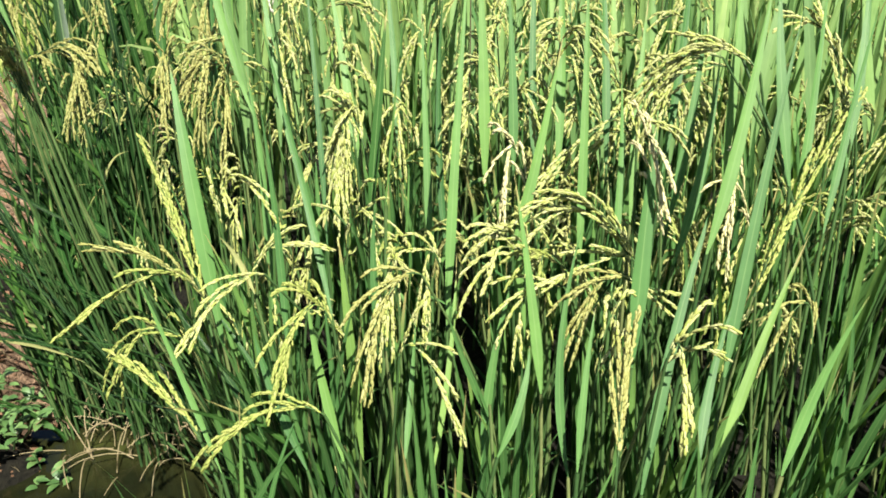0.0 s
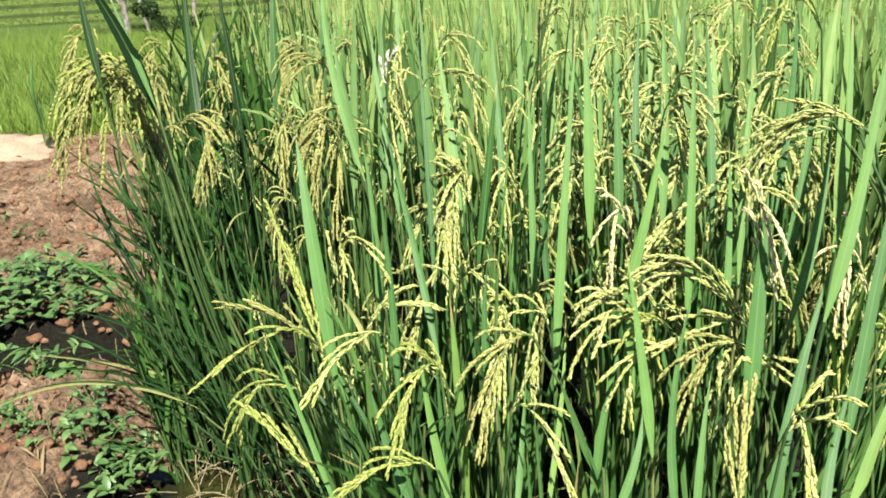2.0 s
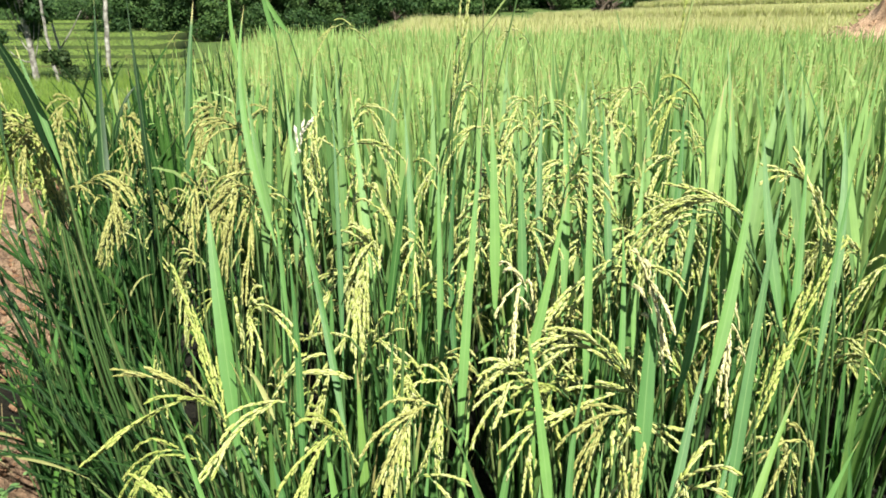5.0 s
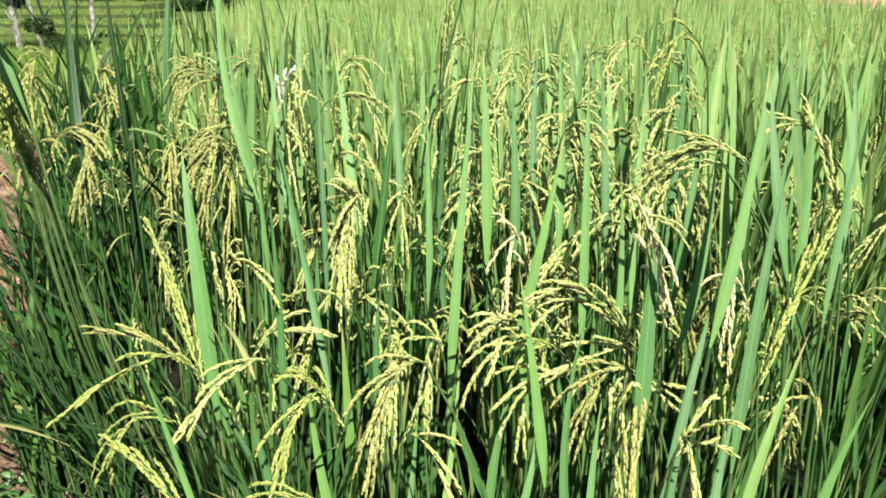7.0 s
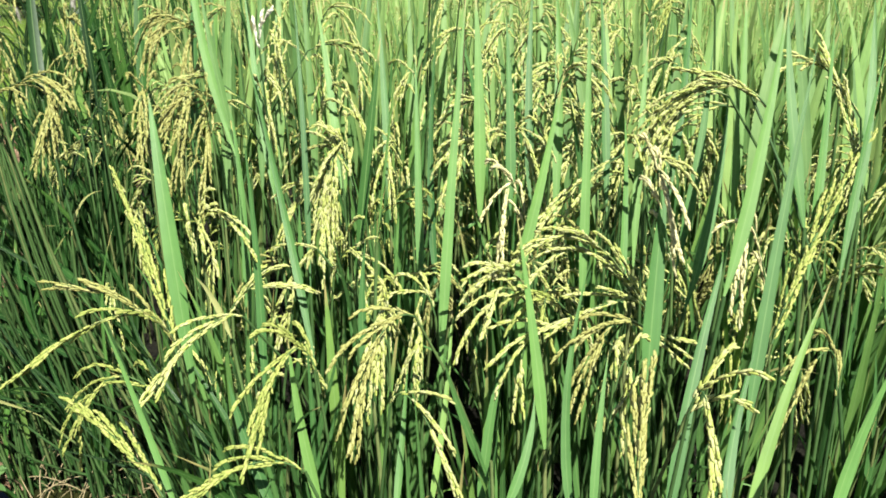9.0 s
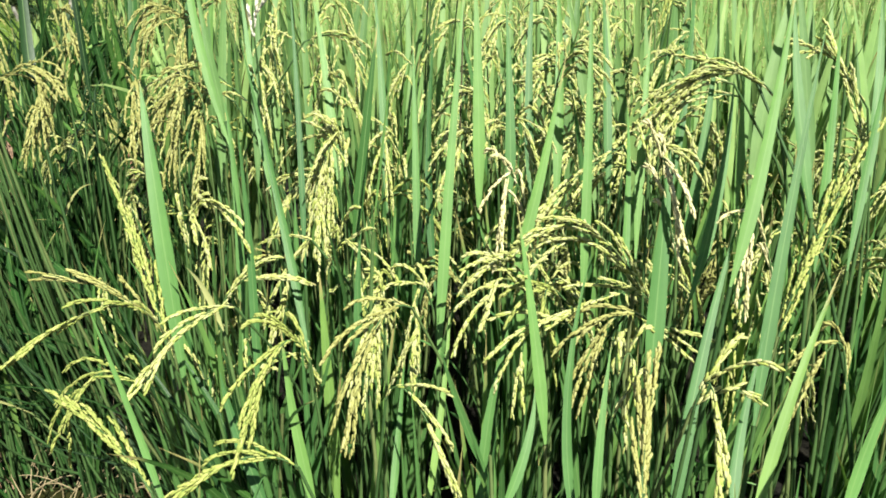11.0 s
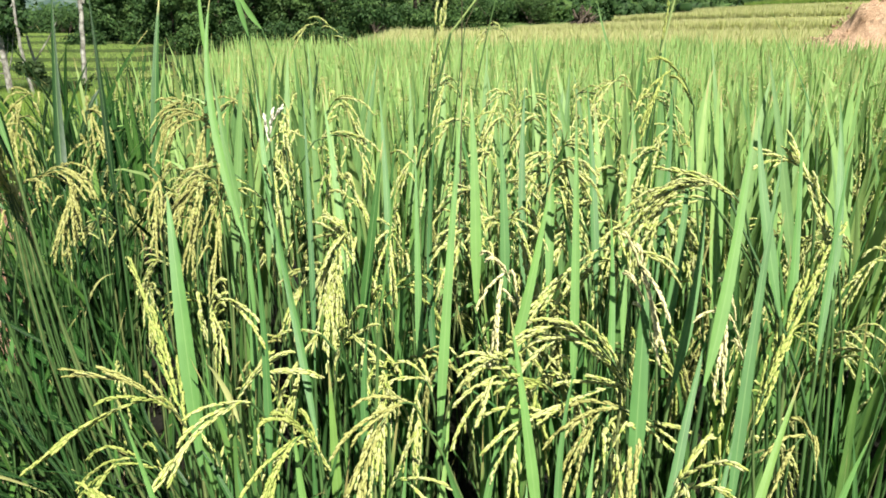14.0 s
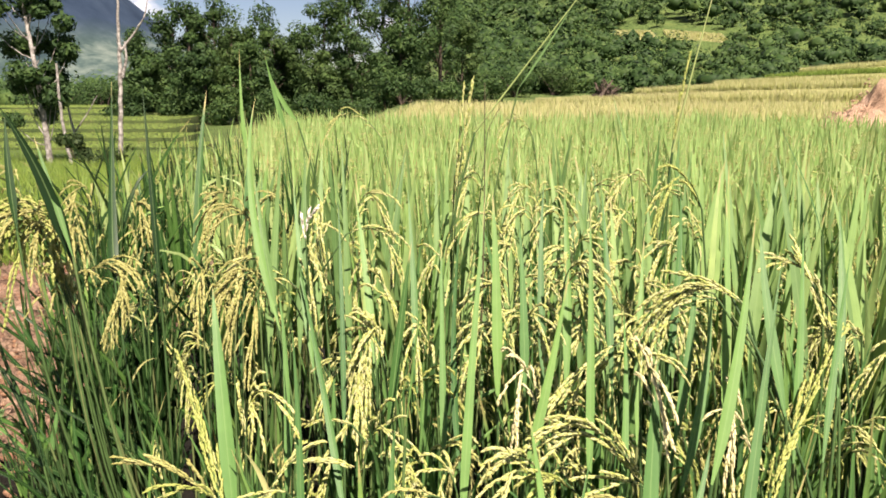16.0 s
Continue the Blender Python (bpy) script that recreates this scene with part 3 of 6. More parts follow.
terrace(28.5, 58, 54.0, 62.0, 2.9, 0.9, 0.4, ripe_mat, 14000, "yellow-green rice terrace below a wooded hill", 0.0, 0.5, 6.0, dry_bank_mat, 0.92, 0.7)


# ---- trees, hill, mountain ----
def leaf_cards(C, N, size):
    """Small pointed leaves centred on C with normals near N."""
    n = len(C)
    u = unit(np.cross(N, rng.normal(size=(n, 3))))
    v = np.cross(unit(N), u)
    s = np.asarray(size)[:, None]
    V = np.stack([C - u * s, C + v * s * 0.42 - u * s * 0.1, C + u * s, C - v * s * 0.42 - u * s * 0.1], 1).reshape(-1, 3)
    return V, np.arange(4 * n).reshape(n, 4)


def clump_points(centres, radii, count, towards=np.zeros(3)):
    k = rng.integers(0, len(centres), count)
    d = unit(unit(rng.normal(size=(count, 3))) + towards)
    r = radii[k] * rng.uniform(0.45, 1.08, count)
    return centres[k] + d * r[:, None] * np.array([1, 1, 0.8]), d


def tree(x, y, h, crown_r, count, mat, bark, label, crown_from=0.3, leaf=0.24, z=None, lean=(0.0, 0.0), clumps=16, trunk_r=None, name="tree"):
    z = float(land_height(x, y)) - 0.05 if z is None else z
    t = thing(name, (x, y, z), label, "tree", "trees at the field's edge")
    tr = trunk_r or h * 0.018
    top = np.array([lean[0], lean[1], h * 0.92])
    mid = np.array([lean[0] * 0.35 + rnd.uniform(-0.03, 0.03) * h, lean[1] * 0.35, h * 0.5])
    v, q, uv = tubes([(0, 0, 0)], [mid], [top], [tr], [tr * 0.3], 10, 8)
    child("trunk", mesh_of("trunk", v, q, bark, uv), t)
    cc, rr, L0, L1, L2 = [], [], [], [], []
    for i in range(clumps):
        f = crown_from + (1 - crown_from) * (i + rnd.random()) / clumps
        env = math.sin(math.pi * min(0.97, 0.18 + 0.8 * (f - crown_from) / (1 - crown_from))) ** 0.7
        a, r = rnd.uniform(0, 6.28), crown_r * env * rnd.uniform(0.25, 0.9)
        onto = (1 - f) ** 2 * np.zeros(3) + 2 * f * (1 - f) * mid + f * f * top
        c = onto + np.array([r * math.cos(a), r * math.sin(a), rnd.uniform(-0.05, 0.1) * h])
        cc.append(c), rr.append(crown_r * rnd.uniform(0.2, 0.42))
        g = max(0.08, f - 0.16)
        st = 2 * g * (1 - g) * mid + g * g * top
        L0.append(st), L1.append((st + c) / 2 + np.array([0, 0, -0.06 * h])), L2.append(c)
    v, q, uv = tubes(L0, L1, L2, [tr * 0.24] * len(L0), [tr * 0.07] * len(L0), 4, 5)
    child("branchwork", mesh_of("branchwork", v, q, bark, uv), t)
    P, D = clump_points(np.array(cc), np.array(rr), count)
    v, q = leaf_cards(P, D + rng.normal(size=D.shape) * 0.5 + np.array([0, 0, 0.3]), leaf * rng.uniform(0.6, 1.3, count))
    child("crown", mesh_of("crown", v, q, mat, smooth=False), t)
    return t


def bush(x, y, r, h, count, mat, label, leaf=0.12, z=None):
    z = float(land_height(x, y)) - 0.05 if z is None else z
    t = thing("bush", (x, y, z), label, "bush", "bushes")
    n = 9
    cc = np.array([[rnd.uniform(-0.7, 0.7) * r, rnd.uniform(-0.5, 0.5) * r, h * rnd.uniform(0.25, 0.75)] for _ in range(n)])
    v, q, uv = tubes(np.zeros((n, 3)), cc * np.array([0.3, 0.3, 0.7]), cc, [0.03 * h] * n, [0.008 * h] * n, 4, 5)
    child("branchwork", mesh_of("branchwork", v, q, dark_bark_mat, uv), t)
    P, D = clump_points(cc, np.full(n, 0.42 * min(r, h)), count)
    v, q = leaf_cards(P, D + rng.normal(size=D.shape) * 0.5, leaf * rng.uniform(0.6, 1.3, count))
    child("foliage", mesh_of("foliage", v, q, mat, smooth=False), t)


for x, y, h, r, mat in [(-20.6, 49, 5.6, 1.9, tree_mat), (-19.2, 52, 7.6, 2.3, tree_mat), (-17.6, 50, 8.0, 2.3, tree_mat), (-16.0, 51, 8.3, 2.4, tree_mat), (-14.3, 49, 6.0, 2.2, light_tree_mat),
                        (-13.0, 52, 7.2, 2.3, tree_mat), (-11.6, 49, 5.8, 2.0, light_tree_mat), (-10.2, 51, 6.3, 2.2, tree_mat), (-8.4, 50, 7.6, 2.3, tree_mat), (-6.6, 49, 8.8, 2.6, tree_mat),
                        (-4.8, 52, 9.6, 2.8, tree_mat), (-2.8, 50, 9.2, 2.6, tree_mat), (-0.8, 53, 8.6, 2.4, tree_mat), (0.8, 57, 6.2, 2.0, light_tree_mat),
                        (-15.2, 46, 4.8, 1.9, tree_mat), (-12.4, 46, 5.0, 2.0, tree_mat), (-8.2, 46, 4.4, 2.0, light_tree_mat), (-3.2, 47, 4.8, 2.1, tree_mat), (-19.0, 47, 4.0, 1.8, tree_mat)]:
    tree(x, y, h, r, 6400, mat, dark_bark_mat, "dense dark green tree in the grove behind the terraces", 0.18, 0.125, clumps=26)
for x, y, r, h in [(-17.0, 46, 1.6, 2.0), (-14.0, 45, 1.8, 2.2), (-11.0, 44, 1.8, 2.4), (-8.2, 43, 1.7, 2.2), (-5.6, 43, 1.6, 2.0), (-3.0, 44, 1.7, 2.2), (-0.4, 46, 1.6, 1.9), (2.0, 48, 1.5, 1.6),
                   (-19.9, 45.2, 1.5, 1.5), (-24.0, 60, 2.5, 3.0), (-29.0, 62, 2.6, 3.2), (-34, 64, 2.8, 3.0), (-21.5, 57, 1.8, 1.8), (5.0, 60, 2.0, 2.6), (8.5, 62, 2.2, 2.8)]:
    bush(x, y, r, h, 2600, light_tree_mat if rnd.random() < 0.3 else tree_mat, "dense green bush at the foot of the grove", 0.11)

tree(-11.1, 20.0, 6.4, 1.15, 12000, tree_mat, bleached_mat, "slender tree with a pale trunk and ragged dark leaves", 0.2, 0.085, lean=(-0.45, 0.0), clumps=40, trunk_r=0.085)


def snag(x, y, segs, label, bark):
    """A bare trunk: each branch is (from, bend, to, radii)."""
    t = thing("dead_tree", (x, y, float(land_height(x, y)) - 0.05), label, "tree", "bare trunks")
    for i, (a, b2, c, r0, r1) in enumerate(segs):
        v, q, uv = tubes([a], [b2], [c], [r0], [r1], 10, 7)
        v = v + 0.15 * r0 * np.sin(v[:, 2:3] * 9 + i)
        child("trunk" if i == 0 else "branch", mesh_of("trunk", v, q, bark, uv), t)


snag(-11.4, 25.0, [((0, 0, 0), (0.2, 0, 1.9), (0.32, 0, 3.7), 0.085, 0.06), ((0.32, 0, 3.6), (0.3, 0, 4.5), (0.55, 0, 6.2), 0.06, 0.03),
                   ((0.33, 0, 3.5), (0.7, 0.1, 3.9), (1.1, 0, 4.4), 0.05, 0.03), ((1.0, 0, 4.3), (1.3, 0, 4.5), (1.4, 0.1, 5.4), 0.03, 0.012),
                   ((0.25, 0, 2.5), (0.6, 0, 3.2), (0.5, 0, 3.8), 0.06, 0.03)], "bare forked trunk with pale patchy bark", bleached_mat)
snag(-10.3, 19.6, [((0, 0, 0), (-0.2, 0, 1.2), (-0.1, 0, 2.7), 0.05, 0.03)], "thin bare pale trunk", bark_mat)
snag(-11.6, 22.5, [((0, 0, 0), (0, 0, 1.0), (-0.15, 0, 1.6), 0.045, 0.03), ((0.0, 0, 0.9), (0.5, 0, 1.5), (0.8, 0, 2.0), 0.025, 0.01)], "thin bare forked sapling", bark_mat)
bush(-9.6, 18.6, 0.5, 1.05, 900, bush_mat, "low dark bush at the foot of bare trunks", 0.07)
bush(-8.6, 18.0, 0.5, 0.5, 600, bush_mat, "low dark bush at the foot of bare trunks", 0.07)

# scrub and woods that cover the hill
NB = 8000
hx, hy = rng.uniform(-65, 120, NB), 64 + 300 * rng.random(NB) ** 2.0
patch = np.minimum(((hx - 22.2) / 2.9) ** 2 + ((hy - 91) / 7.0) ** 2, ((hx - 28.5) / 3.8) ** 2 + ((hy - 88.5) / 6.0) ** 2)
slope = np.abs((hy - 125.5) - 0.02 * (hx - 10)) < 3.2 + 1.5 * vnoise(hx, hy, 0.1, 2)
open_land = (vnoise(hx, hy, 0.028, 3) > 0.36) | (patch < 1) | (slope & (hx > -4) & (hx < 24)) | ((hx > 44) & (vnoise(hx + 40, hy, 0.05, 3) > 0.26))
keep = (~open_land) | ((rng.random(NB) < 0.08) & (patch > 1))
hx, hy = hx[keep], hy[keep]
hr = (0.8 + 1.9 * rng.random(len(hx)) ** 2) * (0.7 + hy / 260)
hz = land_height(hx, hy)
hc = np.stack([hx, hy, hz + hr * 0.6], -1)
P, D = clump_points(hc, hr, 230000, np.array([0, -0.55, 0.5]))
v, q = leaf_cards(P, D + rng.normal(size=D.shape) * 0.4 + np.array([0, -0.2, 0.3]), 0.22 * (P[:, 1] / 72) ** 1.3 * rng.uniform(0.6, 1.4, len(P)))
tagged(new("hillside_woods", mesh_of("hillside_woods", v, q, hill_mat, smooth=False)), "dense green scrub and trees covering the hillside", "woods", kind="stuff")
# the dense inner boughs of the same woods
bm = bmesh.new()
bmesh.ops.create_icosphere(bm, subdivisions=1, radius=1)
IV, IF = np.array([q2.co[:] for q2 in bm.verts]), np.array([[q2.index for q2 in f.verts] for f in bm.faces])
bm.free()
sh = (hr * 0.40)[:, None, None] * (1 + 0.28 * rng.normal(size=(len(hc), len(IV), 1)))
v = (hc[:, None, :] + IV[None] * sh * np.array([1, 1, 0.8])).reshape(-1, 3)
f = (IF[None] + (np.arange(len(hc)) * len(IV))[:, None, None]).reshape(-1, 3)
tagged(new("hillside_thicket", mesh_of("hillside_thicket", v, f, hill_mat)), "dense dark thicket inside the hillside woods", "woods", kind="stuff")

def hill_plot(x0, x1, y0, y1, skew, n):
    u, w = rng.random(n), rng.random(n)
    fx = x0 + (x1 - x0) * u
    fy = y0 + (y1 - y0) * w + skew * u
    tagged(new("hill_rice_plot", blades_on(fx, fy, land_height(fx, fy), 0.3, 0.3, ripe_mat, "hill_rice_plot")), "pale yellow rice plot in a clearing on the hill", "rice plot", kind="stuff")


hill_plot(20.2, 24.2, 90.5, 95.5, -3.0, 3500)
hill_plot(25.6, 31.4, 88.5, 92.0, -3.5, 3500)
# young rice and grass on the low land beside the bank
n = 44000
ly = 4.6 + 22 * rng.random(n) ** 1.5
lx = field_left(ly) - 0.3 - (ly * 0.75 + 1.5) * rng.random(n)
tagged(new("young_rice", blades_on(lx, ly, land_height(lx, ly), 0.20, 0.013, young_mat, "young_rice", 0.8, 1)), "low bright green young rice beside the earth bank", "rice crop", kind="stuff")

mx_, my_ = np.meshgrid(np.linspace(-3600, 400, 160), np.linspace(0, 1400, 60))
ridge = np.interp(mx_[0], [-3600, -2600, -1800, -1380, -1240, -1172, -1110, -1000, -880, -700, -300, 400], [520, 560, 520, 440, 326, 254, 205, 158, 128, 96, 45, 15])
mz = ridge[None, :] * np.sin(np.pi * np.clip(my_ / 1400, 0, 1)) ** 0.8 * (1 + 0.08 * vnoise(mx_, my_, 0.004, 5)) + 22 * vnoise(mx_, my_, 0.006, 5) * smooth(0, 300, my_) - 5
idx = np.arange(mx_.size).reshape(mx_.shape)
mq = np.stack([idx[:-1, :-1], idx[:-1, 1:], idx[1:, 1:], idx[1:, :-1]], -1).reshape(-1, 4)
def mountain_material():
    """Haze blue put into the forest's colour above, paler green slopes and clearings below."""
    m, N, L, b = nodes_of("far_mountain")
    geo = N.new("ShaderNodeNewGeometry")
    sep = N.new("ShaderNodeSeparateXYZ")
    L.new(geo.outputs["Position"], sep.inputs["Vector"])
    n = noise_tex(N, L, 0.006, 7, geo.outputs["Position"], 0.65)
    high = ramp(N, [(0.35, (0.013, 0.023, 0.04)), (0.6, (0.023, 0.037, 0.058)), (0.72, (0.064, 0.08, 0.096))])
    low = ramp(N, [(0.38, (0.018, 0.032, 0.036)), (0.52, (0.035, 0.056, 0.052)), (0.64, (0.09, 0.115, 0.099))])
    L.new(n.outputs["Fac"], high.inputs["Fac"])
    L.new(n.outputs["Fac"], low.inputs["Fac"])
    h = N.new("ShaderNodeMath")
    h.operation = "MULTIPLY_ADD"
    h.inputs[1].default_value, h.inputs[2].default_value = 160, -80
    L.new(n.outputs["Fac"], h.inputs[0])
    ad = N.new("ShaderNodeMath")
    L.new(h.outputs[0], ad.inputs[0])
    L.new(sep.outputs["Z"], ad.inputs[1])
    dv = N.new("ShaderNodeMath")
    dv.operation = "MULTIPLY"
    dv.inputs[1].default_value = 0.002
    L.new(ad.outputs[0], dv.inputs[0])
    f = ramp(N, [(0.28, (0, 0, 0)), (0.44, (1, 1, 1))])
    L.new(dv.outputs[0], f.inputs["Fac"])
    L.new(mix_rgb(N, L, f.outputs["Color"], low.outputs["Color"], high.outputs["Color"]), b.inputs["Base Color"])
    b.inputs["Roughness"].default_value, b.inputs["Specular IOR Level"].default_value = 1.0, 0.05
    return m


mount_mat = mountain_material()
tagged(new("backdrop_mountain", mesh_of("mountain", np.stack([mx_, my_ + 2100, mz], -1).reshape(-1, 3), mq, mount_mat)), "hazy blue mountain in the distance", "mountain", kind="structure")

# heap of red earth at the field's far side
a_, r_ = np.meshgrid(np.linspace(0, 2 * np.pi, 241)[:-1], np.linspace(0, 1, 90))
X, Y = 2.6 * r_ * np.cos(a_), 1.8 * r_ * np.sin(a_)
Z = 1.7 * np.clip(1 - r_ ** 1.2, 0, 1) * (1 + 0.25 * vnoise(X + 5, Y, 0.9)) + (0.22 * vnoise(X, Y, 1.6, 6) + 0.20 * np.abs(vnoise(X + 3, Y, 4.6, 5)) - 0.10) * (1 - r_ ** 3) - 0.1
idx = np.arange(X.size).reshape(X.shape)
nx = np.roll(idx, -1, 1)
mq = np.stack([idx[:-1], nx[:-1], nx[1:], idx[1:]], -1).reshape(-1, 4)
heap = new("earth_mound", mesh_of("earth_mound", np.stack([X, Y, Z], -1).reshape(-1, 3), mq, mound_mat))
heap.location = (6.3, 9.6, 0.02)
tagged(heap, "heap of bare pinkish red earth with grass at its foot", "mound")
n = 3400
aa, ro = rng.uniform(2.2, 5.4, n), rng.uniform(0.70, 1.08, n)
tuft = new("grass", blades_on(6.15 + 2.6 * ro * np.cos(aa), 9.6 + 1.8 * ro * np.sin(aa), 0.05 + 1.6 * np.clip(1 - ro ** 1.2, 0, 1) - 0.1, 0.3, 0.03, young_mat, "grass", 0.9))
tagged(tuft, "ragged green grass growing on the earth heap", "grass", kind="stuff")

bush(4.1, 8.8, 0.4, 0.85, 700, light_tree_mat, "low green bush at the foot of the earth heap", 0.06)
bush(4.75, 8.3, 0.4, 0.8, 700, bush_mat, "low green bush at the foot of the earth heap", 0.05)
bush(5.6, 8.2, 0.45, 0.95, 800, light_tree_mat, "low green bush at the foot of the earth heap", 0.05)
bush(5.2, 8.5, 0.45, 0.75, 700, light_tree_mat, "low green bush at the foot of the earth heap", 0.06)
bush(4.5, 8.9, 0.4, 0.6, 600, bush_mat, "low green bush at the foot of the earth heap", 0.06)

# small heap of brushwood out in the ripe terrace
wh = thing("brushwood_heap", (6.1, 29.5, 0.55), "small dark heap of brushwood on the yellow terrace", "wood heap")
for i in range(26):
    a, l = rnd.uniform(0, 6.28), rnd.uniform(0.5, 1.0)
    m4 = Matrix.Translation((rnd.uniform(-0.3, 0.3), rnd.uniform(-0.3, 0.3), 0.25 + rnd.uniform(0, 0.3))) @ Euler((rnd.uniform(-1.0, 1.0), rnd.uniform(-1.0, 1.0), a)).to_matrix().to_4x4()
    bm = bmesh.new()
    bmesh.ops.create_cone(bm, cap_ends=True, segments=6, radius1=0.06, radius2=0.025, depth=l, matrix=m4)
    part("stick", bm, dark_bark_mat, wh)


# ---- rice: shared meshes ----
def leaf_mesh(L, out, sag, w, face, twist, mat):
    v, q, uv = ribbons([(0, 0, 0)], [(out * 0.25 * L, 0, 0.62 * L)], [(out * L, 0, (1 - sag) * L)], [w], [face], 9, 0.14, [twist])
    return mesh_of("leaf", v, q, mat, uv)


ERECT = [leaf_mesh(0.36 + 0.012 * i, 0.10 + 0.03 * (i % 6), 0.03 + 0.01 * (i % 3), 0.0155 + 0.0016 * (i % 6), i * 0.5, 0.4 * ((i % 5) - 2), leaf_mat) for i in range(14)]
PALER = [leaf_mesh(0.36 + 0.012 * i, 0.08 + 0.03 * (i % 6), 0.03 + 0.01 * (i % 3), 0.0165 + 0.0018 * (i % 6), i * 0.5, 0.4 * ((i % 5) - 2), mid_mat) for i in range(14)]
BENT = [leaf_mesh(0.34 + 0.015 * i, 0.45 + 0.06 * (i % 5), 0.28 + 0.09 * (i % 4), 0.011 + 0.001 * (i % 4), 1.57 + 0.3 * (i % 3), 0.3 * ((i % 3) - 1), leaf_mat) for i in range(10)]
SHADED_THIN = [leaf_mesh(0.34 + 0.016 * i, 0.06 + 0.10 * (i % 6), 0.03 + 0.08 * (i % 5), 0.0125 + 0.0022 * (i % 4), i * 0.7, 0.4 * ((i % 5) - 2), shaded_mat) for i in range(12)]
NARROW = [leaf_mesh(0.34 + 0.014 * i, 0.08 + 0.05 * (i % 6), 0.03 + 0.02 * (i % 6), 0.0115 + 0.0014 * (i % 4), i * 0.6, 0.4 * ((i % 5) - 2), leaf_mat) for i in range(12)]
DRY = [leaf_mesh(0.26 + 0.03 * i, 0.6, 0.5 + 0.15 * i, 0.006, 1.57, 0.6, dry_mat) for i in range(4)]
STEMS = []
for i in range(5):
    h, o = 0.60 + 0.03 * i, 0.03 + 0.014 * i
    v, q, uv = tubes([(0, 0, -0.04)], [(o * 0.3, 0, h * 0.55)], [(o, 0, h)], [0.0036], [0.0019], 6, 6)
    STEMS.append((mesh_of("stem", v, q, stem_mat, uv), h, o))
EARS, GRAINS = [], []
for i in range(12):
    r = random.Random(40 + i)
    ln = r.uniform(0.17, 0.23)
    k = r.uniform(0.55, 0.95)
    (tv, tq, tu), (gv, gf) = panicle_arrays((0, 0, 0), (0.25 * ln, r.uniform(-0.02, 0.02), 0.62 * ln), (ln * 0.75 * k + 0.02, r.uniform(-0.03, 0.03), -ln * (0.75 - 0.6 * k)), r, 10, r.uniform(0.35, 0.7), gap=0.0022, sides=5, plump=0.0015)
    EARS.append(mesh_of("panicle", tv, tq, stem_mat, tu))
    GRAINS.append(mesh_of("grains", gv, gf, [grain_mat, grain_mat, grain_mat, grain_green_mat, grain_mat, grain_brown_mat][i % 6]))

PLANTS = []


def rice_plant(x, y, tall=1.0, leaves=8, ears=3, stems=5, upright=0.75, low=0.0, label="clump of green rice with ripening drooping ears", blades=None):
    t = thing("rice_plant", (x, y, float(land_height(x, y))), label, "rice plant", "rice in the paddy")
    PLANTS.append(t)
    tops = []
    for _ in range(stems):
        me, h, o = rnd.choice(STEMS)
        a, s = rnd.uniform(0, 6.28), tall * rnd.uniform(0.85, 1.08)
        bx, by = rnd.gauss(0, 0.018), rnd.gauss(0, 0.018)
        child("stem", me, t, (bx, by, 0), turn=a, scale=s)
        tops.append((bx, by, a, h * s, o * s))
    for i in range(leaves):
        bx, by, a, h, o = tops[i % stems]
        f = rnd.uniform(0.48, 0.9) if rnd.random() < 0.7 else rnd.uniform(0.2, 0.45)
        f = f * (1 - low)
        at = (bx + math.cos(a) * o * f * f, by + math.sin(a) * o * f * f, h * f - 0.005)
        pool = blades if blades and rnd.random() < 0.95 else ERECT if rnd.random() < upright else (BENT if rnd.random() < 0.9 else DRY)
        child("leaf", rnd.choice(pool), t, at, turn=rnd.uniform(0, 6.28), scale=tall * rnd.uniform(0.8, 1.12) * (0.85 if low else 1))
    for i in range(ears):
        bx, by, a, h, o = tops[i % stems]
        k = rnd.randrange(len(EARS))
        p = child("panicle", EARS[k], t, (bx + math.cos(a) * o, by + math.sin(a) * o, h - 0.01), turn=rnd.uniform(0, 6.28), scale=rnd.uniform(0.85, 1.1), lean=rnd.uniform(-0.1, 0.25))
        tagged(child("grain_cluster", GRAINS[k], p), kind="stuff")
    return t


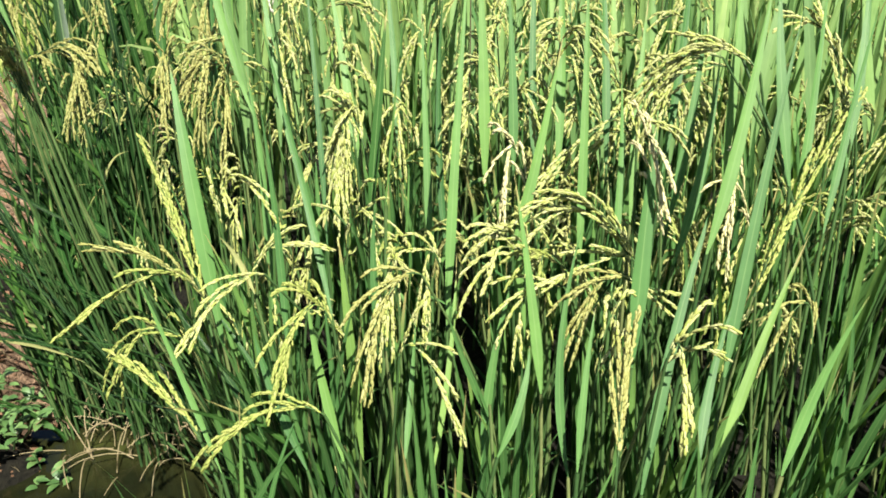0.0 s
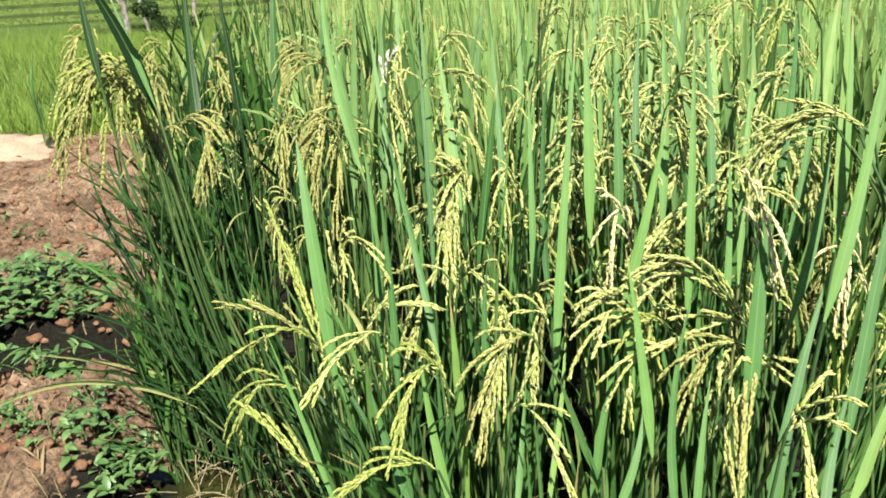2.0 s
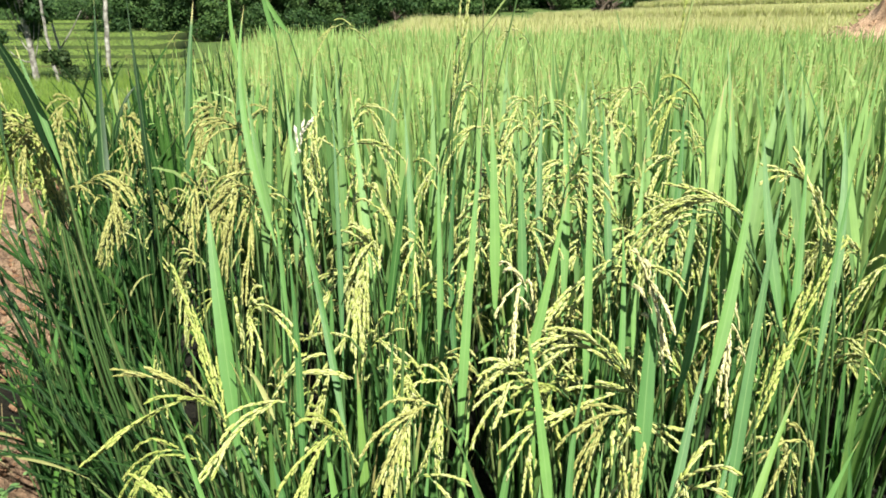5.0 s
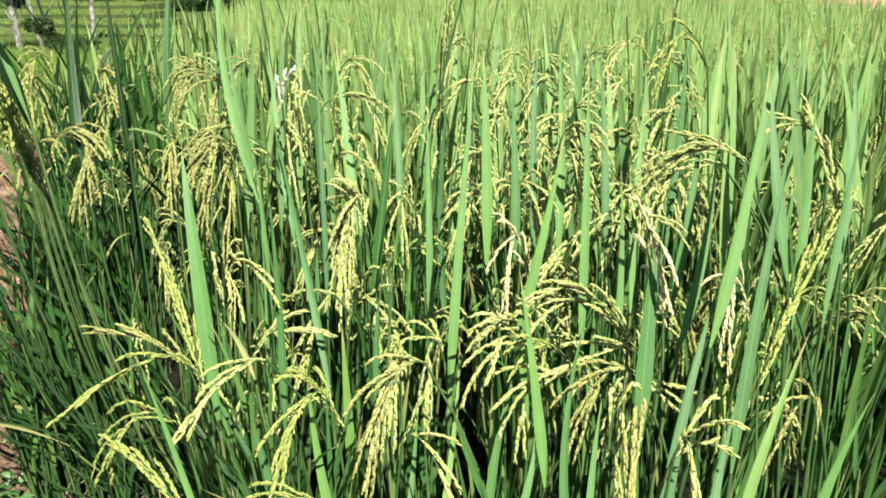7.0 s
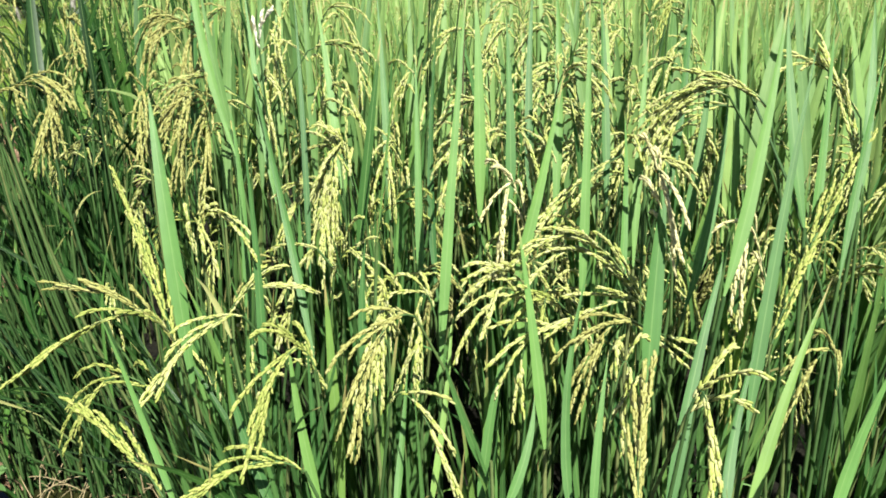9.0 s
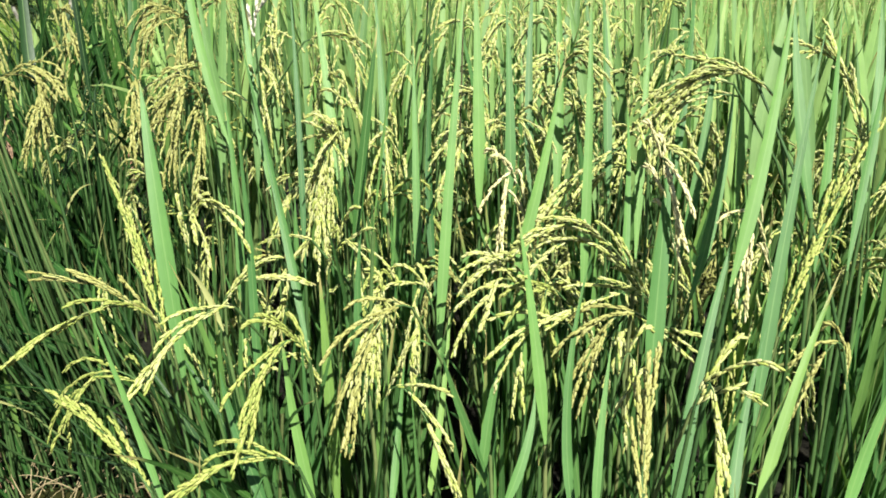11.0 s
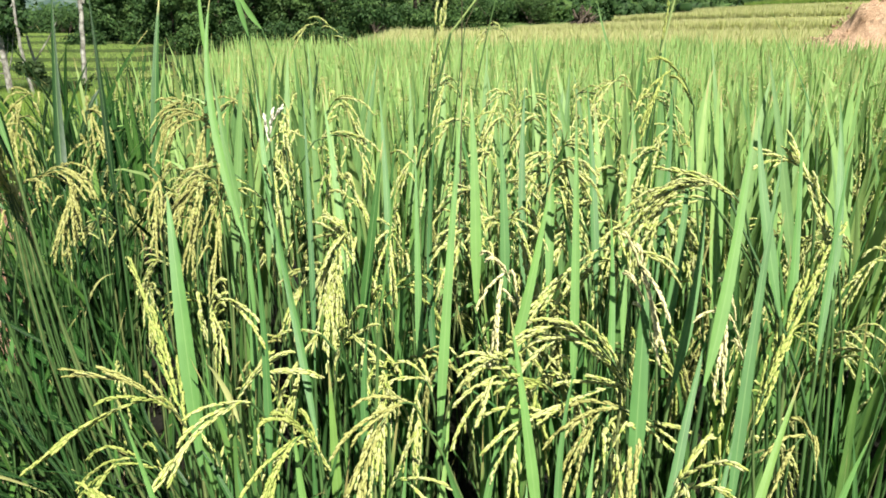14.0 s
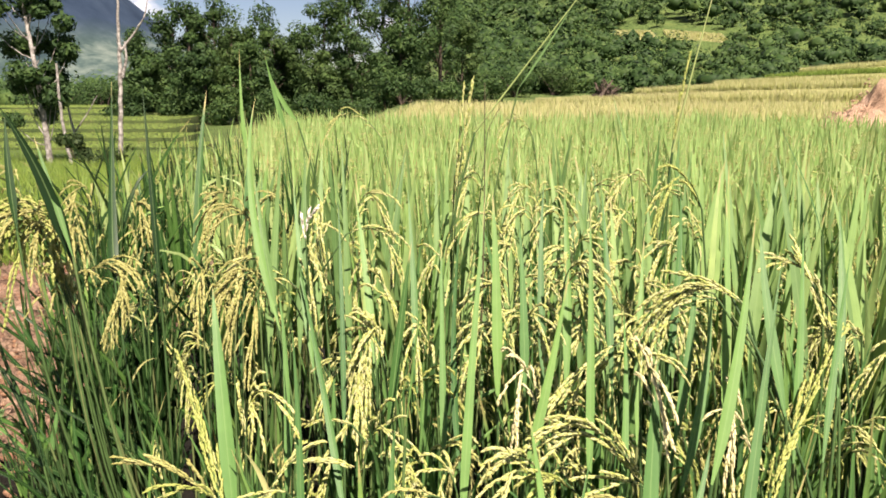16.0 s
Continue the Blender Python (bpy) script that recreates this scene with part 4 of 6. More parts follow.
# ---- rice further out, in strips too dense to count ----
def crop(name, px, py, leaves, ears, K, grains, label, wide=1.0, grain_len=0.009, tall=1.0, mat=None):
    n = len(px)
    g = land_height(px, py)
    P0, P1, P2, W = [], [], [], []
    m = n * leaves
    bx, by, bz = np.repeat(px, leaves) + rng.normal(0, 0.04, m), np.repeat(py, leaves) + rng.normal(0, 0.04, m), np.repeat(g, leaves)
    a = rng.uniform(0, 2 * np.pi, m)
    z0 = rng.uniform(0.30, 0.60, m) * tall
    L = rng.uniform(0.32, 0.50, m) * tall
    out = np.where(rng.random(m) < 0.86, rng.uniform(0.02, 0.2, m), rng.uniform(0.4, 0.75, m))
    sag = np.where(out > 0.35, rng.uniform(0.2, 0.5, m), 0.04)
    d = np.stack([np.cos(a), np.sin(a)], -1)
    def at(o, z):
        return np.stack([bx + d[:, 0] * o, by + d[:, 1] * o, bz + z], -1)
    v, q, uv = ribbons(at(0, z0), at(out * 0.25 * L, z0 + 0.62 * L), at(out * L, z0 + (1 - sag) * L), wide * rng.uniform(0.012, 0.023, m), rng.uniform(-1.0, 1.0, m), K, folded=False)
    ob = new(name, mesh_of(name, v, q, mat or crop_mat, uv))
    tagged(ob, label, "rice crop", kind="stuff")
    # stalks
    k = n * 3
    sx, sy, sz = np.repeat(px, 3) + rng.normal(0, 0.03, k), np.repeat(py, 3) + rng.normal(0, 0.03, k), np.repeat(g, 3)
    v, q, uv = tubes(np.stack([sx, sy, sz - 0.03], -1), np.stack([sx, sy, sz + 0.3], -1), np.stack([sx + rng.normal(0, 0.05, k), sy + rng.normal(0, 0.05, k), sz + 0.6], -1), [0.0035] * k, [0.002] * k, 2, 3)
    st = new("stalks", mesh_of("stalks", v, q, stem_mat, uv))
    st.parent = ob
    # hanging ears: grains strung along drooping arcs
    e = n * ears
    ex, ey, ez = np.repeat(px, ears) + rng.normal(0, 0.05, e), np.repeat(py, ears) + rng.normal(0, 0.05, e), np.repeat(g, ears) + rng.uniform(0.56, 0.87, e) * tall
    a = rng.uniform(0, 2 * np.pi, e)
    ln = rng.uniform(0.13, 0.2, e)
    Pz = lambda r, z: np.stack([ex + np.cos(a) * r * ln, ey + np.sin(a) * r * ln, ez + z * ln], -1)
    c, t = bezier(Pz(0, 0), Pz(0.35, 0.7), Pz(0.75, -0.35), grains - 1)
    C = c.reshape(-1, 3) + rng.normal(0, 0.0055, (e * grains, 3))
    D = t.reshape(-1, 3) + rng.normal(0, 0.3, (e * grains, 3)) + np.array([0, 0, -0.25])
    v, f = spindles(C, D, grain_len * rng.uniform(0.85, 1.2, len(C)), grain_len * 0.25, 3, (0.42,))
    gr = new("grains", mesh_of("grains", v, f, grain_mat))
    gr.parent = ob
    tagged(gr, kind="stuff"), tagged(st, kind="stuff")


def scatter(x0, x1, y0, y1, per_m2, test, jitter=0.22):
    n = int((x1 - x0) * (y1 - y0) * per_m2)
    s = 1 / math.sqrt(per_m2)
    ax, ay = np.meshgrid(np.arange(x0, x1, s), np.arange(y0, y1, s))
    ax, ay = ax.ravel() + rng.normal(0, jitter * s, ax.size), ay.ravel() + rng.normal(0, jitter * s, ay.size)
    k = test(ax, ay)
    return ax[k], ay[k]


def in_near(x, y):
    return (y < 2.3) & (np.abs(x) < 0.55 + 0.55 * y)


px, py = scatter(-2, 4.0, 0.34, 4.2, 26, lambda x, y: inside(x, y, 0.03) & ~in_near(x, y) & (np.abs(x + 0.1) < 1.3 + 0.75 * y))
# plants near the left edge get the leaf colour with shade in it
edge = rng.random(len(px)) < 0.8 * smooth(1.0, 0.1, px - field_left(py)) * smooth(4.4, 2.6, py)
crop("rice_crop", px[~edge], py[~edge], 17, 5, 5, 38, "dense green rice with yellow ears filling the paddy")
crop("rice_crop", px[edge], py[edge], 17, 4, 5, 38, "rice along the edge of the paddy, shaded dark in its colour", mat=shaded_crop_mat)
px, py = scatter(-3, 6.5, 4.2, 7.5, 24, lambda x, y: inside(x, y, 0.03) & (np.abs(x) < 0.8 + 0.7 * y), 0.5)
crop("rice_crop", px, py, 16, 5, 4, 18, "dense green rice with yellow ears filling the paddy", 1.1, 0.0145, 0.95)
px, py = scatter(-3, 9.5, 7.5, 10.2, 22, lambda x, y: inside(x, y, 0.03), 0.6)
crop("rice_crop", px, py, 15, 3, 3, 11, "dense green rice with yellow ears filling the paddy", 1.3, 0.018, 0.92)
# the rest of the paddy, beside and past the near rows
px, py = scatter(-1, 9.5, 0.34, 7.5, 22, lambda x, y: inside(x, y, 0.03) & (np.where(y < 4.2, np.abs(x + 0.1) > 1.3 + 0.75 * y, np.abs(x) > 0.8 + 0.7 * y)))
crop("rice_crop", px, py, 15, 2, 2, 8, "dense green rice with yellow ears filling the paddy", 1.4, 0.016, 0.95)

# ---- the near rice, plant by plant ----
npx, npy = scatter(-1.9, 1.9, 0.36, 2.3, 30, lambda x, y: inside(x, y, 0.02) & in_near(x, y))
for x, y in zip(npx, npy):
    x, y = float(x), float(y)
    left = x < -0.28 - 0.2 * y
    if y < 0.8:
        rice_plant(x, y, rnd.uniform(0.8, 0.92), 25, 0, 6, 0.85, 0.27, blades=SHADED_THIN if left or rnd.random() < 0.25 else NARROW)
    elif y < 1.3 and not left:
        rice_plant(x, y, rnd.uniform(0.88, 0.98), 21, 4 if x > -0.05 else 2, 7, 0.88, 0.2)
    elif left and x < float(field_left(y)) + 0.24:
        t = rice_plant(x, y, rnd.uniform(0.86, 0.98), 11, 0, 6, 0.8, 0.12, "dense clump of rice leaning out over the bank", SHADED_THIN)
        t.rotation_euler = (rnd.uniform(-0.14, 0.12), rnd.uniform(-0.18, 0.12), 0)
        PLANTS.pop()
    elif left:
        rice_plant(x, y, rnd.uniform(0.88, 1.0), 13, 2, 6, 0.8, 0.1, blades=SHADED_THIN)
    else:
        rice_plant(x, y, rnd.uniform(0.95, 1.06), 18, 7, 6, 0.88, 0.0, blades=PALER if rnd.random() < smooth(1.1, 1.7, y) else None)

# the crowded edge of the paddy, whose thin leaves hang out over the bank
for _ in range(40):
    y = rnd.uniform(1.18, 2.3)
    x = float(field_left(y)) + rnd.uniform(-0.06, 0.30)
    t = rice_plant(x, y, rnd.uniform(0.8, 0.98), 10, 0, 5, 0.75, 0.18, "dense clump of thin-leaved rice leaning out over the bank", SHADED_THIN)
    t.rotation_euler = (rnd.uniform(-0.16, 0.14), rnd.uniform(-0.20, 0.14), 0)
    PLANTS.pop()

for _ in range(13):
    y = rnd.uniform(1.75, 3.0)
    x = float(field_left(y)) + rnd.uniform(-0.08, 0.16)
    t = rice_plant(x, y, rnd.uniform(0.98, 1.1), 14, 0, 8, 0.95, 0.0, "tall clump of rice at the edge of the paddy", SHADED_THIN)
    t.rotation_euler = (rnd.uniform(-0.06, 0.06), rnd.uniform(-0.12, 0.06), 0)
    PLANTS.pop()


def plant_near(x, y):
    return min(PLANTS, key=lambda p: (p.location.x - x) ** 2 + (p.location.y - y) ** 2)


def stalk_to(P0, P1, r=0.0022):
    """The plant that a blade or ear belongs to, and a stalk from its foot to the point P0, arriving along P0 to P1."""
    P0, P1 = Vector(P0), Vector(P1)
    d = (P1 - P0).normalized()
    back = Vector((d.x, d.y, 0)) * 0.12
    t = plant_near(P0.x - back.x, P0.y - back.y)
    foot = Vector((rnd.gauss(0, 0.015), rnd.gauss(0, 0.015), -0.03))
    a = P0 - t.location
    ctrl = a - Vector((d.x * 0.35, d.y * 0.35, max(0.4, abs(d.z)))).normalized() * a.z * 0.5
    v, q, uv = tubes([foot], [ctrl], [a], [0.0034], [r], 8, 6)
    child("stem", mesh_of("stem", v, q, stem_mat, uv), t)
    return t


def blade(P0, P1, P2, w, face=0.0, kind=""):
    A = np.array(P0) - 0.30 * (np.array(P1) - np.array(P0)) + np.array([0, 0, -0.02])
    A[2] = max(A[2], 0.12)
    t = stalk_to(A, P1)
    o = np.array(t.location)
    v, q, uv = ribbons([A - o], [np.array(P1) - o], [np.array(P2) - o], [w], [face], 14, 0.10, [rnd.uniform(-0.5, 0.5)], base=0.16)
    # far-left and "dark" blades have shade put into their colour
    child("leaf", mesh_of("leaf", v, q, dry_mat if kind == "dry" else shaded_mat if kind == "dark" or P2[0] < -0.6 or (P2[0] < -0.5 and P2[2] < 0.8) else mid_mat if P0[1] > 1.25 and P0[0] > -0.45 else leaf_mat, uv), t, label="dry yellow leaf" if kind == "dry" else "")


EAR_MATS = {"ripe": grain_mat, "green": grain_green_mat, "brown": grain_brown_mat, "pale": grain_pale_mat, "white": grain_white_mat}
EAR_LABELS = {"ripe": "", "green": "still green ear", "brown": "dull golden ear", "pale": "pale straw-coloured ear", "white": "empty whitish ear"}


def ear(P0, P1, P2, kind="ripe", **shape):
    t = stalk_to(P0, P1, 0.0016)
    o = np.array(t.location)
    r = random.Random(int(abs(P0[0]) * 1e4) + int(P2[2] * 1e4))
    (tv, tq, tu), (gv, gf) = panicle_arrays(np.array(P0) - o, np.array(P1) - o, np.array(P2) - o, r, **shape)
    p = child("panicle", mesh_of("panicle", tv, tq, stem_mat, tu), t, label=EAR_LABELS[kind])
    tagged(child("grain_cluster", mesh_of("grain_cluster", gv, gf, EAR_MATS[kind]), p), kind="stuff")


def low_blade(x, y, top, w, face, spread):
    """A broad lower leaf that rises from a plant's foot."""
    t = plant_near(x, y)
    a = rnd.uniform(0, 6.28)
    P0 = (rnd.gauss(0, 0.012), rnd.gauss(0, 0.012), 0.10)
    P1 = (P0[0] + 0.35 * spread * math.cos(a), P0[1] + 0.35 * spread * math.sin(a), 0.62 * top)
    P2 = (P0[0] + spread * math.cos(a), P0[1] + spread * math.sin(a), top)
    v, q, uv = ribbons([P0], [P1], [P2], [w], [face], 12, 0.10, [rnd.uniform(-0.5, 0.5)], base=0.3)
    child("leaf", mesh_of("leaf", v, q, leaf_mat, uv), t)


for _ in range(190):
    y = rnd.uniform(0.42, 1.3)
    x = rnd.uniform(-0.22 - 0.1 * y, 0.32 + 0.42 * y)
    low_blade(x, y, rnd.uniform(0.56, 0.72) + 0.12 * smooth(0.6, 1.2, y), rnd.uniform(0.013, 0.021), rnd.uniform(-0.7, 0.7), rnd.uniform(0.02, 0.13))


dark_stalk_mat = earth_material("dark_stalk", [(0.3, (0.032, 0.029, 0.013)), (0.7, (0.077, 0.07, 0.032))], 40, 0.7, 0.001)


green_stalk_mat = leaf_material("grass_stalk", [(0.0, (0.192, 0.256, 0.09)), (1.0, (0.243, 0.294, 0.115))], (0.256, 0.256, 0.128), 0.97, rib=0.0)


def seed_stalk(P0, P1, P2, r, green=False):
    t = stalk_to(P0, P1, r)
    o = np.array(t.location)
    v, q, uv = tubes([np.array(P0) - o], [np.array(P1) - o], [np.array(P2) - o], [r], [r * 0.5], 8, 5)
    child("stem", mesh_of("stem", v, q, green_stalk_mat if green else dark_stalk_mat, uv), t, label="tall green grass stalk" if green else "dark dry seed stalk")


# ---- blades and ears that stand out, each on its own stalk ----
blade((-0.313, 0.825, 0.667), (-0.350, 0.920, 0.839), (-0.371, 0.979, 0.927), 0.0238, 0.00)
blade((-0.107, 0.920, 0.764), (-0.092, 0.964, 0.890), (-0.077, 1.000, 0.992), 0.0150, 0.00, "dark")
blade((-0.128, 0.768, 0.489), (-0.136, 0.807, 0.633), (-0.142, 0.830, 0.739), 0.0162, 0.00)
blade((-0.003, 0.797, 0.695), (0.006, 0.878, 0.824), (0.032, 1.005, 1.063), 0.0146, 0.00)
blade((0.052, 0.981, 0.801), (0.054, 1.044, 0.924), (0.048, 1.109, 1.052), 0.0182, 0.00)
blade((0.090, 0.954, 0.817), (0.093, 0.990, 0.875), (0.087, 1.061, 1.019), 0.0154, 0.00)
blade((0.099, 0.669, 0.655), (0.095, 0.707, 0.705), (0.076, 0.778, 0.835), 0.0145, 0.00)
blade((0.085, 0.820, 0.756), (0.112, 0.860, 0.813), (0.148, 0.939, 0.964), 0.0159, 0.00)
blade((0.168, 0.841, 0.731), (0.180, 0.918, 0.864), (0.188, 1.017, 1.050), 0.0134, 0.00)
blade((0.204, 0.677, 0.706), (0.221, 0.743, 0.811), (0.237, 0.796, 0.888), 0.0218, 0.00)
blade((0.198, 0.561, 0.635), (0.232, 0.646, 0.724), (0.296, 0.740, 0.835), 0.0146, -0.20)
blade((0.284, 0.701, 0.820), (0.320, 0.750, 0.885), (0.361, 0.844, 1.059), 0.0161, -0.20)
blade((0.293, 0.634, 0.712), (0.319, 0.695, 0.781), (0.390, 0.823, 1.011), 0.0151, -0.20)
blade((0.431, 0.825, 0.787), (0.458, 0.888, 0.874), (0.487, 0.979, 1.026), 0.0141, 0.00)
blade((0.287, 0.473, 0.716), (0.316, 0.513, 0.748), (0.377, 0.562, 0.803), 0.0145, 0.00)
blade((-0.667, 1.143, 0.974), (-0.685, 1.141, 1.080), (-0.754, 1.139, 1.191), 0.0272, 0.20)
blade((-0.355, 1.271, 0.848), (-0.381, 1.325, 0.897), (-0.420, 1.421, 1.046), 0.0172, 0.00)
blade((-0.171, 0.863, 0.661), (-0.199, 0.945, 0.751), (-0.271, 1.086, 0.980), 0.0121, 0.30)
blade((-0.647, 1.254, 0.894), (-0.665, 1.291, 0.928), (-0.690, 1.416, 1.228), 0.0205, 0.60)
blade((-0.183, 0.979, 0.730), (-0.192, 1.068, 0.878), (-0.210, 1.164, 1.041), 0.0094, 0.30)
blade((-0.072, 0.807, 0.844), (-0.060, 0.855, 0.933), (-0.050, 0.895, 1.002), 0.0060, 1.00)
blade((-0.659, 1.127, 0.987), (-0.695, 1.154, 1.071), (-0.721, 1.175, 1.137), 0.0110, 0.50)
blade((-0.625, 1.403, 0.865), (-0.638, 1.437, 0.970), (-0.674, 1.522, 1.229), 0.0138, 0.00)
blade((-0.596, 1.546, 0.818), (-0.616, 1.634, 1.006), (-0.605, 1.726, 1.207), 0.0231, 0.00)
blade((-0.356, 1.245, 0.850), (-0.431, 1.328, 1.027), (-0.405, 1.411, 1.197), 0.0158, 0.30)
blade((0.279, 0.831, 0.793), (0.308, 0.879, 0.869), (0.327, 0.945, 0.990), 0.0139, 0.00)
blade((0.274, 0.768, 0.771), (0.313, 0.818, 0.840), (0.329, 0.886, 0.953), 0.0141, -0.20)
blade((-0.266, 0.938, 0.629), (-0.270, 1.021, 0.787), (-0.299, 1.083, 0.895), 0.0128, 0.00)
blade((-0.219, 0.810, 0.636), (-0.225, 0.873, 0.735), (-0.252, 0.958, 0.884), 0.0124, 0.00)
blade((-0.085, 0.733, 0.667), (-0.100, 0.761, 0.707), (-0.089, 0.809, 0.797), 0.0130, 0.00)
blade((0.035, 0.660, 0.553), (0.041, 0.714, 0.629), (0.081, 0.773, 0.721), 0.0129, -0.20)
blade((0.084, 0.729, 0.668), (0.079, 0.761, 0.716), (0.087, 0.798, 0.780), 0.0149, 0.00)
blade((0.120, 0.611, 0.595), (0.105, 0.670, 0.657), (0.153, 0.755, 0.785), 0.0112, 0.00)
blade((0.206, 0.805, 0.726), (0.223, 0.872, 0.821), (0.225, 0.939, 0.916), 0.0110, 0.00)
blade((0.038, 0.679, 0.597), (0.010, 0.681, 0.652), (-0.004, 0.685, 0.713), 0.0096, 0.40)
blade((-0.259, 0.591, 0.630), (-0.305, 0.653, 0.696), (-0.356, 0.713, 0.760), 0.0081, 0.20)
blade((-0.182, 0.643, 0.576), (-0.224, 0.694, 0.631), (-0.239, 0.734, 0.661), 0.0142, 0.20)
blade((-0.139, 0.668, 0.561), (-0.164, 0.712, 0.613), (-0.178, 0.769, 0.697), 0.0138, 0.10)
blade((0.272, 0.560, 0.638), (0.310, 0.617, 0.698), (0.381, 0.691, 0.799), 0.0119, -0.30)
blade((0.120, 0.532, 0.666), (0.127, 0.570, 0.704), (0.144, 0.616, 0.763), 0.0088, 0.00)
blade((0.243, 0.548, 0.659), (0.252, 0.587, 0.673), (0.299, 0.653, 0.757), 0.0115, -0.20)
blade((0.052, 0.568, 0.645), (0.079, 0.598, 0.666), (0.082, 0.635, 0.702), 0.0109, 0.00)
blade((-0.054, 0.632, 0.583), (-0.047, 0.678, 0.615), (-0.042, 0.737, 0.679), 0.0088, 0.00)
blade((-0.019, 0.638, 0.574), (0.005, 0.707, 0.650), (0.008, 0.782, 0.739), 0.0081, 0.00)
blade((-0.258, 0.814, 0.696), (-0.275, 0.835, 0.718), (-0.302, 0.852, 0.731), 0.0090, 0.10, "dry")
blade((-0.655, 1.282, 0.649), (-0.644, 1.300, 0.693), (-0.598, 1.299, 0.693), 0.0052, 0.00, "dry")
blade((0.252, 0.928, 0.763), (0.265, 1.000, 0.870), (0.287, 1.076, 0.988), 0.0134, 0.00)
blade((-0.029, 0.939, 0.696), (-0.032, 1.004, 0.799), (-0.035, 1.098, 0.971), 0.0126, 0.00)
blade((-0.009, 1.005, 0.674), (-0.026, 1.079, 0.783), (-0.001, 1.196, 1.000), 0.0123, 0.00)
blade((-0.076, 1.099, 0.764), (-0.082, 1.177, 0.885), (-0.098, 1.268, 1.036), 0.0142, 0.00)
blade((-0.144, 1.100, 0.763), (-0.165, 1.179, 0.885), (-0.196, 1.270, 1.036), 0.0155, 0.00)
blade((-0.276, 1.210, 0.758), (-0.304, 1.283, 0.866), (-0.333, 1.383, 1.039), 0.0155, 0.00)
blade((0.228, 1.005, 0.817), (0.233, 1.080, 0.931), (0.232, 1.161, 1.057), 0.0141, 0.00)
blade((0.167, 1.045, 0.780), (0.181, 1.137, 0.934), (0.178, 1.215, 1.055), 0.0160, 0.00)
blade((0.130, 1.046, 0.779), (0.125, 1.125, 0.903), (0.144, 1.216, 1.055), 0.0148, 0.00)
blade((0.317, 1.003, 0.817), (0.352, 1.084, 0.946), (0.364, 1.158, 1.058), 0.0141, 0.00)
blade((0.369, 0.917, 0.820), (0.389, 0.980, 0.934), (0.399, 1.047, 1.055), 0.0150, 0.00)
blade((0.403, 0.820, 0.851), (0.396, 0.875, 0.930), (0.408, 0.938, 1.029), 0.0164, 0.00)
blade((0.521, 0.902, 0.846), (0.551, 0.969, 0.942), (0.567, 1.041, 1.049), 0.0138, 0.00)
blade((0.470, 0.824, 0.787), (0.502, 0.885, 0.869), (0.550, 0.961, 0.988), 0.0121, -0.20)
blade((0.628, 1.217, 1.000), (0.614, 1.262, 1.075), (0.557, 1.321, 1.194), 0.0132, 0.80)
blade((0.475, 2.018, 1.074), (0.455, 2.028, 1.107), (0.440, 2.053, 1.185), 0.0080, 0.00)
blade((-0.567, 1.896, 1.080), (-0.579, 1.903, 1.101), (-0.590, 1.974, 1.318), 0.0131, 0.80)
blade((-0.778, 1.186, 1.014), (-0.795, 1.209, 1.083), (-0.803, 1.237, 1.171), 0.0158, 0.80)
blade((-0.486, 2.129, 1.144), (-0.529, 2.138, 1.175), (-0.563, 2.168, 1.268), 0.0169, 0.00)
blade((0.206, 2.210, 1.253), (0.278, 2.230, 1.336), (0.368, 2.264, 1.486), 0.0076, 0.00)
blade((-0.505, 2.073, 1.134), (-0.527, 2.085, 1.190), (-0.557, 2.111, 1.309), 0.0157, 0.00)
blade((-0.901, 1.371, 0.242), (-1.039, 1.355, 0.314), (-1.207, 1.320, 0.351), 0.0055, 0.50)
blade((-0.831, 1.321, 0.232), (-0.979, 1.321, 0.341), (-1.181, 1.260, 0.329), 0.0054, 0.50)
blade((-0.793, 1.261, 0.286), (-1.030, 1.246, 0.384), (-1.182, 1.166, 0.310), 0.0057, 0.50)
blade((-0.900, 1.407, 0.325), (-1.011, 1.399, 0.408), (-1.154, 1.366, 0.441), 0.0074, 0.50)
blade((-0.894, 1.388, 0.405), (-1.020, 1.402, 0.540), (-1.151, 1.382, 0.599), 0.0077, 0.50)
blade((-0.728, 1.265, 0.578), (-0.927, 1.265, 0.695), (-0.964, 1.263, 0.759), 0.0084, 0.50)
blade((-0.885, 1.340, 0.545), (-0.968, 1.354, 0.663), (-0.975, 1.392, 0.814), 0.0090, 0.50)
blade((-0.753, 1.265, 0.332), (-0.894, 1.274, 0.457), (-0.954, 1.308, 0.614), 0.0079, 0.50)
blade((-0.790, 1.241, 0.288), (-0.662, 1.245, 0.320), (-0.565, 1.222, 0.297), 0.0039, 0.50)
blade((-0.465, 1.086, 0.212), (-0.514, 1.083, 0.276), (-0.689, 1.058, 0.326), 0.0081, 0.50)
blade((-0.660, 1.193, 0.266), (-0.832, 1.225, 0.450), (-0.833, 1.262, 0.594), 0.0076, 0.50)
blade((-0.876, 1.348, 0.307), (-0.967, 1.332, 0.364), (-1.026, 1.339, 0.462), 0.0071, 0.50)
blade((-0.662, 1.161, 0.318), (-0.726, 1.189, 0.458), (-0.718, 1.230, 0.607), 0.0074, 0.50)
blade((-0.574, 1.137, 0.363), (-0.608, 1.181, 0.527), (-0.554, 1.221, 0.657), 0.0061, 0.50)
blade((-0.847, 1.279, 0.520), (-0.870, 1.294, 0.620), (-0.981, 1.316, 0.763), 0.0098, 0.50)
ear((-0.319, 0.804, 0.669), (-0.340, 0.782, 0.769), (-0.450, 0.685, 0.687), "green", branches=9, spread=0.22, droop=0.35, blen=0.085)
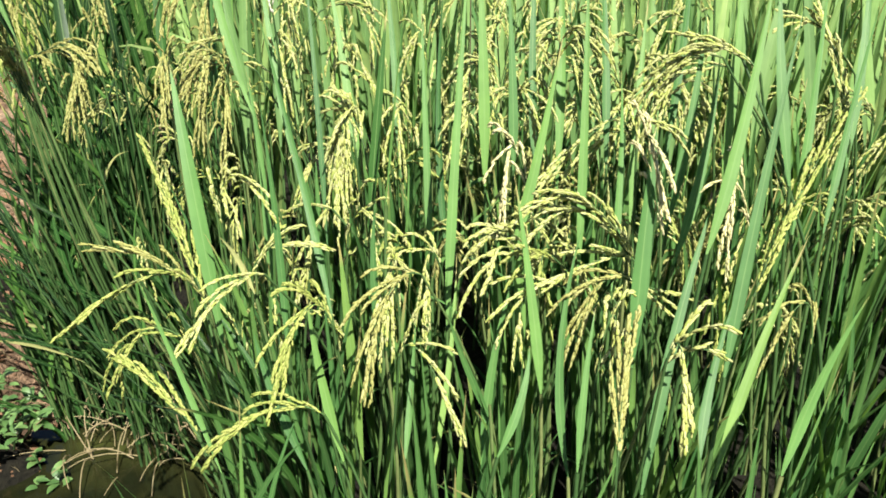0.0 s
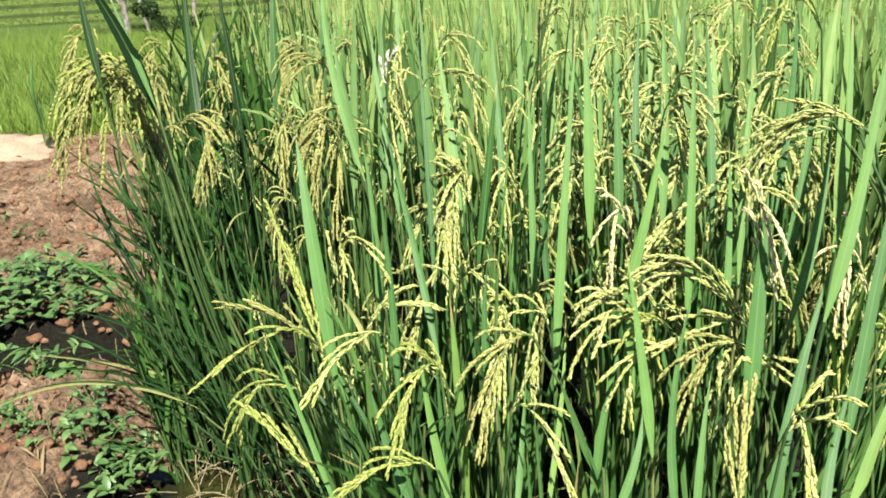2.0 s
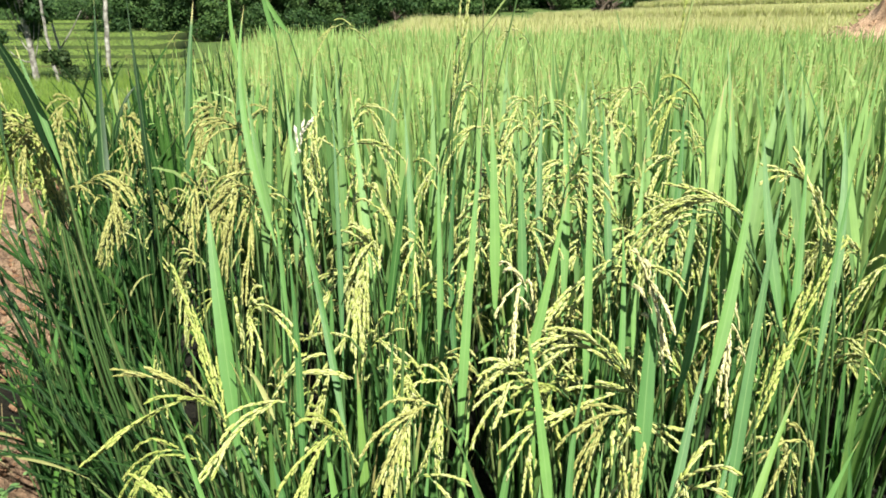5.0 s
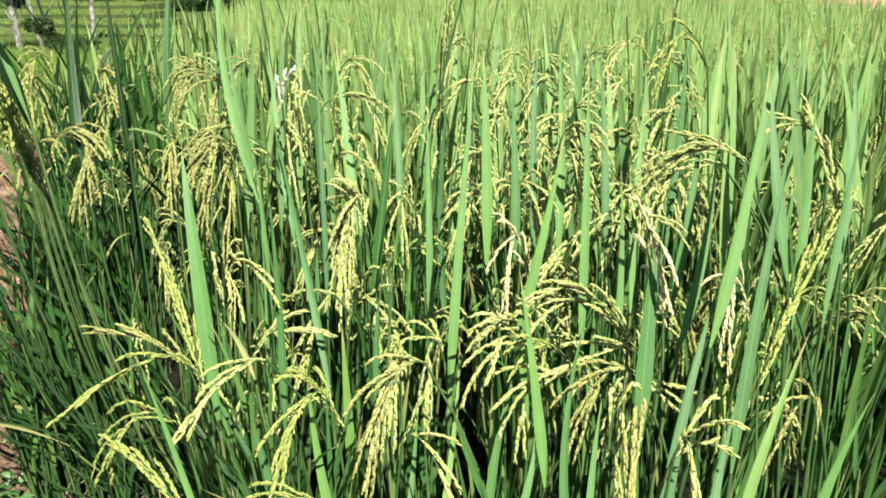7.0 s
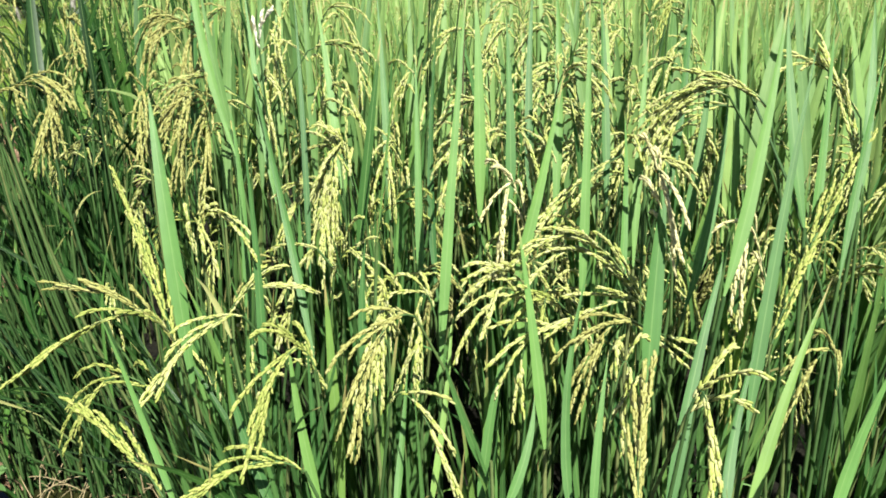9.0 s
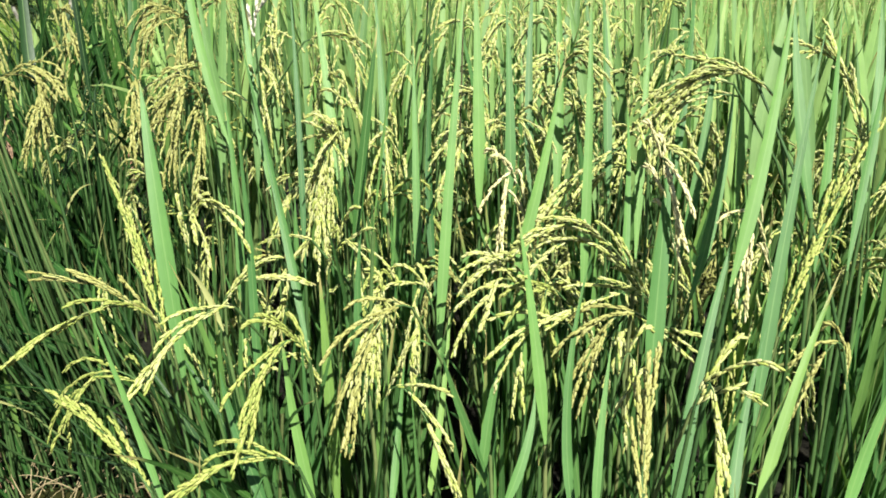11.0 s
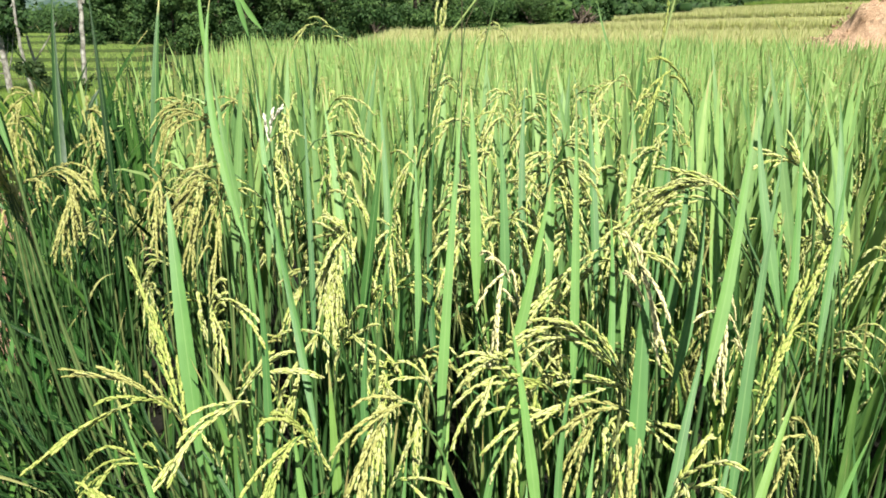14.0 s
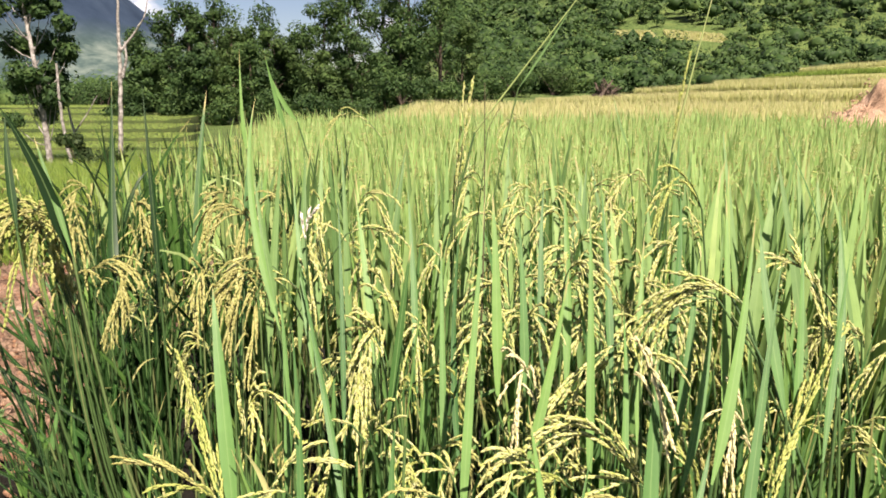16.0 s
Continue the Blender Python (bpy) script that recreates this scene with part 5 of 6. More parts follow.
ear((-0.328, 0.823, 0.661), (-0.355, 0.827, 0.721), (-0.461, 0.816, 0.741), "brown", branches=6, spread=0.2, droop=0.2)
ear((-0.228, 0.778, 0.715), (-0.264, 0.746, 0.739), (-0.309, 0.674, 0.670), "ripe", branches=9, spread=0.3, droop=0.4)
ear((-0.265, 0.850, 0.677), (-0.251, 0.869, 0.722), (-0.195, 0.862, 0.709), "ripe", branches=7, spread=0.3, droop=0.4)
ear((-0.136, 0.700, 0.689), (-0.160, 0.715, 0.774), (-0.194, 0.595, 0.642), "green", branches=11, spread=0.28, droop=0.5)
ear((-0.142, 0.628, 0.620), (-0.186, 0.625, 0.664), (-0.257, 0.584, 0.613), "green", branches=9, spread=0.35, droop=0.5)
ear((-0.282, 0.621, 0.597), (-0.328, 0.663, 0.641), (-0.390, 0.691, 0.653), "green", branches=9, spread=0.18, droop=0.1)
ear((-0.121, 1.004, 0.794), (-0.168, 1.116, 0.928), (-0.160, 0.934, 0.678), "ripe", branches=19, spread=0.34, droop=0.6, plump=0.00155)
ear((-0.135, 1.010, 0.790), (-0.150, 1.085, 0.940), (-0.150, 0.945, 0.660), "ripe", branches=17, spread=0.26, droop=0.7, plump=0.00155)
ear((-0.129, 1.024, 0.788), (-0.127, 1.058, 0.947), (-0.184, 0.964, 0.694), "ripe", branches=12, spread=0.35, droop=0.6)
ear((-0.164, 0.926, 0.735), (-0.185, 0.928, 0.739), (-0.213, 0.878, 0.618), "ripe", branches=8, spread=0.25, droop=0.5)
ear((-0.161, 1.094, 0.748), (-0.200, 1.126, 0.795), (-0.236, 1.054, 0.700), "ripe", branches=9, spread=0.35)
ear((-0.318, 0.924, 0.721), (-0.317, 0.936, 0.839), (-0.243, 0.886, 0.764), "ripe", branches=9, spread=0.35, droop=0.5)
ear((-0.319, 0.921, 0.714), (-0.308, 0.928, 0.821), (-0.296, 0.883, 0.754), "ripe", branches=7, spread=0.4, droop=0.6)
ear((-0.352, 1.349, 0.827), (-0.458, 1.363, 0.892), (-0.475, 1.285, 0.797), "brown", branches=11, spread=0.4)
ear((-0.433, 1.325, 0.766), (-0.432, 1.435, 1.001), (-0.471, 1.303, 0.762), "brown", branches=10, spread=0.35)
ear((-0.354, 1.275, 0.779), (-0.404, 1.380, 0.963), (-0.388, 1.180, 0.681), "brown", branches=12, spread=0.35)
ear((-0.416, 1.202, 0.732), (-0.414, 1.267, 0.886), (-0.434, 1.203, 0.732), "brown", branches=9, spread=0.4)
ear((-0.319, 0.802, 0.663), (-0.353, 0.870, 0.721), (-0.426, 0.962, 0.832), "green", branches=13, spread=0.16, droop=0.0)
ear((-0.731, 1.267, 0.868), (-0.560, 1.233, 0.965), (-0.633, 1.152, 0.781), "brown", branches=14, spread=0.35, plump=0.00155)
ear((-0.716, 1.254, 0.800), (-0.734, 1.266, 1.187), (-0.874, 1.115, 0.832), "brown", branches=17, spread=0.55, blen=0.1, plump=0.00155)
ear((-0.721, 1.253, 0.800), (-0.826, 1.279, 1.168), (-0.832, 1.145, 0.837), "brown", branches=17, spread=0.6, blen=0.1, plump=0.00155)
ear((-0.732, 1.252, 0.801), (-0.792, 1.311, 1.117), (-0.773, 1.201, 0.872), "brown", branches=14, spread=0.5, blen=0.09, plump=0.00155)
ear((-0.722, 1.249, 0.790), (-0.841, 1.299, 1.156), (-0.865, 1.152, 0.888), "green", branches=15, spread=0.5, blen=0.1, plump=0.00155)
ear((-0.726, 1.248, 0.790), (-0.893, 1.307, 1.156), (-0.864, 1.131, 0.811), "green", branches=15, spread=0.5, blen=0.1, plump=0.00155)
ear((-0.730, 1.248, 0.791), (-0.842, 1.326, 1.148), (-0.820, 1.192, 0.907), "green", branches=15, spread=0.5, blen=0.1, plump=0.00155)
ear((-0.735, 1.247, 0.791), (-0.805, 1.365, 1.189), (-0.808, 1.160, 0.800), "green", branches=15, spread=0.5, blen=0.1, plump=0.00155)
ear((-0.739, 1.247, 0.791), (-0.805, 1.350, 1.122), (-0.742, 1.216, 0.877), "green", branches=15, spread=0.5, blen=0.1, plump=0.00155)
ear((-0.743, 1.247, 0.791), (-0.817, 1.372, 1.140), (-0.882, 1.230, 0.921), "green", branches=15, spread=0.5, blen=0.1, plump=0.00155)
ear((-0.693, 1.284, 0.863), (-0.757, 1.318, 1.086), (-0.707, 1.217, 0.865), "brown", branches=9, spread=0.45)
ear((-0.700, 1.268, 0.878), (-0.587, 1.279, 0.956), (-0.639, 1.176, 0.774), "brown", branches=14, spread=0.4, plump=0.00155)
ear((0.235, 0.784, 0.703), (0.154, 0.799, 0.864), (0.070, 0.757, 0.784), "ripe", branches=12, spread=0.3, droop=0.35, blen=0.09)
ear((0.230, 0.785, 0.706), (0.161, 0.818, 0.832), (0.091, 0.769, 0.762), "ripe", branches=10, spread=0.3, droop=0.35)
ear((0.227, 0.769, 0.719), (0.213, 0.767, 0.765), (0.082, 0.725, 0.709), "ripe", branches=8, spread=0.2, droop=0.2)
ear((0.134, 0.745, 0.708), (0.068, 0.736, 0.749), (0.080, 0.686, 0.643), "ripe", branches=6, spread=0.2, droop=0.5)
ear((0.109, 0.770, 0.715), (0.066, 0.759, 0.816), (0.026, 0.729, 0.768), "ripe", branches=12, spread=0.8, droop=0.4, blen=0.06)
ear((0.103, 0.770, 0.715), (0.051, 0.754, 0.803), (0.038, 0.712, 0.727), "ripe", branches=8, spread=0.6, droop=0.4)
ear((0.115, 0.881, 0.721), (0.077, 0.946, 0.925), (0.070, 0.848, 0.744), "pale", branches=12, spread=0.25, droop=0.6)
ear((0.242, 0.993, 0.840), (0.169, 0.947, 0.816), (0.120, 0.912, 0.770), "ripe", branches=8, spread=0.3, droop=0.3)
ear((0.141, 0.770, 0.715), (0.087, 0.768, 0.787), (0.121, 0.733, 0.679), "green", branches=7, spread=0.25)
ear((0.376, 0.874, 0.926), (0.321, 0.905, 0.996), (0.236, 0.904, 0.886), "ripe", branches=14, spread=0.35, droop=0.6, blen=0.095)
ear((0.359, 0.891, 0.939), (0.336, 0.925, 0.956), (0.281, 0.936, 0.964), "ripe", branches=5, spread=0.1, droop=0.05, blen=0.05)
ear((0.354, 0.941, 0.929), (0.298, 0.952, 0.952), (0.256, 0.908, 0.845), "ripe", branches=12, spread=0.5, droop=0.7)
ear((0.382, 0.985, 0.906), (0.314, 0.992, 0.919), (0.356, 0.963, 0.852), "ripe", branches=9, spread=0.5)
ear((0.242, 0.751, 0.779), (0.201, 0.808, 0.978), (0.241, 0.729, 0.805), "pale", branches=10, spread=0.2, droop=0.5)
ear((0.219, 0.805, 0.857), (0.216, 0.825, 0.902), (0.250, 0.814, 0.880), "ripe", branches=7, spread=0.5)
ear((0.348, 0.718, 0.707), (0.413, 0.814, 0.784), (0.528, 0.920, 0.888), "green", branches=19, spread=0.26, droop=-0.05, plump=0.0015)
ear((0.381, 0.791, 0.702), (0.337, 0.856, 0.920), (0.332, 0.762, 0.707), "pale", branches=9, spread=0.35, droop=0.5)
ear((0.517, 0.894, 0.827), (0.514, 0.962, 0.935), (0.489, 1.002, 0.979), "ripe", branches=8, spread=0.2, droop=0.05)
ear((0.200, 0.557, 0.730), (0.219, 0.580, 0.799), (0.210, 0.503, 0.679), "ripe", branches=9, spread=0.22, droop=0.5, grain=0.0095)
ear((0.207, 0.575, 0.721), (0.229, 0.568, 0.758), (0.266, 0.575, 0.724), "ripe", branches=3, spread=0.08, droop=0.05, blen=0.03)
ear((0.152, 0.509, 0.665), (0.159, 0.555, 0.697), (0.176, 0.601, 0.730), "brown", branches=13, spread=0.2, droop=0.0)
ear((-0.033, 0.720, 0.743), (-0.075, 0.706, 0.773), (-0.095, 0.610, 0.658), "brown", branches=11, spread=0.3, droop=0.5)
ear((-0.061, 0.720, 0.689), (-0.063, 0.747, 0.819), (-0.074, 0.683, 0.678), "ripe", branches=9, spread=0.25)
ear((-0.059, 0.668, 0.668), (-0.042, 0.674, 0.724), (0.012, 0.589, 0.614), "ripe", branches=5, spread=0.1, droop=0.3)
ear((-0.011, 0.809, 0.696), (-0.034, 0.833, 0.779), (-0.032, 0.756, 0.621), "ripe", branches=9, spread=0.25)
ear((-0.045, 1.072, 0.754), (-0.079, 1.120, 0.918), (-0.073, 1.030, 0.756), "ripe", branches=11, spread=0.4)
ear((0.068, 1.173, 0.690), (0.037, 1.281, 0.919), (0.021, 1.169, 0.731), "ripe", branches=11, spread=0.3)
ear((0.212, 0.728, 0.723), (0.167, 0.731, 0.755), (0.146, 0.689, 0.679), "brown", branches=9, spread=0.3)
ear((0.199, 0.751, 0.725), (0.230, 0.741, 0.704), (0.273, 0.738, 0.699), "ripe", branches=4, spread=0.15, droop=0.1)
ear((-0.278, 1.215, 0.948), (-0.279, 1.212, 0.985), (-0.253, 1.205, 1.008), "white", branches=7, spread=0.2, droop=0.05, blen=0.045, plump=0.00155)
ear((-0.292, 1.549, 0.790), (-0.344, 1.633, 1.037), (-0.308, 1.509, 0.798), "ripe", branches=9, spread=0.4)
ear((-0.595, 1.837, 0.812), (-0.614, 1.902, 1.057), (-0.673, 1.798, 0.845), "brown", branches=11, spread=0.5)
ear((0.243, 1.167, 0.815), (0.174, 1.227, 0.992), (0.138, 1.130, 0.851), "ripe", branches=13, spread=0.6, blen=0.09)
ear((0.240, 1.115, 0.819), (0.165, 1.169, 0.945), (0.223, 1.115, 0.819), "ripe", branches=10, spread=0.5)
ear((0.145, 1.141, 0.749), (0.090, 1.172, 0.908), (0.065, 1.105, 0.787), "ripe", branches=10, spread=0.45)
ear((-0.230, 1.387, 0.925), (-0.127, 1.414, 0.969), (-0.133, 1.326, 0.836), "ripe", branches=9, spread=0.45)
ear((-0.142, 0.911, 0.701), (-0.116, 0.908, 0.785), (-0.094, 0.862, 0.716), "ripe", branches=9, spread=0.6, droop=0.4)
ear((0.152, 0.621, 0.672), (0.173, 0.667, 0.782), (0.176, 0.629, 0.692), "ripe", branches=5, spread=0.5)
ear((0.400, 0.670, 0.674), (0.400, 0.699, 0.770), (0.343, 0.650, 0.675), "brown", branches=6, spread=0.15)
ear((-0.015, 1.443, 0.954), (-0.006, 1.467, 1.090), (0.009, 1.488, 1.219), "ripe", branches=10, spread=0.18, droop=0.05, blen=0.05)
ear((-0.253, 2.417, 1.046), (-0.380, 2.473, 1.223), (-0.448, 2.409, 1.032), "ripe", branches=8, spread=0.4, droop=0.5, blen=0.1)
ear((0.391, 1.124, 1.019), (0.352, 1.148, 1.143), (0.295, 1.057, 0.982), "green", branches=9, spread=0.25, droop=0.5)
ear((0.235, 2.219, 1.060), (0.183, 2.259, 1.183), (0.133, 2.218, 1.060), "ripe", branches=8, spread=0.4, blen=0.09)
ear((-0.410, 1.421, 0.909), (-0.479, 1.442, 1.039), (-0.508, 1.380, 0.917), "brown", branches=12, spread=0.6)
ear((-0.410, 1.418, 0.898), (-0.444, 1.442, 1.038), (-0.440, 1.367, 0.874), "brown", branches=10, spread=0.5)
blade((-0.833, 1.356, 0.263), (-1.065, 1.404, 0.280), (-1.313, 1.437, 0.269), 0.0092, 0.00, "dry")
blade((-0.837, 1.331, 0.257), (-1.050, 1.370, 0.286), (-1.258, 1.387, 0.261), 0.0090, 0.00)
blade((-0.867, 1.305, 0.258), (-1.063, 1.332, 0.328), (-1.298, 1.275, 0.219), 0.0107, 0.00, "dry")
blade((-0.860, 1.392, 0.279), (-0.999, 1.427, 0.337), (-1.175, 1.402, 0.272), 0.0071, 0.00)
blade((-0.674, 1.300, 0.338), (-0.923, 1.378, 0.467), (-1.121, 1.413, 0.483), 0.0153, 0.30)
blade((-0.698, 1.344, 0.371), (-0.928, 1.450, 0.495), (-1.254, 1.500, 0.520), 0.0178, 0.30)
blade((-0.743, 1.404, 0.396), (-0.894, 1.507, 0.491), (-1.216, 1.578, 0.563), 0.0183, 0.30)
blade((-0.790, 1.465, 0.424), (-1.041, 1.554, 0.541), (-1.175, 1.652, 0.642), 0.0187, 0.30)
blade((-0.634, 1.260, 0.335), (-0.781, 1.323, 0.424), (-0.995, 1.342, 0.431), 0.0130, 0.30)
blade((-0.839, 1.527, 0.455), (-1.104, 1.620, 0.624), (-1.128, 1.711, 0.714), 0.0170, 0.30)
blade((-0.828, 1.227, 0.268), (-0.953, 1.232, 0.292), (-0.942, 1.272, 0.355), 0.0092, 0.00)
blade((-0.642, 1.361, 0.419), (-0.830, 1.475, 0.559), (-1.047, 1.534, 0.585), 0.0157, 0.30)
ear((-0.992, 1.512, 0.671), (-1.014, 1.742, 1.279), (-1.096, 1.469, 0.854), "brown", branches=17, spread=0.5, plump=0.00155)
ear((-0.948, 1.551, 0.670), (-1.108, 1.735, 1.280), (-1.078, 1.492, 0.802), "brown", branches=16, spread=0.5, plump=0.00155)
ear((-0.854, 1.567, 0.677), (-0.878, 1.775, 1.226), (-0.942, 1.532, 0.800), "brown", branches=16, spread=0.45, plump=0.00155)
ear((-0.919, 1.602, 0.652), (-0.993, 1.793, 1.150), (-0.879, 1.596, 0.753), "brown", branches=15, spread=0.5, plump=0.00155)
ear((-0.713, 1.528, 0.672), (-0.715, 1.686, 1.085), (-0.766, 1.505, 0.736), "brown", branches=15, spread=0.5, plump=0.00155)
ear((-0.717, 1.514, 0.825), (-0.735, 1.576, 1.077), (-0.676, 1.492, 0.881), "brown", branches=15, spread=0.5, plump=0.00155)
ear((-0.318, 1.313, 0.831), (-0.440, 1.332, 0.960), (-0.427, 1.266, 0.821), "ripe", branches=11, spread=0.45)
ear((0.567, 1.009, 0.885), (0.497, 1.019, 0.981), (0.463, 0.988, 0.955), "ripe", branches=8, spread=0.2, droop=0.2)
ear((0.157, 1.050, 0.870), (0.156, 1.053, 0.992), (0.209, 1.016, 0.925), "ripe", branches=11, spread=0.5)
ear((-0.276, 1.376, 0.765), (-0.313, 1.479, 1.080), (-0.276, 1.394, 0.821), "ripe", branches=10, spread=0.5)
ear((-0.031, 1.285, 0.795), (-0.038, 1.344, 0.976), (-0.064, 1.302, 0.847), "ripe", branches=9, spread=0.4)
ear((-0.108, 1.134, 0.821), (-0.167, 1.174, 0.946), (-0.108, 1.137, 0.831), "ripe", branches=9, spread=0.4)
ear((0.065, 1.632, 0.925), (0.046, 1.688, 1.116), (-0.011, 1.577, 0.922), "ripe", branches=11, spread=0.58, blen=0.1, sides=5, plump=0.0015)
ear((0.194, 1.603, 0.897), (0.168, 1.655, 1.079), (0.098, 1.553, 0.907), "ripe", branches=11, spread=0.33, blen=0.1, sides=5, plump=0.0015)
ear((0.166, 1.661, 0.878), (0.201, 1.716, 1.068), (0.296, 1.611, 0.887), "ripe", branches=11, spread=0.39, blen=0.1, sides=5, plump=0.0015)
ear((0.307, 1.667, 0.887), (0.325, 1.727, 1.089), (0.374, 1.607, 0.872), "ripe", branches=11, spread=0.50, blen=0.1, sides=5, plump=0.0015)
ear((0.465, 1.638, 0.920), (0.423, 1.699, 1.124), (0.308, 1.573, 0.889), "ripe", branches=11, spread=0.46, blen=0.1, sides=5, plump=0.0015)
ear((0.436, 1.635, 0.883), (0.468, 1.693, 1.079), (0.559, 1.578, 0.874), "ripe", branches=11, spread=0.42, blen=0.1, sides=5, plump=0.0015)
ear((0.100, 1.466, 0.864), (0.067, 1.513, 1.030), (-0.025, 1.420, 0.883), "ripe", branches=11, spread=0.31, blen=0.1, sides=5, plump=0.0015)
ear((0.175, 1.506, 0.863), (0.149, 1.563, 1.059), (0.079, 1.440, 0.830), "ripe", branches=11, spread=0.36, blen=0.1, sides=5, plump=0.0015)
ear((0.247, 1.517, 0.864), (0.221, 1.572, 1.054), (0.147, 1.456, 0.845), "ripe", branches=11, spread=0.40, blen=0.1, sides=5, plump=0.0015)
ear((0.324, 1.452, 0.844), (0.300, 1.506, 1.029), (0.233, 1.392, 0.826), "ripe", branches=11, spread=0.48, blen=0.1, sides=5, plump=0.0015)
ear((0.383, 1.469, 0.867), (0.362, 1.522, 1.051), (0.304, 1.410, 0.851), "ripe", branches=11, spread=0.57, blen=0.1, sides=5, plump=0.0015)
ear((0.541, 1.540, 0.833), (0.512, 1.599, 1.033), (0.435, 1.475, 0.801), "ripe", branches=11, spread=0.53, blen=0.1, sides=5, plump=0.0015)
ear((0.008, 1.370, 0.792), (0.030, 1.416, 0.955), (0.088, 1.322, 0.805), "ripe", branches=11, spread=0.43, blen=0.1, sides=5, plump=0.0015)
ear((0.129, 1.412, 0.806), (0.112, 1.458, 0.970), (0.062, 1.367, 0.827), "ripe", branches=11, spread=0.35, blen=0.1, sides=5, plump=0.0015)
ear((0.259, 1.347, 0.823), (0.223, 1.393, 0.989), (0.125, 1.294, 0.825), "ripe", branches=11, spread=0.36, blen=0.1, sides=5, plump=0.0015)
ear((0.218, 1.340, 0.839), (0.234, 1.382, 0.993), (0.278, 1.294, 0.859), "ripe", branches=11, spread=0.45, blen=0.1, sides=5, plump=0.0015)
ear((0.372, 1.321, 0.802), (0.339, 1.367, 0.965), (0.248, 1.269, 0.805), "ripe", branches=11, spread=0.60, blen=0.1, sides=5, plump=0.0015)
ear((0.460, 1.361, 0.825), (0.432, 1.406, 0.987), (0.355, 1.311, 0.835), "ripe", branches=11, spread=0.57, blen=0.1, sides=5, plump=0.0015)
ear((0.080, 1.191, 0.796), (0.061, 1.230, 0.941), (0.009, 1.144, 0.811), "ripe", branches=11, spread=0.37, blen=0.1, sides=5, plump=0.0015)
ear((0.090, 1.198, 0.808), (0.113, 1.244, 0.971), (0.173, 1.137, 0.788), "ripe", branches=11, spread=0.42, blen=0.1, sides=5, plump=0.0015)
ear((0.173, 1.262, 0.767), (0.194, 1.303, 0.918), (0.253, 1.216, 0.787), "ripe", branches=11, spread=0.36, blen=0.1, sides=5, plump=0.0015)
ear((0.319, 1.271, 0.753), (0.290, 1.319, 0.923), (0.208, 1.213, 0.740), "ripe", branches=11, spread=0.49, blen=0.1, sides=5, plump=0.0015)
ear((0.316, 1.251, 0.776), (0.332, 1.298, 0.945), (0.375, 1.190, 0.757), "ripe", branches=11, spread=0.59, blen=0.1, sides=5, plump=0.0015)
ear((0.364, 1.273, 0.749), (0.376, 1.322, 0.921), (0.409, 1.213, 0.731), "ripe", branches=11, spread=0.34, blen=0.1, sides=5, plump=0.0015)
ear((0.086, 1.067, 0.770), (0.063, 1.104, 0.911), (-0.001, 1.015, 0.773), "ripe", branches=11, spread=0.52, blen=0.1, sides=5, plump=0.0015)
ear((0.095, 1.068, 0.787), (0.107, 1.107, 0.934), (0.138, 1.010, 0.777), "ripe", branches=11, spread=0.33, blen=0.1, sides=5, plump=0.0015)
ear((0.226, 1.142, 0.737), (0.195, 1.180, 0.880), (0.112, 1.095, 0.755), "ripe", branches=11, spread=0.50, blen=0.1, sides=5, plump=0.0015)
ear((0.259, 1.131, 0.737), (0.234, 1.167, 0.875), (0.166, 1.087, 0.762), "ripe", branches=11, spread=0.31, blen=0.1, sides=5, plump=0.0015)
ear((0.332, 1.145, 0.748), (0.312, 1.184, 0.894), (0.258, 1.095, 0.758), "ripe", branches=11, spread=0.53, blen=0.1, sides=5, plump=0.0015)
ear((0.350, 1.149, 0.766), (0.361, 1.189, 0.916), (0.391, 1.096, 0.768), "ripe", branches=11, spread=0.41, blen=0.1, sides=5, plump=0.0015)
ear((-0.513, 1.501, 0.890), (-0.523, 1.555, 1.076), (-0.555, 1.441, 0.873), "brown", branches=11, spread=0.45, blen=0.1, sides=5, plump=0.0015)
ear((-0.380, 1.505, 0.899), (-0.399, 1.560, 1.088), (-0.453, 1.442, 0.875), "brown", branches=11, spread=0.45, blen=0.1, sides=5, plump=0.0015)
ear((-0.300, 1.498, 0.881), (-0.301, 1.555, 1.076), (-0.306, 1.431, 0.845), "ripe", branches=11, spread=0.45, blen=0.1, sides=5, plump=0.0015)
ear((-0.233, 1.505, 0.900), (-0.208, 1.556, 1.078), (-0.142, 1.451, 0.898), "ripe", branches=11, spread=0.45, blen=0.1, sides=5, plump=0.0015)
ear((-0.487, 1.254, 0.802), (-0.485, 1.302, 0.972), (-0.484, 1.192, 0.779), "brown", branches=11, spread=0.45, blen=0.1, sides=5, plump=0.0015)
ear((-0.378, 1.253, 0.800), (-0.390, 1.296, 0.955), (-0.426, 1.203, 0.807), "brown", branches=11, spread=0.45, blen=0.1, sides=5, plump=0.0015)
ear((-0.291, 1.261, 0.820), (-0.286, 1.310, 0.992), (-0.273, 1.197, 0.792), "ripe", branches=11, spread=0.45, blen=0.1, sides=5, plump=0.0015)
ear((-0.166, 1.266, 0.833), (-0.173, 1.312, 0.997), (-0.196, 1.208, 0.821), "ripe", branches=11, spread=0.45, blen=0.1, sides=5, plump=0.0015)
blade((0.012, 1.595, 0.682), (0.016, 1.682, 0.868), (0.026, 1.772, 1.060), 0.0246, 0.27)
blade((0.082, 1.700, 0.658), (0.108, 1.785, 0.838), (0.171, 1.871, 1.024), 0.0255, 0.41)
blade((0.113, 1.741, 0.621), (0.122, 1.843, 0.847), (0.140, 1.948, 1.080), 0.0282, -0.36)
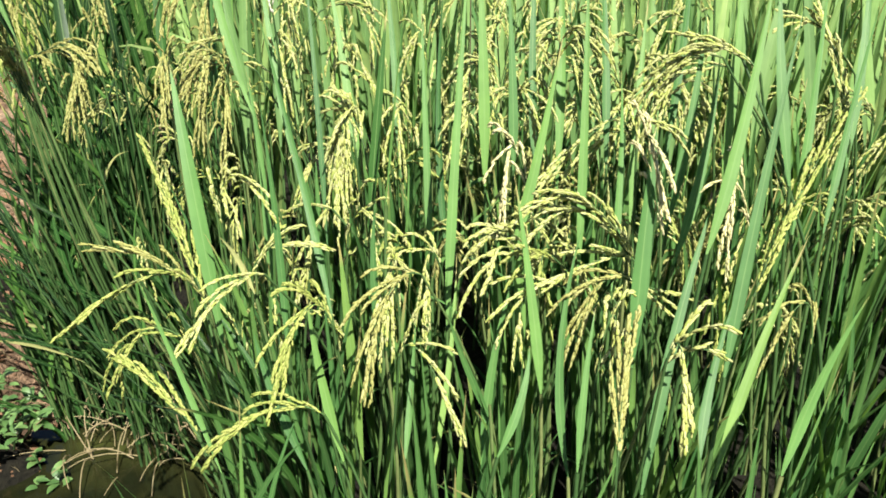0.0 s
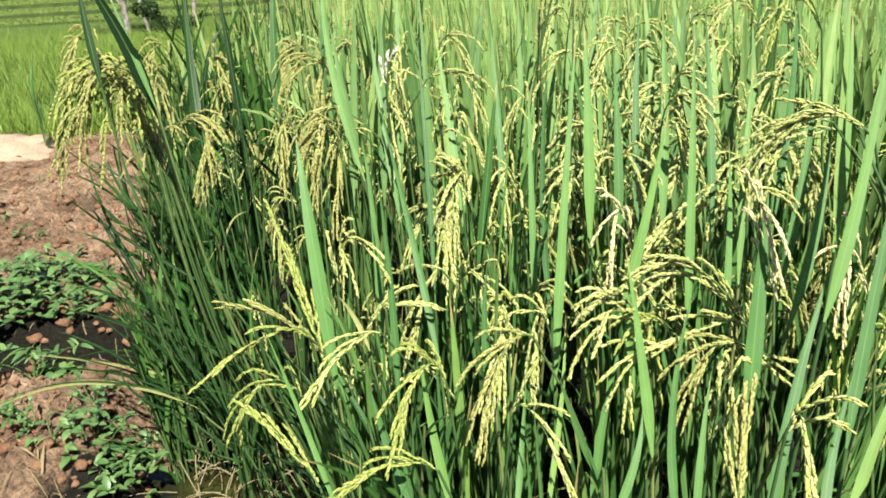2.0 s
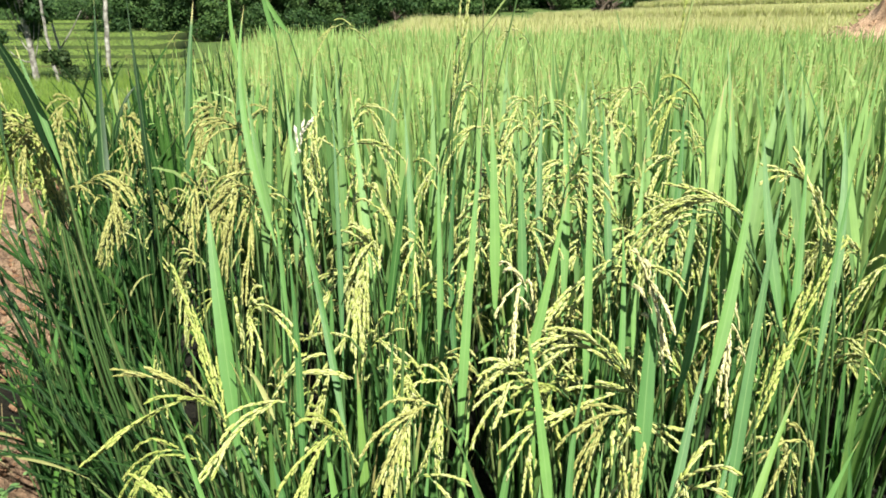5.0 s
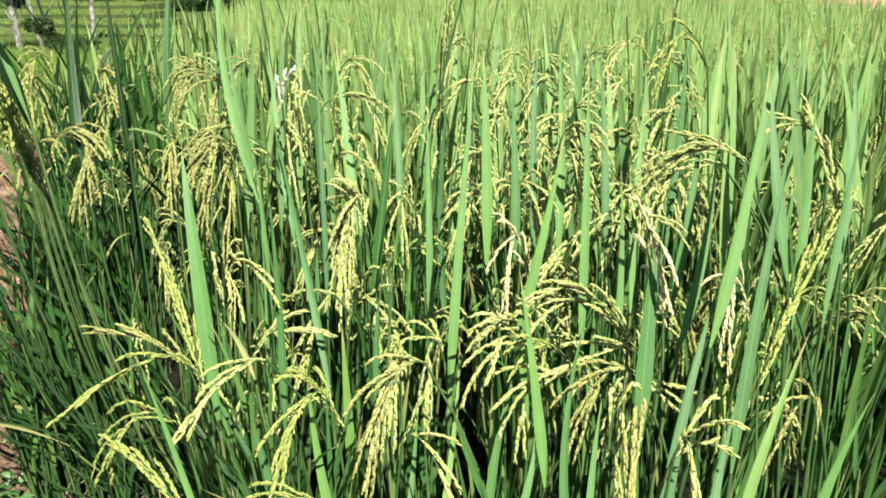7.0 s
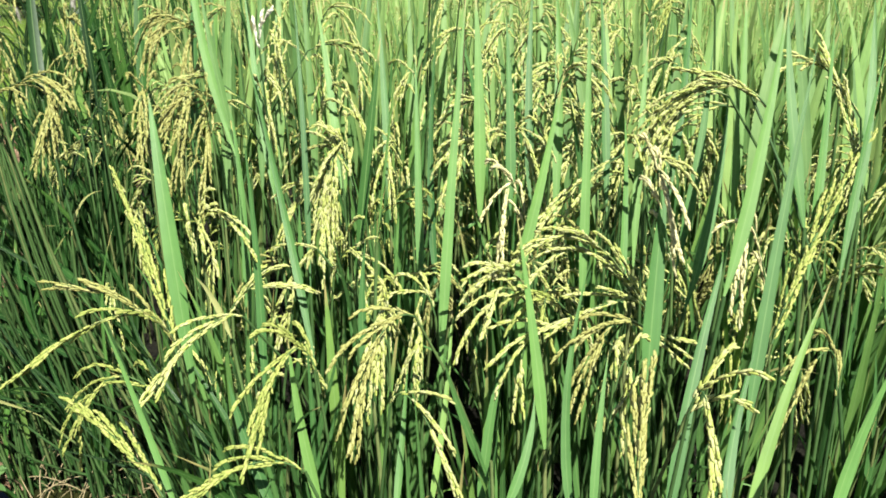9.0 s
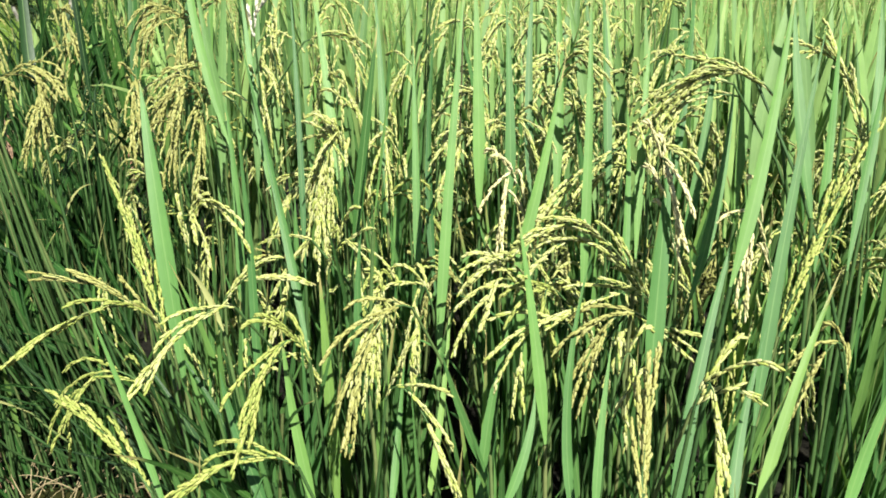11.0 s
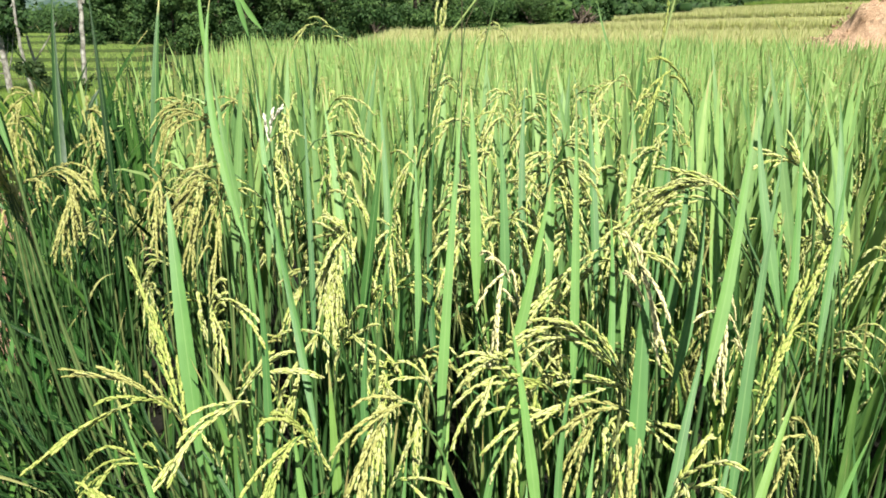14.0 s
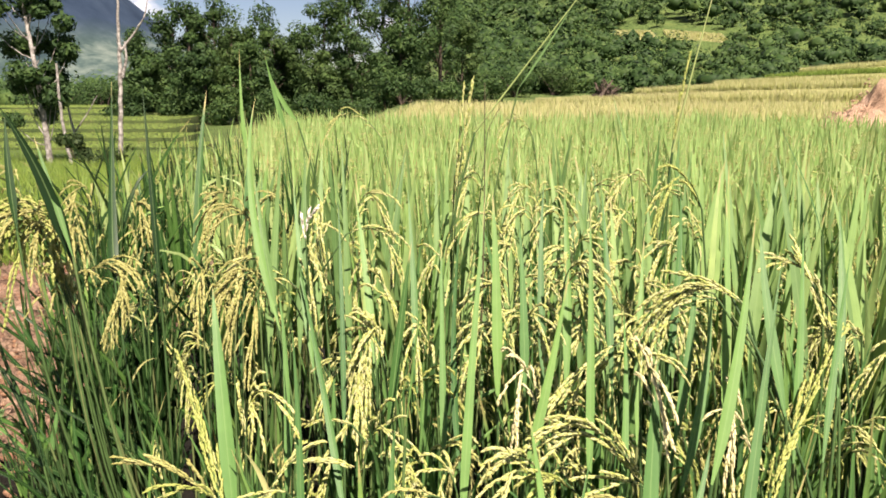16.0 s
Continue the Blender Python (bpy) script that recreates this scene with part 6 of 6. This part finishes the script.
blade((0.159, 1.615, 0.705), (0.150, 1.693, 0.866), (0.124, 1.773, 1.033), 0.0210, -0.36)
blade((0.213, 1.666, 0.706), (0.209, 1.736, 0.847), (0.197, 1.809, 0.993), 0.0293, -0.41)
blade((0.253, 1.698, 0.632), (0.254, 1.803, 0.863), (0.252, 1.910, 1.101), 0.0259, -0.20)
blade((0.293, 1.759, 0.694), (0.305, 1.829, 0.833), (0.332, 1.900, 0.977), 0.0359, -0.34)
blade((0.368, 1.766, 0.651), (0.355, 1.854, 0.840), (0.317, 1.945, 1.036), 0.0333, 0.47)
blade((0.391, 1.724, 0.649), (0.382, 1.810, 0.833), (0.354, 1.899, 1.022), 0.0258, 0.43)
blade((0.449, 1.717, 0.656), (0.442, 1.795, 0.819), (0.418, 1.876, 0.988), 0.0258, -0.27)
blade((0.506, 1.753, 0.643), (0.504, 1.831, 0.803), (0.493, 1.910, 0.968), 0.0341, -0.22)
blade((0.536, 1.702, 0.710), (0.551, 1.792, 0.902), (0.580, 1.884, 1.102), 0.0309, 0.11)
blade((0.556, 1.601, 0.661), (0.591, 1.688, 0.847), (0.668, 1.777, 1.039), 0.0337, 0.42)
blade((0.618, 1.638, 0.702), (0.639, 1.732, 0.906), (0.682, 1.829, 1.118), 0.0232, 0.43)
blade((0.673, 1.621, 0.669), (0.674, 1.720, 0.885), (0.669, 1.821, 1.109), 0.0224, 0.29)
blade((0.713, 1.632, 0.685), (0.749, 1.704, 0.833), (0.824, 1.779, 0.987), 0.0275, -0.34)
blade((0.725, 1.619, 0.730), (0.767, 1.701, 0.904), (0.857, 1.786, 1.085), 0.0238, 0.39)
blade((0.873, 1.758, 0.632), (0.898, 1.848, 0.824), (0.948, 1.940, 1.023), 0.0352, 0.22)
blade((0.877, 1.682, 0.657), (0.881, 1.766, 0.835), (0.881, 1.853, 1.018), 0.0332, -0.02)
blade((0.875, 1.640, 0.713), (0.886, 1.710, 0.854), (0.901, 1.782, 1.000), 0.0256, 0.18)
blade((0.969, 1.667, 0.692), (1.004, 1.755, 0.879), (1.075, 1.844, 1.072), 0.0208, 0.46)
blade((1.036, 1.750, 0.684), (1.053, 1.824, 0.837), (1.080, 1.900, 0.994), 0.0249, 0.05)
blade((0.010, 1.440, 0.641), (0.028, 1.533, 0.843), (0.073, 1.629, 1.052), 0.0299, 0.44)
blade((0.046, 1.392, 0.649), (0.049, 1.468, 0.806), (0.056, 1.547, 0.969), 0.0189, 0.12)
blade((0.109, 1.464, 0.665), (0.111, 1.541, 0.823), (0.114, 1.620, 0.987), 0.0265, -0.24)
blade((0.149, 1.454, 0.641), (0.152, 1.544, 0.834), (0.157, 1.637, 1.034), 0.0264, -0.16)
blade((0.190, 1.446, 0.626), (0.186, 1.523, 0.787), (0.175, 1.603, 0.954), 0.0261, 0.03)
blade((0.231, 1.427, 0.673), (0.224, 1.517, 0.866), (0.203, 1.610, 1.067), 0.0242, 0.05)
blade((0.236, 1.308, 0.721), (0.245, 1.387, 0.887), (0.264, 1.470, 1.060), 0.0244, -0.38)
blade((0.282, 1.281, 0.691), (0.269, 1.359, 0.854), (0.232, 1.441, 1.024), 0.0259, 0.12)
blade((0.310, 1.306, 0.737), (0.311, 1.370, 0.864), (0.309, 1.437, 0.996), 0.0204, 0.39)
blade((0.370, 1.354, 0.665), (0.378, 1.440, 0.850), (0.390, 1.530, 1.044), 0.0244, -0.47)
blade((0.426, 1.438, 0.622), (0.429, 1.520, 0.795), (0.429, 1.605, 0.974), 0.0284, 0.20)
blade((0.470, 1.463, 0.674), (0.493, 1.554, 0.870), (0.540, 1.648, 1.074), 0.0303, -0.22)
blade((0.520, 1.448, 0.662), (0.522, 1.526, 0.823), (0.520, 1.607, 0.992), 0.0215, 0.01)
blade((0.543, 1.466, 0.667), (0.564, 1.551, 0.848), (0.607, 1.639, 1.037), 0.0201, 0.26)
blade((0.523, 1.293, 0.675), (0.536, 1.382, 0.866), (0.561, 1.474, 1.065), 0.0242, 0.39)
blade((0.604, 1.382, 0.705), (0.634, 1.460, 0.868), (0.699, 1.540, 1.037), 0.0294, -0.33)
blade((0.681, 1.461, 0.624), (0.688, 1.559, 0.838), (0.692, 1.660, 1.060), 0.0271, 0.41)
blade((0.694, 1.413, 0.641), (0.717, 1.506, 0.844), (0.760, 1.603, 1.055), 0.0182, 0.27)
blade((0.700, 1.354, 0.708), (0.697, 1.440, 0.889), (0.681, 1.528, 1.078), 0.0242, -0.14)
blade((0.833, 1.474, 0.671), (0.869, 1.561, 0.855), (0.946, 1.650, 1.047), 0.0308, 0.18)
blade((0.846, 1.429, 0.694), (0.848, 1.495, 0.823), (0.841, 1.562, 0.958), 0.0192, -0.30)
blade((0.840, 1.388, 0.677), (0.836, 1.466, 0.840), (0.812, 1.547, 1.009), 0.0219, 0.24)
blade((-0.468, 1.422, 0.695), (-0.473, 1.517, 0.902), (-0.477, 1.616, 1.117), 0.0216, -0.31)
blade((-0.486, 1.599, 0.693), (-0.485, 1.685, 0.873), (-0.475, 1.772, 1.061), 0.0282, -0.31)
blade((-0.402, 1.376, 0.683), (-0.401, 1.469, 0.884), (-0.394, 1.566, 1.094), 0.0226, 0.44)
blade((-0.414, 1.616, 0.728), (-0.401, 1.696, 0.896), (-0.366, 1.779, 1.070), 0.0219, -0.36)
blade((-0.361, 1.518, 0.701), (-0.364, 1.602, 0.880), (-0.367, 1.690, 1.067), 0.0251, 0.23)
blade((-0.329, 1.565, 0.732), (-0.332, 1.646, 0.900), (-0.333, 1.728, 1.074), 0.0269, -0.02)
blade((-0.278, 1.563, 0.679), (-0.292, 1.657, 0.881), (-0.324, 1.753, 1.091), 0.0253, -0.48)
blade((-0.231, 1.387, 0.701), (-0.241, 1.479, 0.898), (-0.263, 1.574, 1.104), 0.0171, -0.21)
blade((-0.202, 1.443, 0.741), (-0.212, 1.514, 0.883), (-0.236, 1.587, 1.031), 0.0213, 0.46)
blade((-0.163, 1.552, 0.717), (-0.153, 1.634, 0.890), (-0.129, 1.718, 1.069), 0.0229, -0.13)
blade((-0.119, 1.433, 0.758), (-0.112, 1.505, 0.904), (-0.095, 1.579, 1.056), 0.0257, -0.36)
blade((-0.098, 1.618, 0.653), (-0.110, 1.720, 0.877), (-0.136, 1.825, 1.110), 0.0280, -0.42)
blade((-0.050, 1.530, 0.655), (-0.052, 1.615, 0.838), (-0.056, 1.704, 1.027), 0.0221, 0.37)
blade((-0.035, 1.586, 0.679), (-0.033, 1.676, 0.873), (-0.028, 1.769, 1.074), 0.0283, 0.39)
seed_stalk((0.037, 1.213, 0.797), (0.045, 1.278, 0.995), (0.045, 1.353, 1.223), 0.0016)
seed_stalk((0.050, 1.324, 1.132), (0.057, 1.331, 1.153), (0.075, 1.339, 1.179), 0.0010)
seed_stalk((0.437, 1.457, 1.082), (0.473, 1.491, 1.230), (0.528, 1.535, 1.423), 0.0026, True)
seed_stalk((0.033, 1.563, 1.117), (0.141, 1.594, 1.253), (0.264, 1.631, 1.410), 0.0026, True)
ear((-0.007, 1.434, 1.004), (0.008, 1.450, 1.119), (0.027, 1.465, 1.231), "ripe", branches=12, spread=0.22, droop=0.05, blen=0.06)
ear((0.437, 1.460, 1.094), (0.453, 1.485, 1.204), (0.474, 1.502, 1.281), "green", branches=8, spread=0.1, droop=0.0, blen=0.05)


# ---- the bank: weeds, clods, straw ----
def weed_leaf(L, W, mat):
    """A small oval leaf, gently cupped, from the origin along +x."""
    s = np.linspace(0, 1, 7)
    prof = np.sin(np.pi * np.clip(s * 0.92 + 0.06, 0, 1)) ** 0.8
    V = []
    for k, p in zip(s, prof):
        z = 0.10 * L * math.sin(k * 2.6) - 0.12 * L * k * k
        V += [(k * L, -p * W / 2, z + p * 0.06 * L), (k * L, 0, z), (k * L, p * W / 2, z + p * 0.06 * L)]
    F = [(3 * i + j, 3 * i + 3 + j, 3 * i + 4 + j, 3 * i + 1 + j) for i in range(6) for j in range(2)]
    uv = [(j / 2, k) for k in s for j in range(3)]
    return mesh_of("leaf", V, F, mat, uv)


def weed_plant_material():
    m, N, L, b = nodes_of("weed_leaf_plain")
    info = N.new("ShaderNodeObjectInfo")
    rp = ramp(N, [(0.0, (0.040, 0.087, 0.027)), (0.6, (0.068, 0.127, 0.041)), (1.0, (0.103, 0.167, 0.058))])
    L.new(info.outputs["Random"], rp.inputs["Fac"])
    geo = N.new("ShaderNodeNewGeometry")
    n = noise_tex(N, L, 90, 3, geo.outputs["Position"])
    nr = ramp(N, [(0.3, (0.75, 0.8, 0.7)), (0.7, (1.1, 1.1, 1.0))])
    L.new(n.outputs["Fac"], nr.inputs["Fac"])
    L.new(mix_rgb(N, L, 1.0, rp.outputs["Color"], nr.outputs["Color"], "MULTIPLY"), b.inputs["Base Color"])
    b.inputs["Roughness"].default_value = 0.5
    bump(N, L, b, n.outputs["Fac"], 0.3, 0.001)
    return m


weed_leaf_mat = weed_plant_material()

WEED_LEAVES = [weed_leaf(0.035 + 0.006 * i, 0.022 + 0.004 * (i % 3), weed_leaf_mat) for i in range(5)]
NARROW_LEAVES = [weed_leaf(0.075 + 0.015 * i, 0.016 + 0.003 * i, weed_leaf_mat) for i in range(3)]


def weed(x, y, r, n, size=1.0, narrow=False, label="low leafy green weed on the red earth bank"):
    z = float(land_height(x, y))
    t = thing("weed", (x, y, z), label, "weed", "weeds on the bank")
    n = int(n * 0.8)
    k = max(3, n // 5)
    ends = []
    for i in range(k):
        a, l = rnd.uniform(0, 6.28), r * rnd.uniform(0.25, 1.0)
        ends.append((l * math.cos(a), l * math.sin(a), rnd.uniform(0.03, 0.10) * size))
        v, q, uv = tubes([(0, 0, -0.01)], [(ends[-1][0] * 0.4, ends[-1][1] * 0.4, ends[-1][2] * 1.1)], [ends[-1]], [0.0022], [0.001], 4, 5)
        child("stem", mesh_of("stem", v, q, stem_mat, uv), t)
    for i in range(n):
        e = ends[i % k]
        f = rnd.uniform(0.45, 1.0)
        at = (e[0] * f, e[1] * f, e[2] * (0.4 + 0.6 * f))
        ob = child("leaf", rnd.choice(NARROW_LEAVES if narrow else WEED_LEAVES), t, at, turn=rnd.uniform(0, 6.28), scale=size * rnd.uniform(0.5, 0.95))
        ob.rotation_euler = (rnd.uniform(-0.4, 0.4), rnd.uniform(-0.7, 0.25), rnd.uniform(0, 6.28))


weed(-1.05, 1.36, 0.12, 44, 0.8)
weed(-1.17, 1.44, 0.14, 70, 0.62)
weed(-1.28, 1.36, 0.12, 50, 0.6)
weed(-1.10, 1.58, 0.08, 30, 0.6)
weed(-1.02, 1.24, 0.09, 24, 0.9)
weed(-1.40, 1.54, 0.14, 40, 0.9, True, "pale green narrow-leaved weed on the red earth bank")
weed(-1.44, 1.44, 0.12, 40, 0.6)
weed(-1.20, 1.30, 0.12, 44, 0.55)
weed(-1.34, 1.62, 0.08, 24, 0.55)
weed(-1.62, 1.60, 0.10, 16, 1.0)


def weed_patch(x, y, r, n, size=1.0, label="lush patch of broad-leaved weed on the earth bank"):
    t = thing("weed", (x, y, float(land_height(x, y))), label, "weed", "weeds on the bank")
    for i in range(n):
        a, d = i * 2.4, r * math.sqrt((i + 0.5) / n)
        e = (d * math.cos(a), d * math.sin(a), rnd.uniform(0.04, 0.12) * size * (1.2 - 0.5 * d / r))
        v, q, uv = tubes([(e[0] * 0.3, e[1] * 0.3, -0.02)], [(e[0] * 0.8, e[1] * 0.8, e[2] * 0.6)], [e], [0.002], [0.001], 3, 5)
        stem = child("stem", mesh_of("stem", v, q, stem_mat, uv), t)
        for k in range(6):
            ob = child("leaf", rnd.choice(WEED_LEAVES), stem, (e[0], e[1], e[2] - 0.006 * k), scale=size * rnd.uniform(0.6, 1.0))
            ob.rotation_euler = (rnd.uniform(-0.3, 0.3), rnd.uniform(-0.6, 0.15), k * 1.2 + rnd.uniform(-0.4, 0.4))


for x, y, r, n, size in [(-1.92, 2.18, 0.15, 16, 1.1), (-1.74, 2.10, 0.15, 17, 1.1), (-1.56, 2.02, 0.12, 13, 1.0), (-1.78, 1.94, 0.14, 15, 1.1), (-1.58, 1.86, 0.12, 13, 1.0),
                         (-1.84, 2.32, 0.12, 12, 0.9), (-1.66, 2.24, 0.10, 10, 0.9), (-2.05, 2.02, 0.13, 13, 1.1), (-1.00, 1.25, 0.08, 10, 0.8), (-1.09, 1.31, 0.08, 10, 0.75), (-0.92, 1.22, 0.06, 6, 0.8)]:
    weed_patch(x, y, r, n, size)
for _ in range(22):
    y = rnd.uniform(1.3, 3.6)
    weed(float(field_left(y)) - rnd.uniform(0.12, 1.3), y, rnd.uniform(0.04, 0.09), rnd.randint(7, 14), rnd.uniform(0.5, 0.9), rnd.random() < 0.3, "small green weed seedling on bare earth")


# broken clods strewn over the bank
def lump(fine=1, rough=0.75):
    bm = bmesh.new()
    bmesh.ops.create_icosphere(bm, subdivisions=fine, radius=1)
    for v in bm.verts:
        v.co *= 1 + rough * noise.noise(v.co * 1.9 + Vector((rnd.random() * 9, 0, 0)))
    V = np.array([v.co[:] for v in bm.verts])
    F = np.array([[v.index for v in f.verts] for f in bm.faces])
    bm.free()
    return V, F


LUMPS = [lump() for _ in range(6)]
cl = []
for i in range(5000):
    y = 1.2 + 3.2 * rnd.random() ** 1.3
    x = float(field_left(y)) - 0.05 - 2.0 * rnd.random() ** 1.2
    s = 0.003 + 0.020 * rnd.random() ** 3
    V, F = LUMPS[i % 6]
    a = rnd.uniform(0, 6.28)
    R = np.array([[math.cos(a), -math.sin(a), 0], [math.sin(a), math.cos(a), 0], [0, 0, 0.7]])
    cl.append((V @ R.T * s + np.array([x, y, float(land_height(x, y)) + s * 0.2]), F))
v, f = stack(cl)
cl2 = []
for i in range(1600):
    k, j = int(82 * rnd.random() ** 0.6) + 4, rnd.randrange(240)
    s = 0.006 + 0.016 * rnd.random() ** 3
    V, F = LUMPS[i % 6]
    cl2.append((V * s + np.array([6.15 + X[k, j], 9.6 + Y[k, j], 0.02 + Z[k, j] + 0.2 * s]), F))
mv, mf = stack(cl2)
tagged(new("mound_clods", mesh_of("mound_clods", mv, mf, mound_mat, smooth=False)), "loose clods of red earth on the heap", "clods", kind="stuff")
tagged(new("earth_clods", mesh_of("earth_clods", v, f, clod_mat, smooth=False)), "crumbled clods of red earth strewn over the bank", "clods", kind="stuff")

# scraps of dead leaf and straw on the bare earth
n = 1300
sy = 1.15 + 2.6 * rng.random(n) ** 1.8
sx = field_left(sy) - 0.06 - 1.7 * rng.random(n)
a, l = rng.uniform(0, 6.283, n), rng.uniform(0.01, 0.055, n)
P0 = np.stack([sx, sy, land_height(sx, sy) + 0.004], -1)
ex, ey = sx + np.cos(a) * l, sy + np.sin(a) * l
P2 = np.stack([ex, ey, land_height(ex, ey) + rng.uniform(0.002, 0.02, n)], -1)
P1 = (P0 + P2) / 2 + np.array([0, 0, 0.012])
v, q, uv = ribbons(P0, P1, P2, rng.uniform(0.002, 0.007, n), rng.uniform(0, 6.28, n), 3, folded=False)
tagged(new("leaf_litter", mesh_of("leaf_litter", v, q, straw_mat, uv)), "scraps of dead leaf and straw on bare earth", "litter", kind="stuff")

# a pale heap of dry earth further along the bank
V, F = lump(4, 0.3)
slab = new("dried_mud", mesh_of("dried_mud", V * np.array([0.5, 0.34, 0.12]), F, earth_material("dried_mud", [(0.3, (0.282, 0.211, 0.154)), (0.7, (0.384, 0.301, 0.23))], 6, 0.95, 0.01)))
slab.location = (-3.45, 4.15, float(land_height(-3.45, 4.15)) - 0.045)
tagged(slab, "pale heap of dry sandy earth on the bank", "earth heap")

# dead straw caught at the foot of the rice and over the ditch
n = 85
sx, sy = rng.normal(-0.72, 0.10, n), rng.normal(1.36, 0.07, n)
sz = np.maximum(land_height(sx, sy), -0.03)
a, l = rng.uniform(0, 6.283, n), rng.uniform(0.05, 0.17, n)
P0 = np.stack([sx, sy, sz + 0.005], -1)
up = rng.uniform(0.3, 1.5, n) * l
P2 = P0 + np.stack([np.cos(a) * l, np.sin(a) * l, up * rng.uniform(0.0, 1.0, n)], -1)
P1 = (P0 + P2) / 2 + np.stack([rng.normal(0, 0.012, n), rng.normal(0, 0.012, n), 0.5 * up], -1)
v, q, uv = tubes(P0, P1, P2, [0.0016] * n, [0.001] * n, 5, 4)
tagged(new("dead_straw", mesh_of("dead_straw", v, q, straw_mat, uv)), "tangle of dead straw at the foot of the rice", "straw", kind="stuff")


# small tufts of rice standing on the bank edge further along
for x, y in [(-3.05, 4.15), (-2.75, 4.5), (-3.3, 4.75)]:
    t = rice_plant(x, y, 0.7, 14, 0, 6, 0.3, 0.3, "small tuft of green rice on the bank")
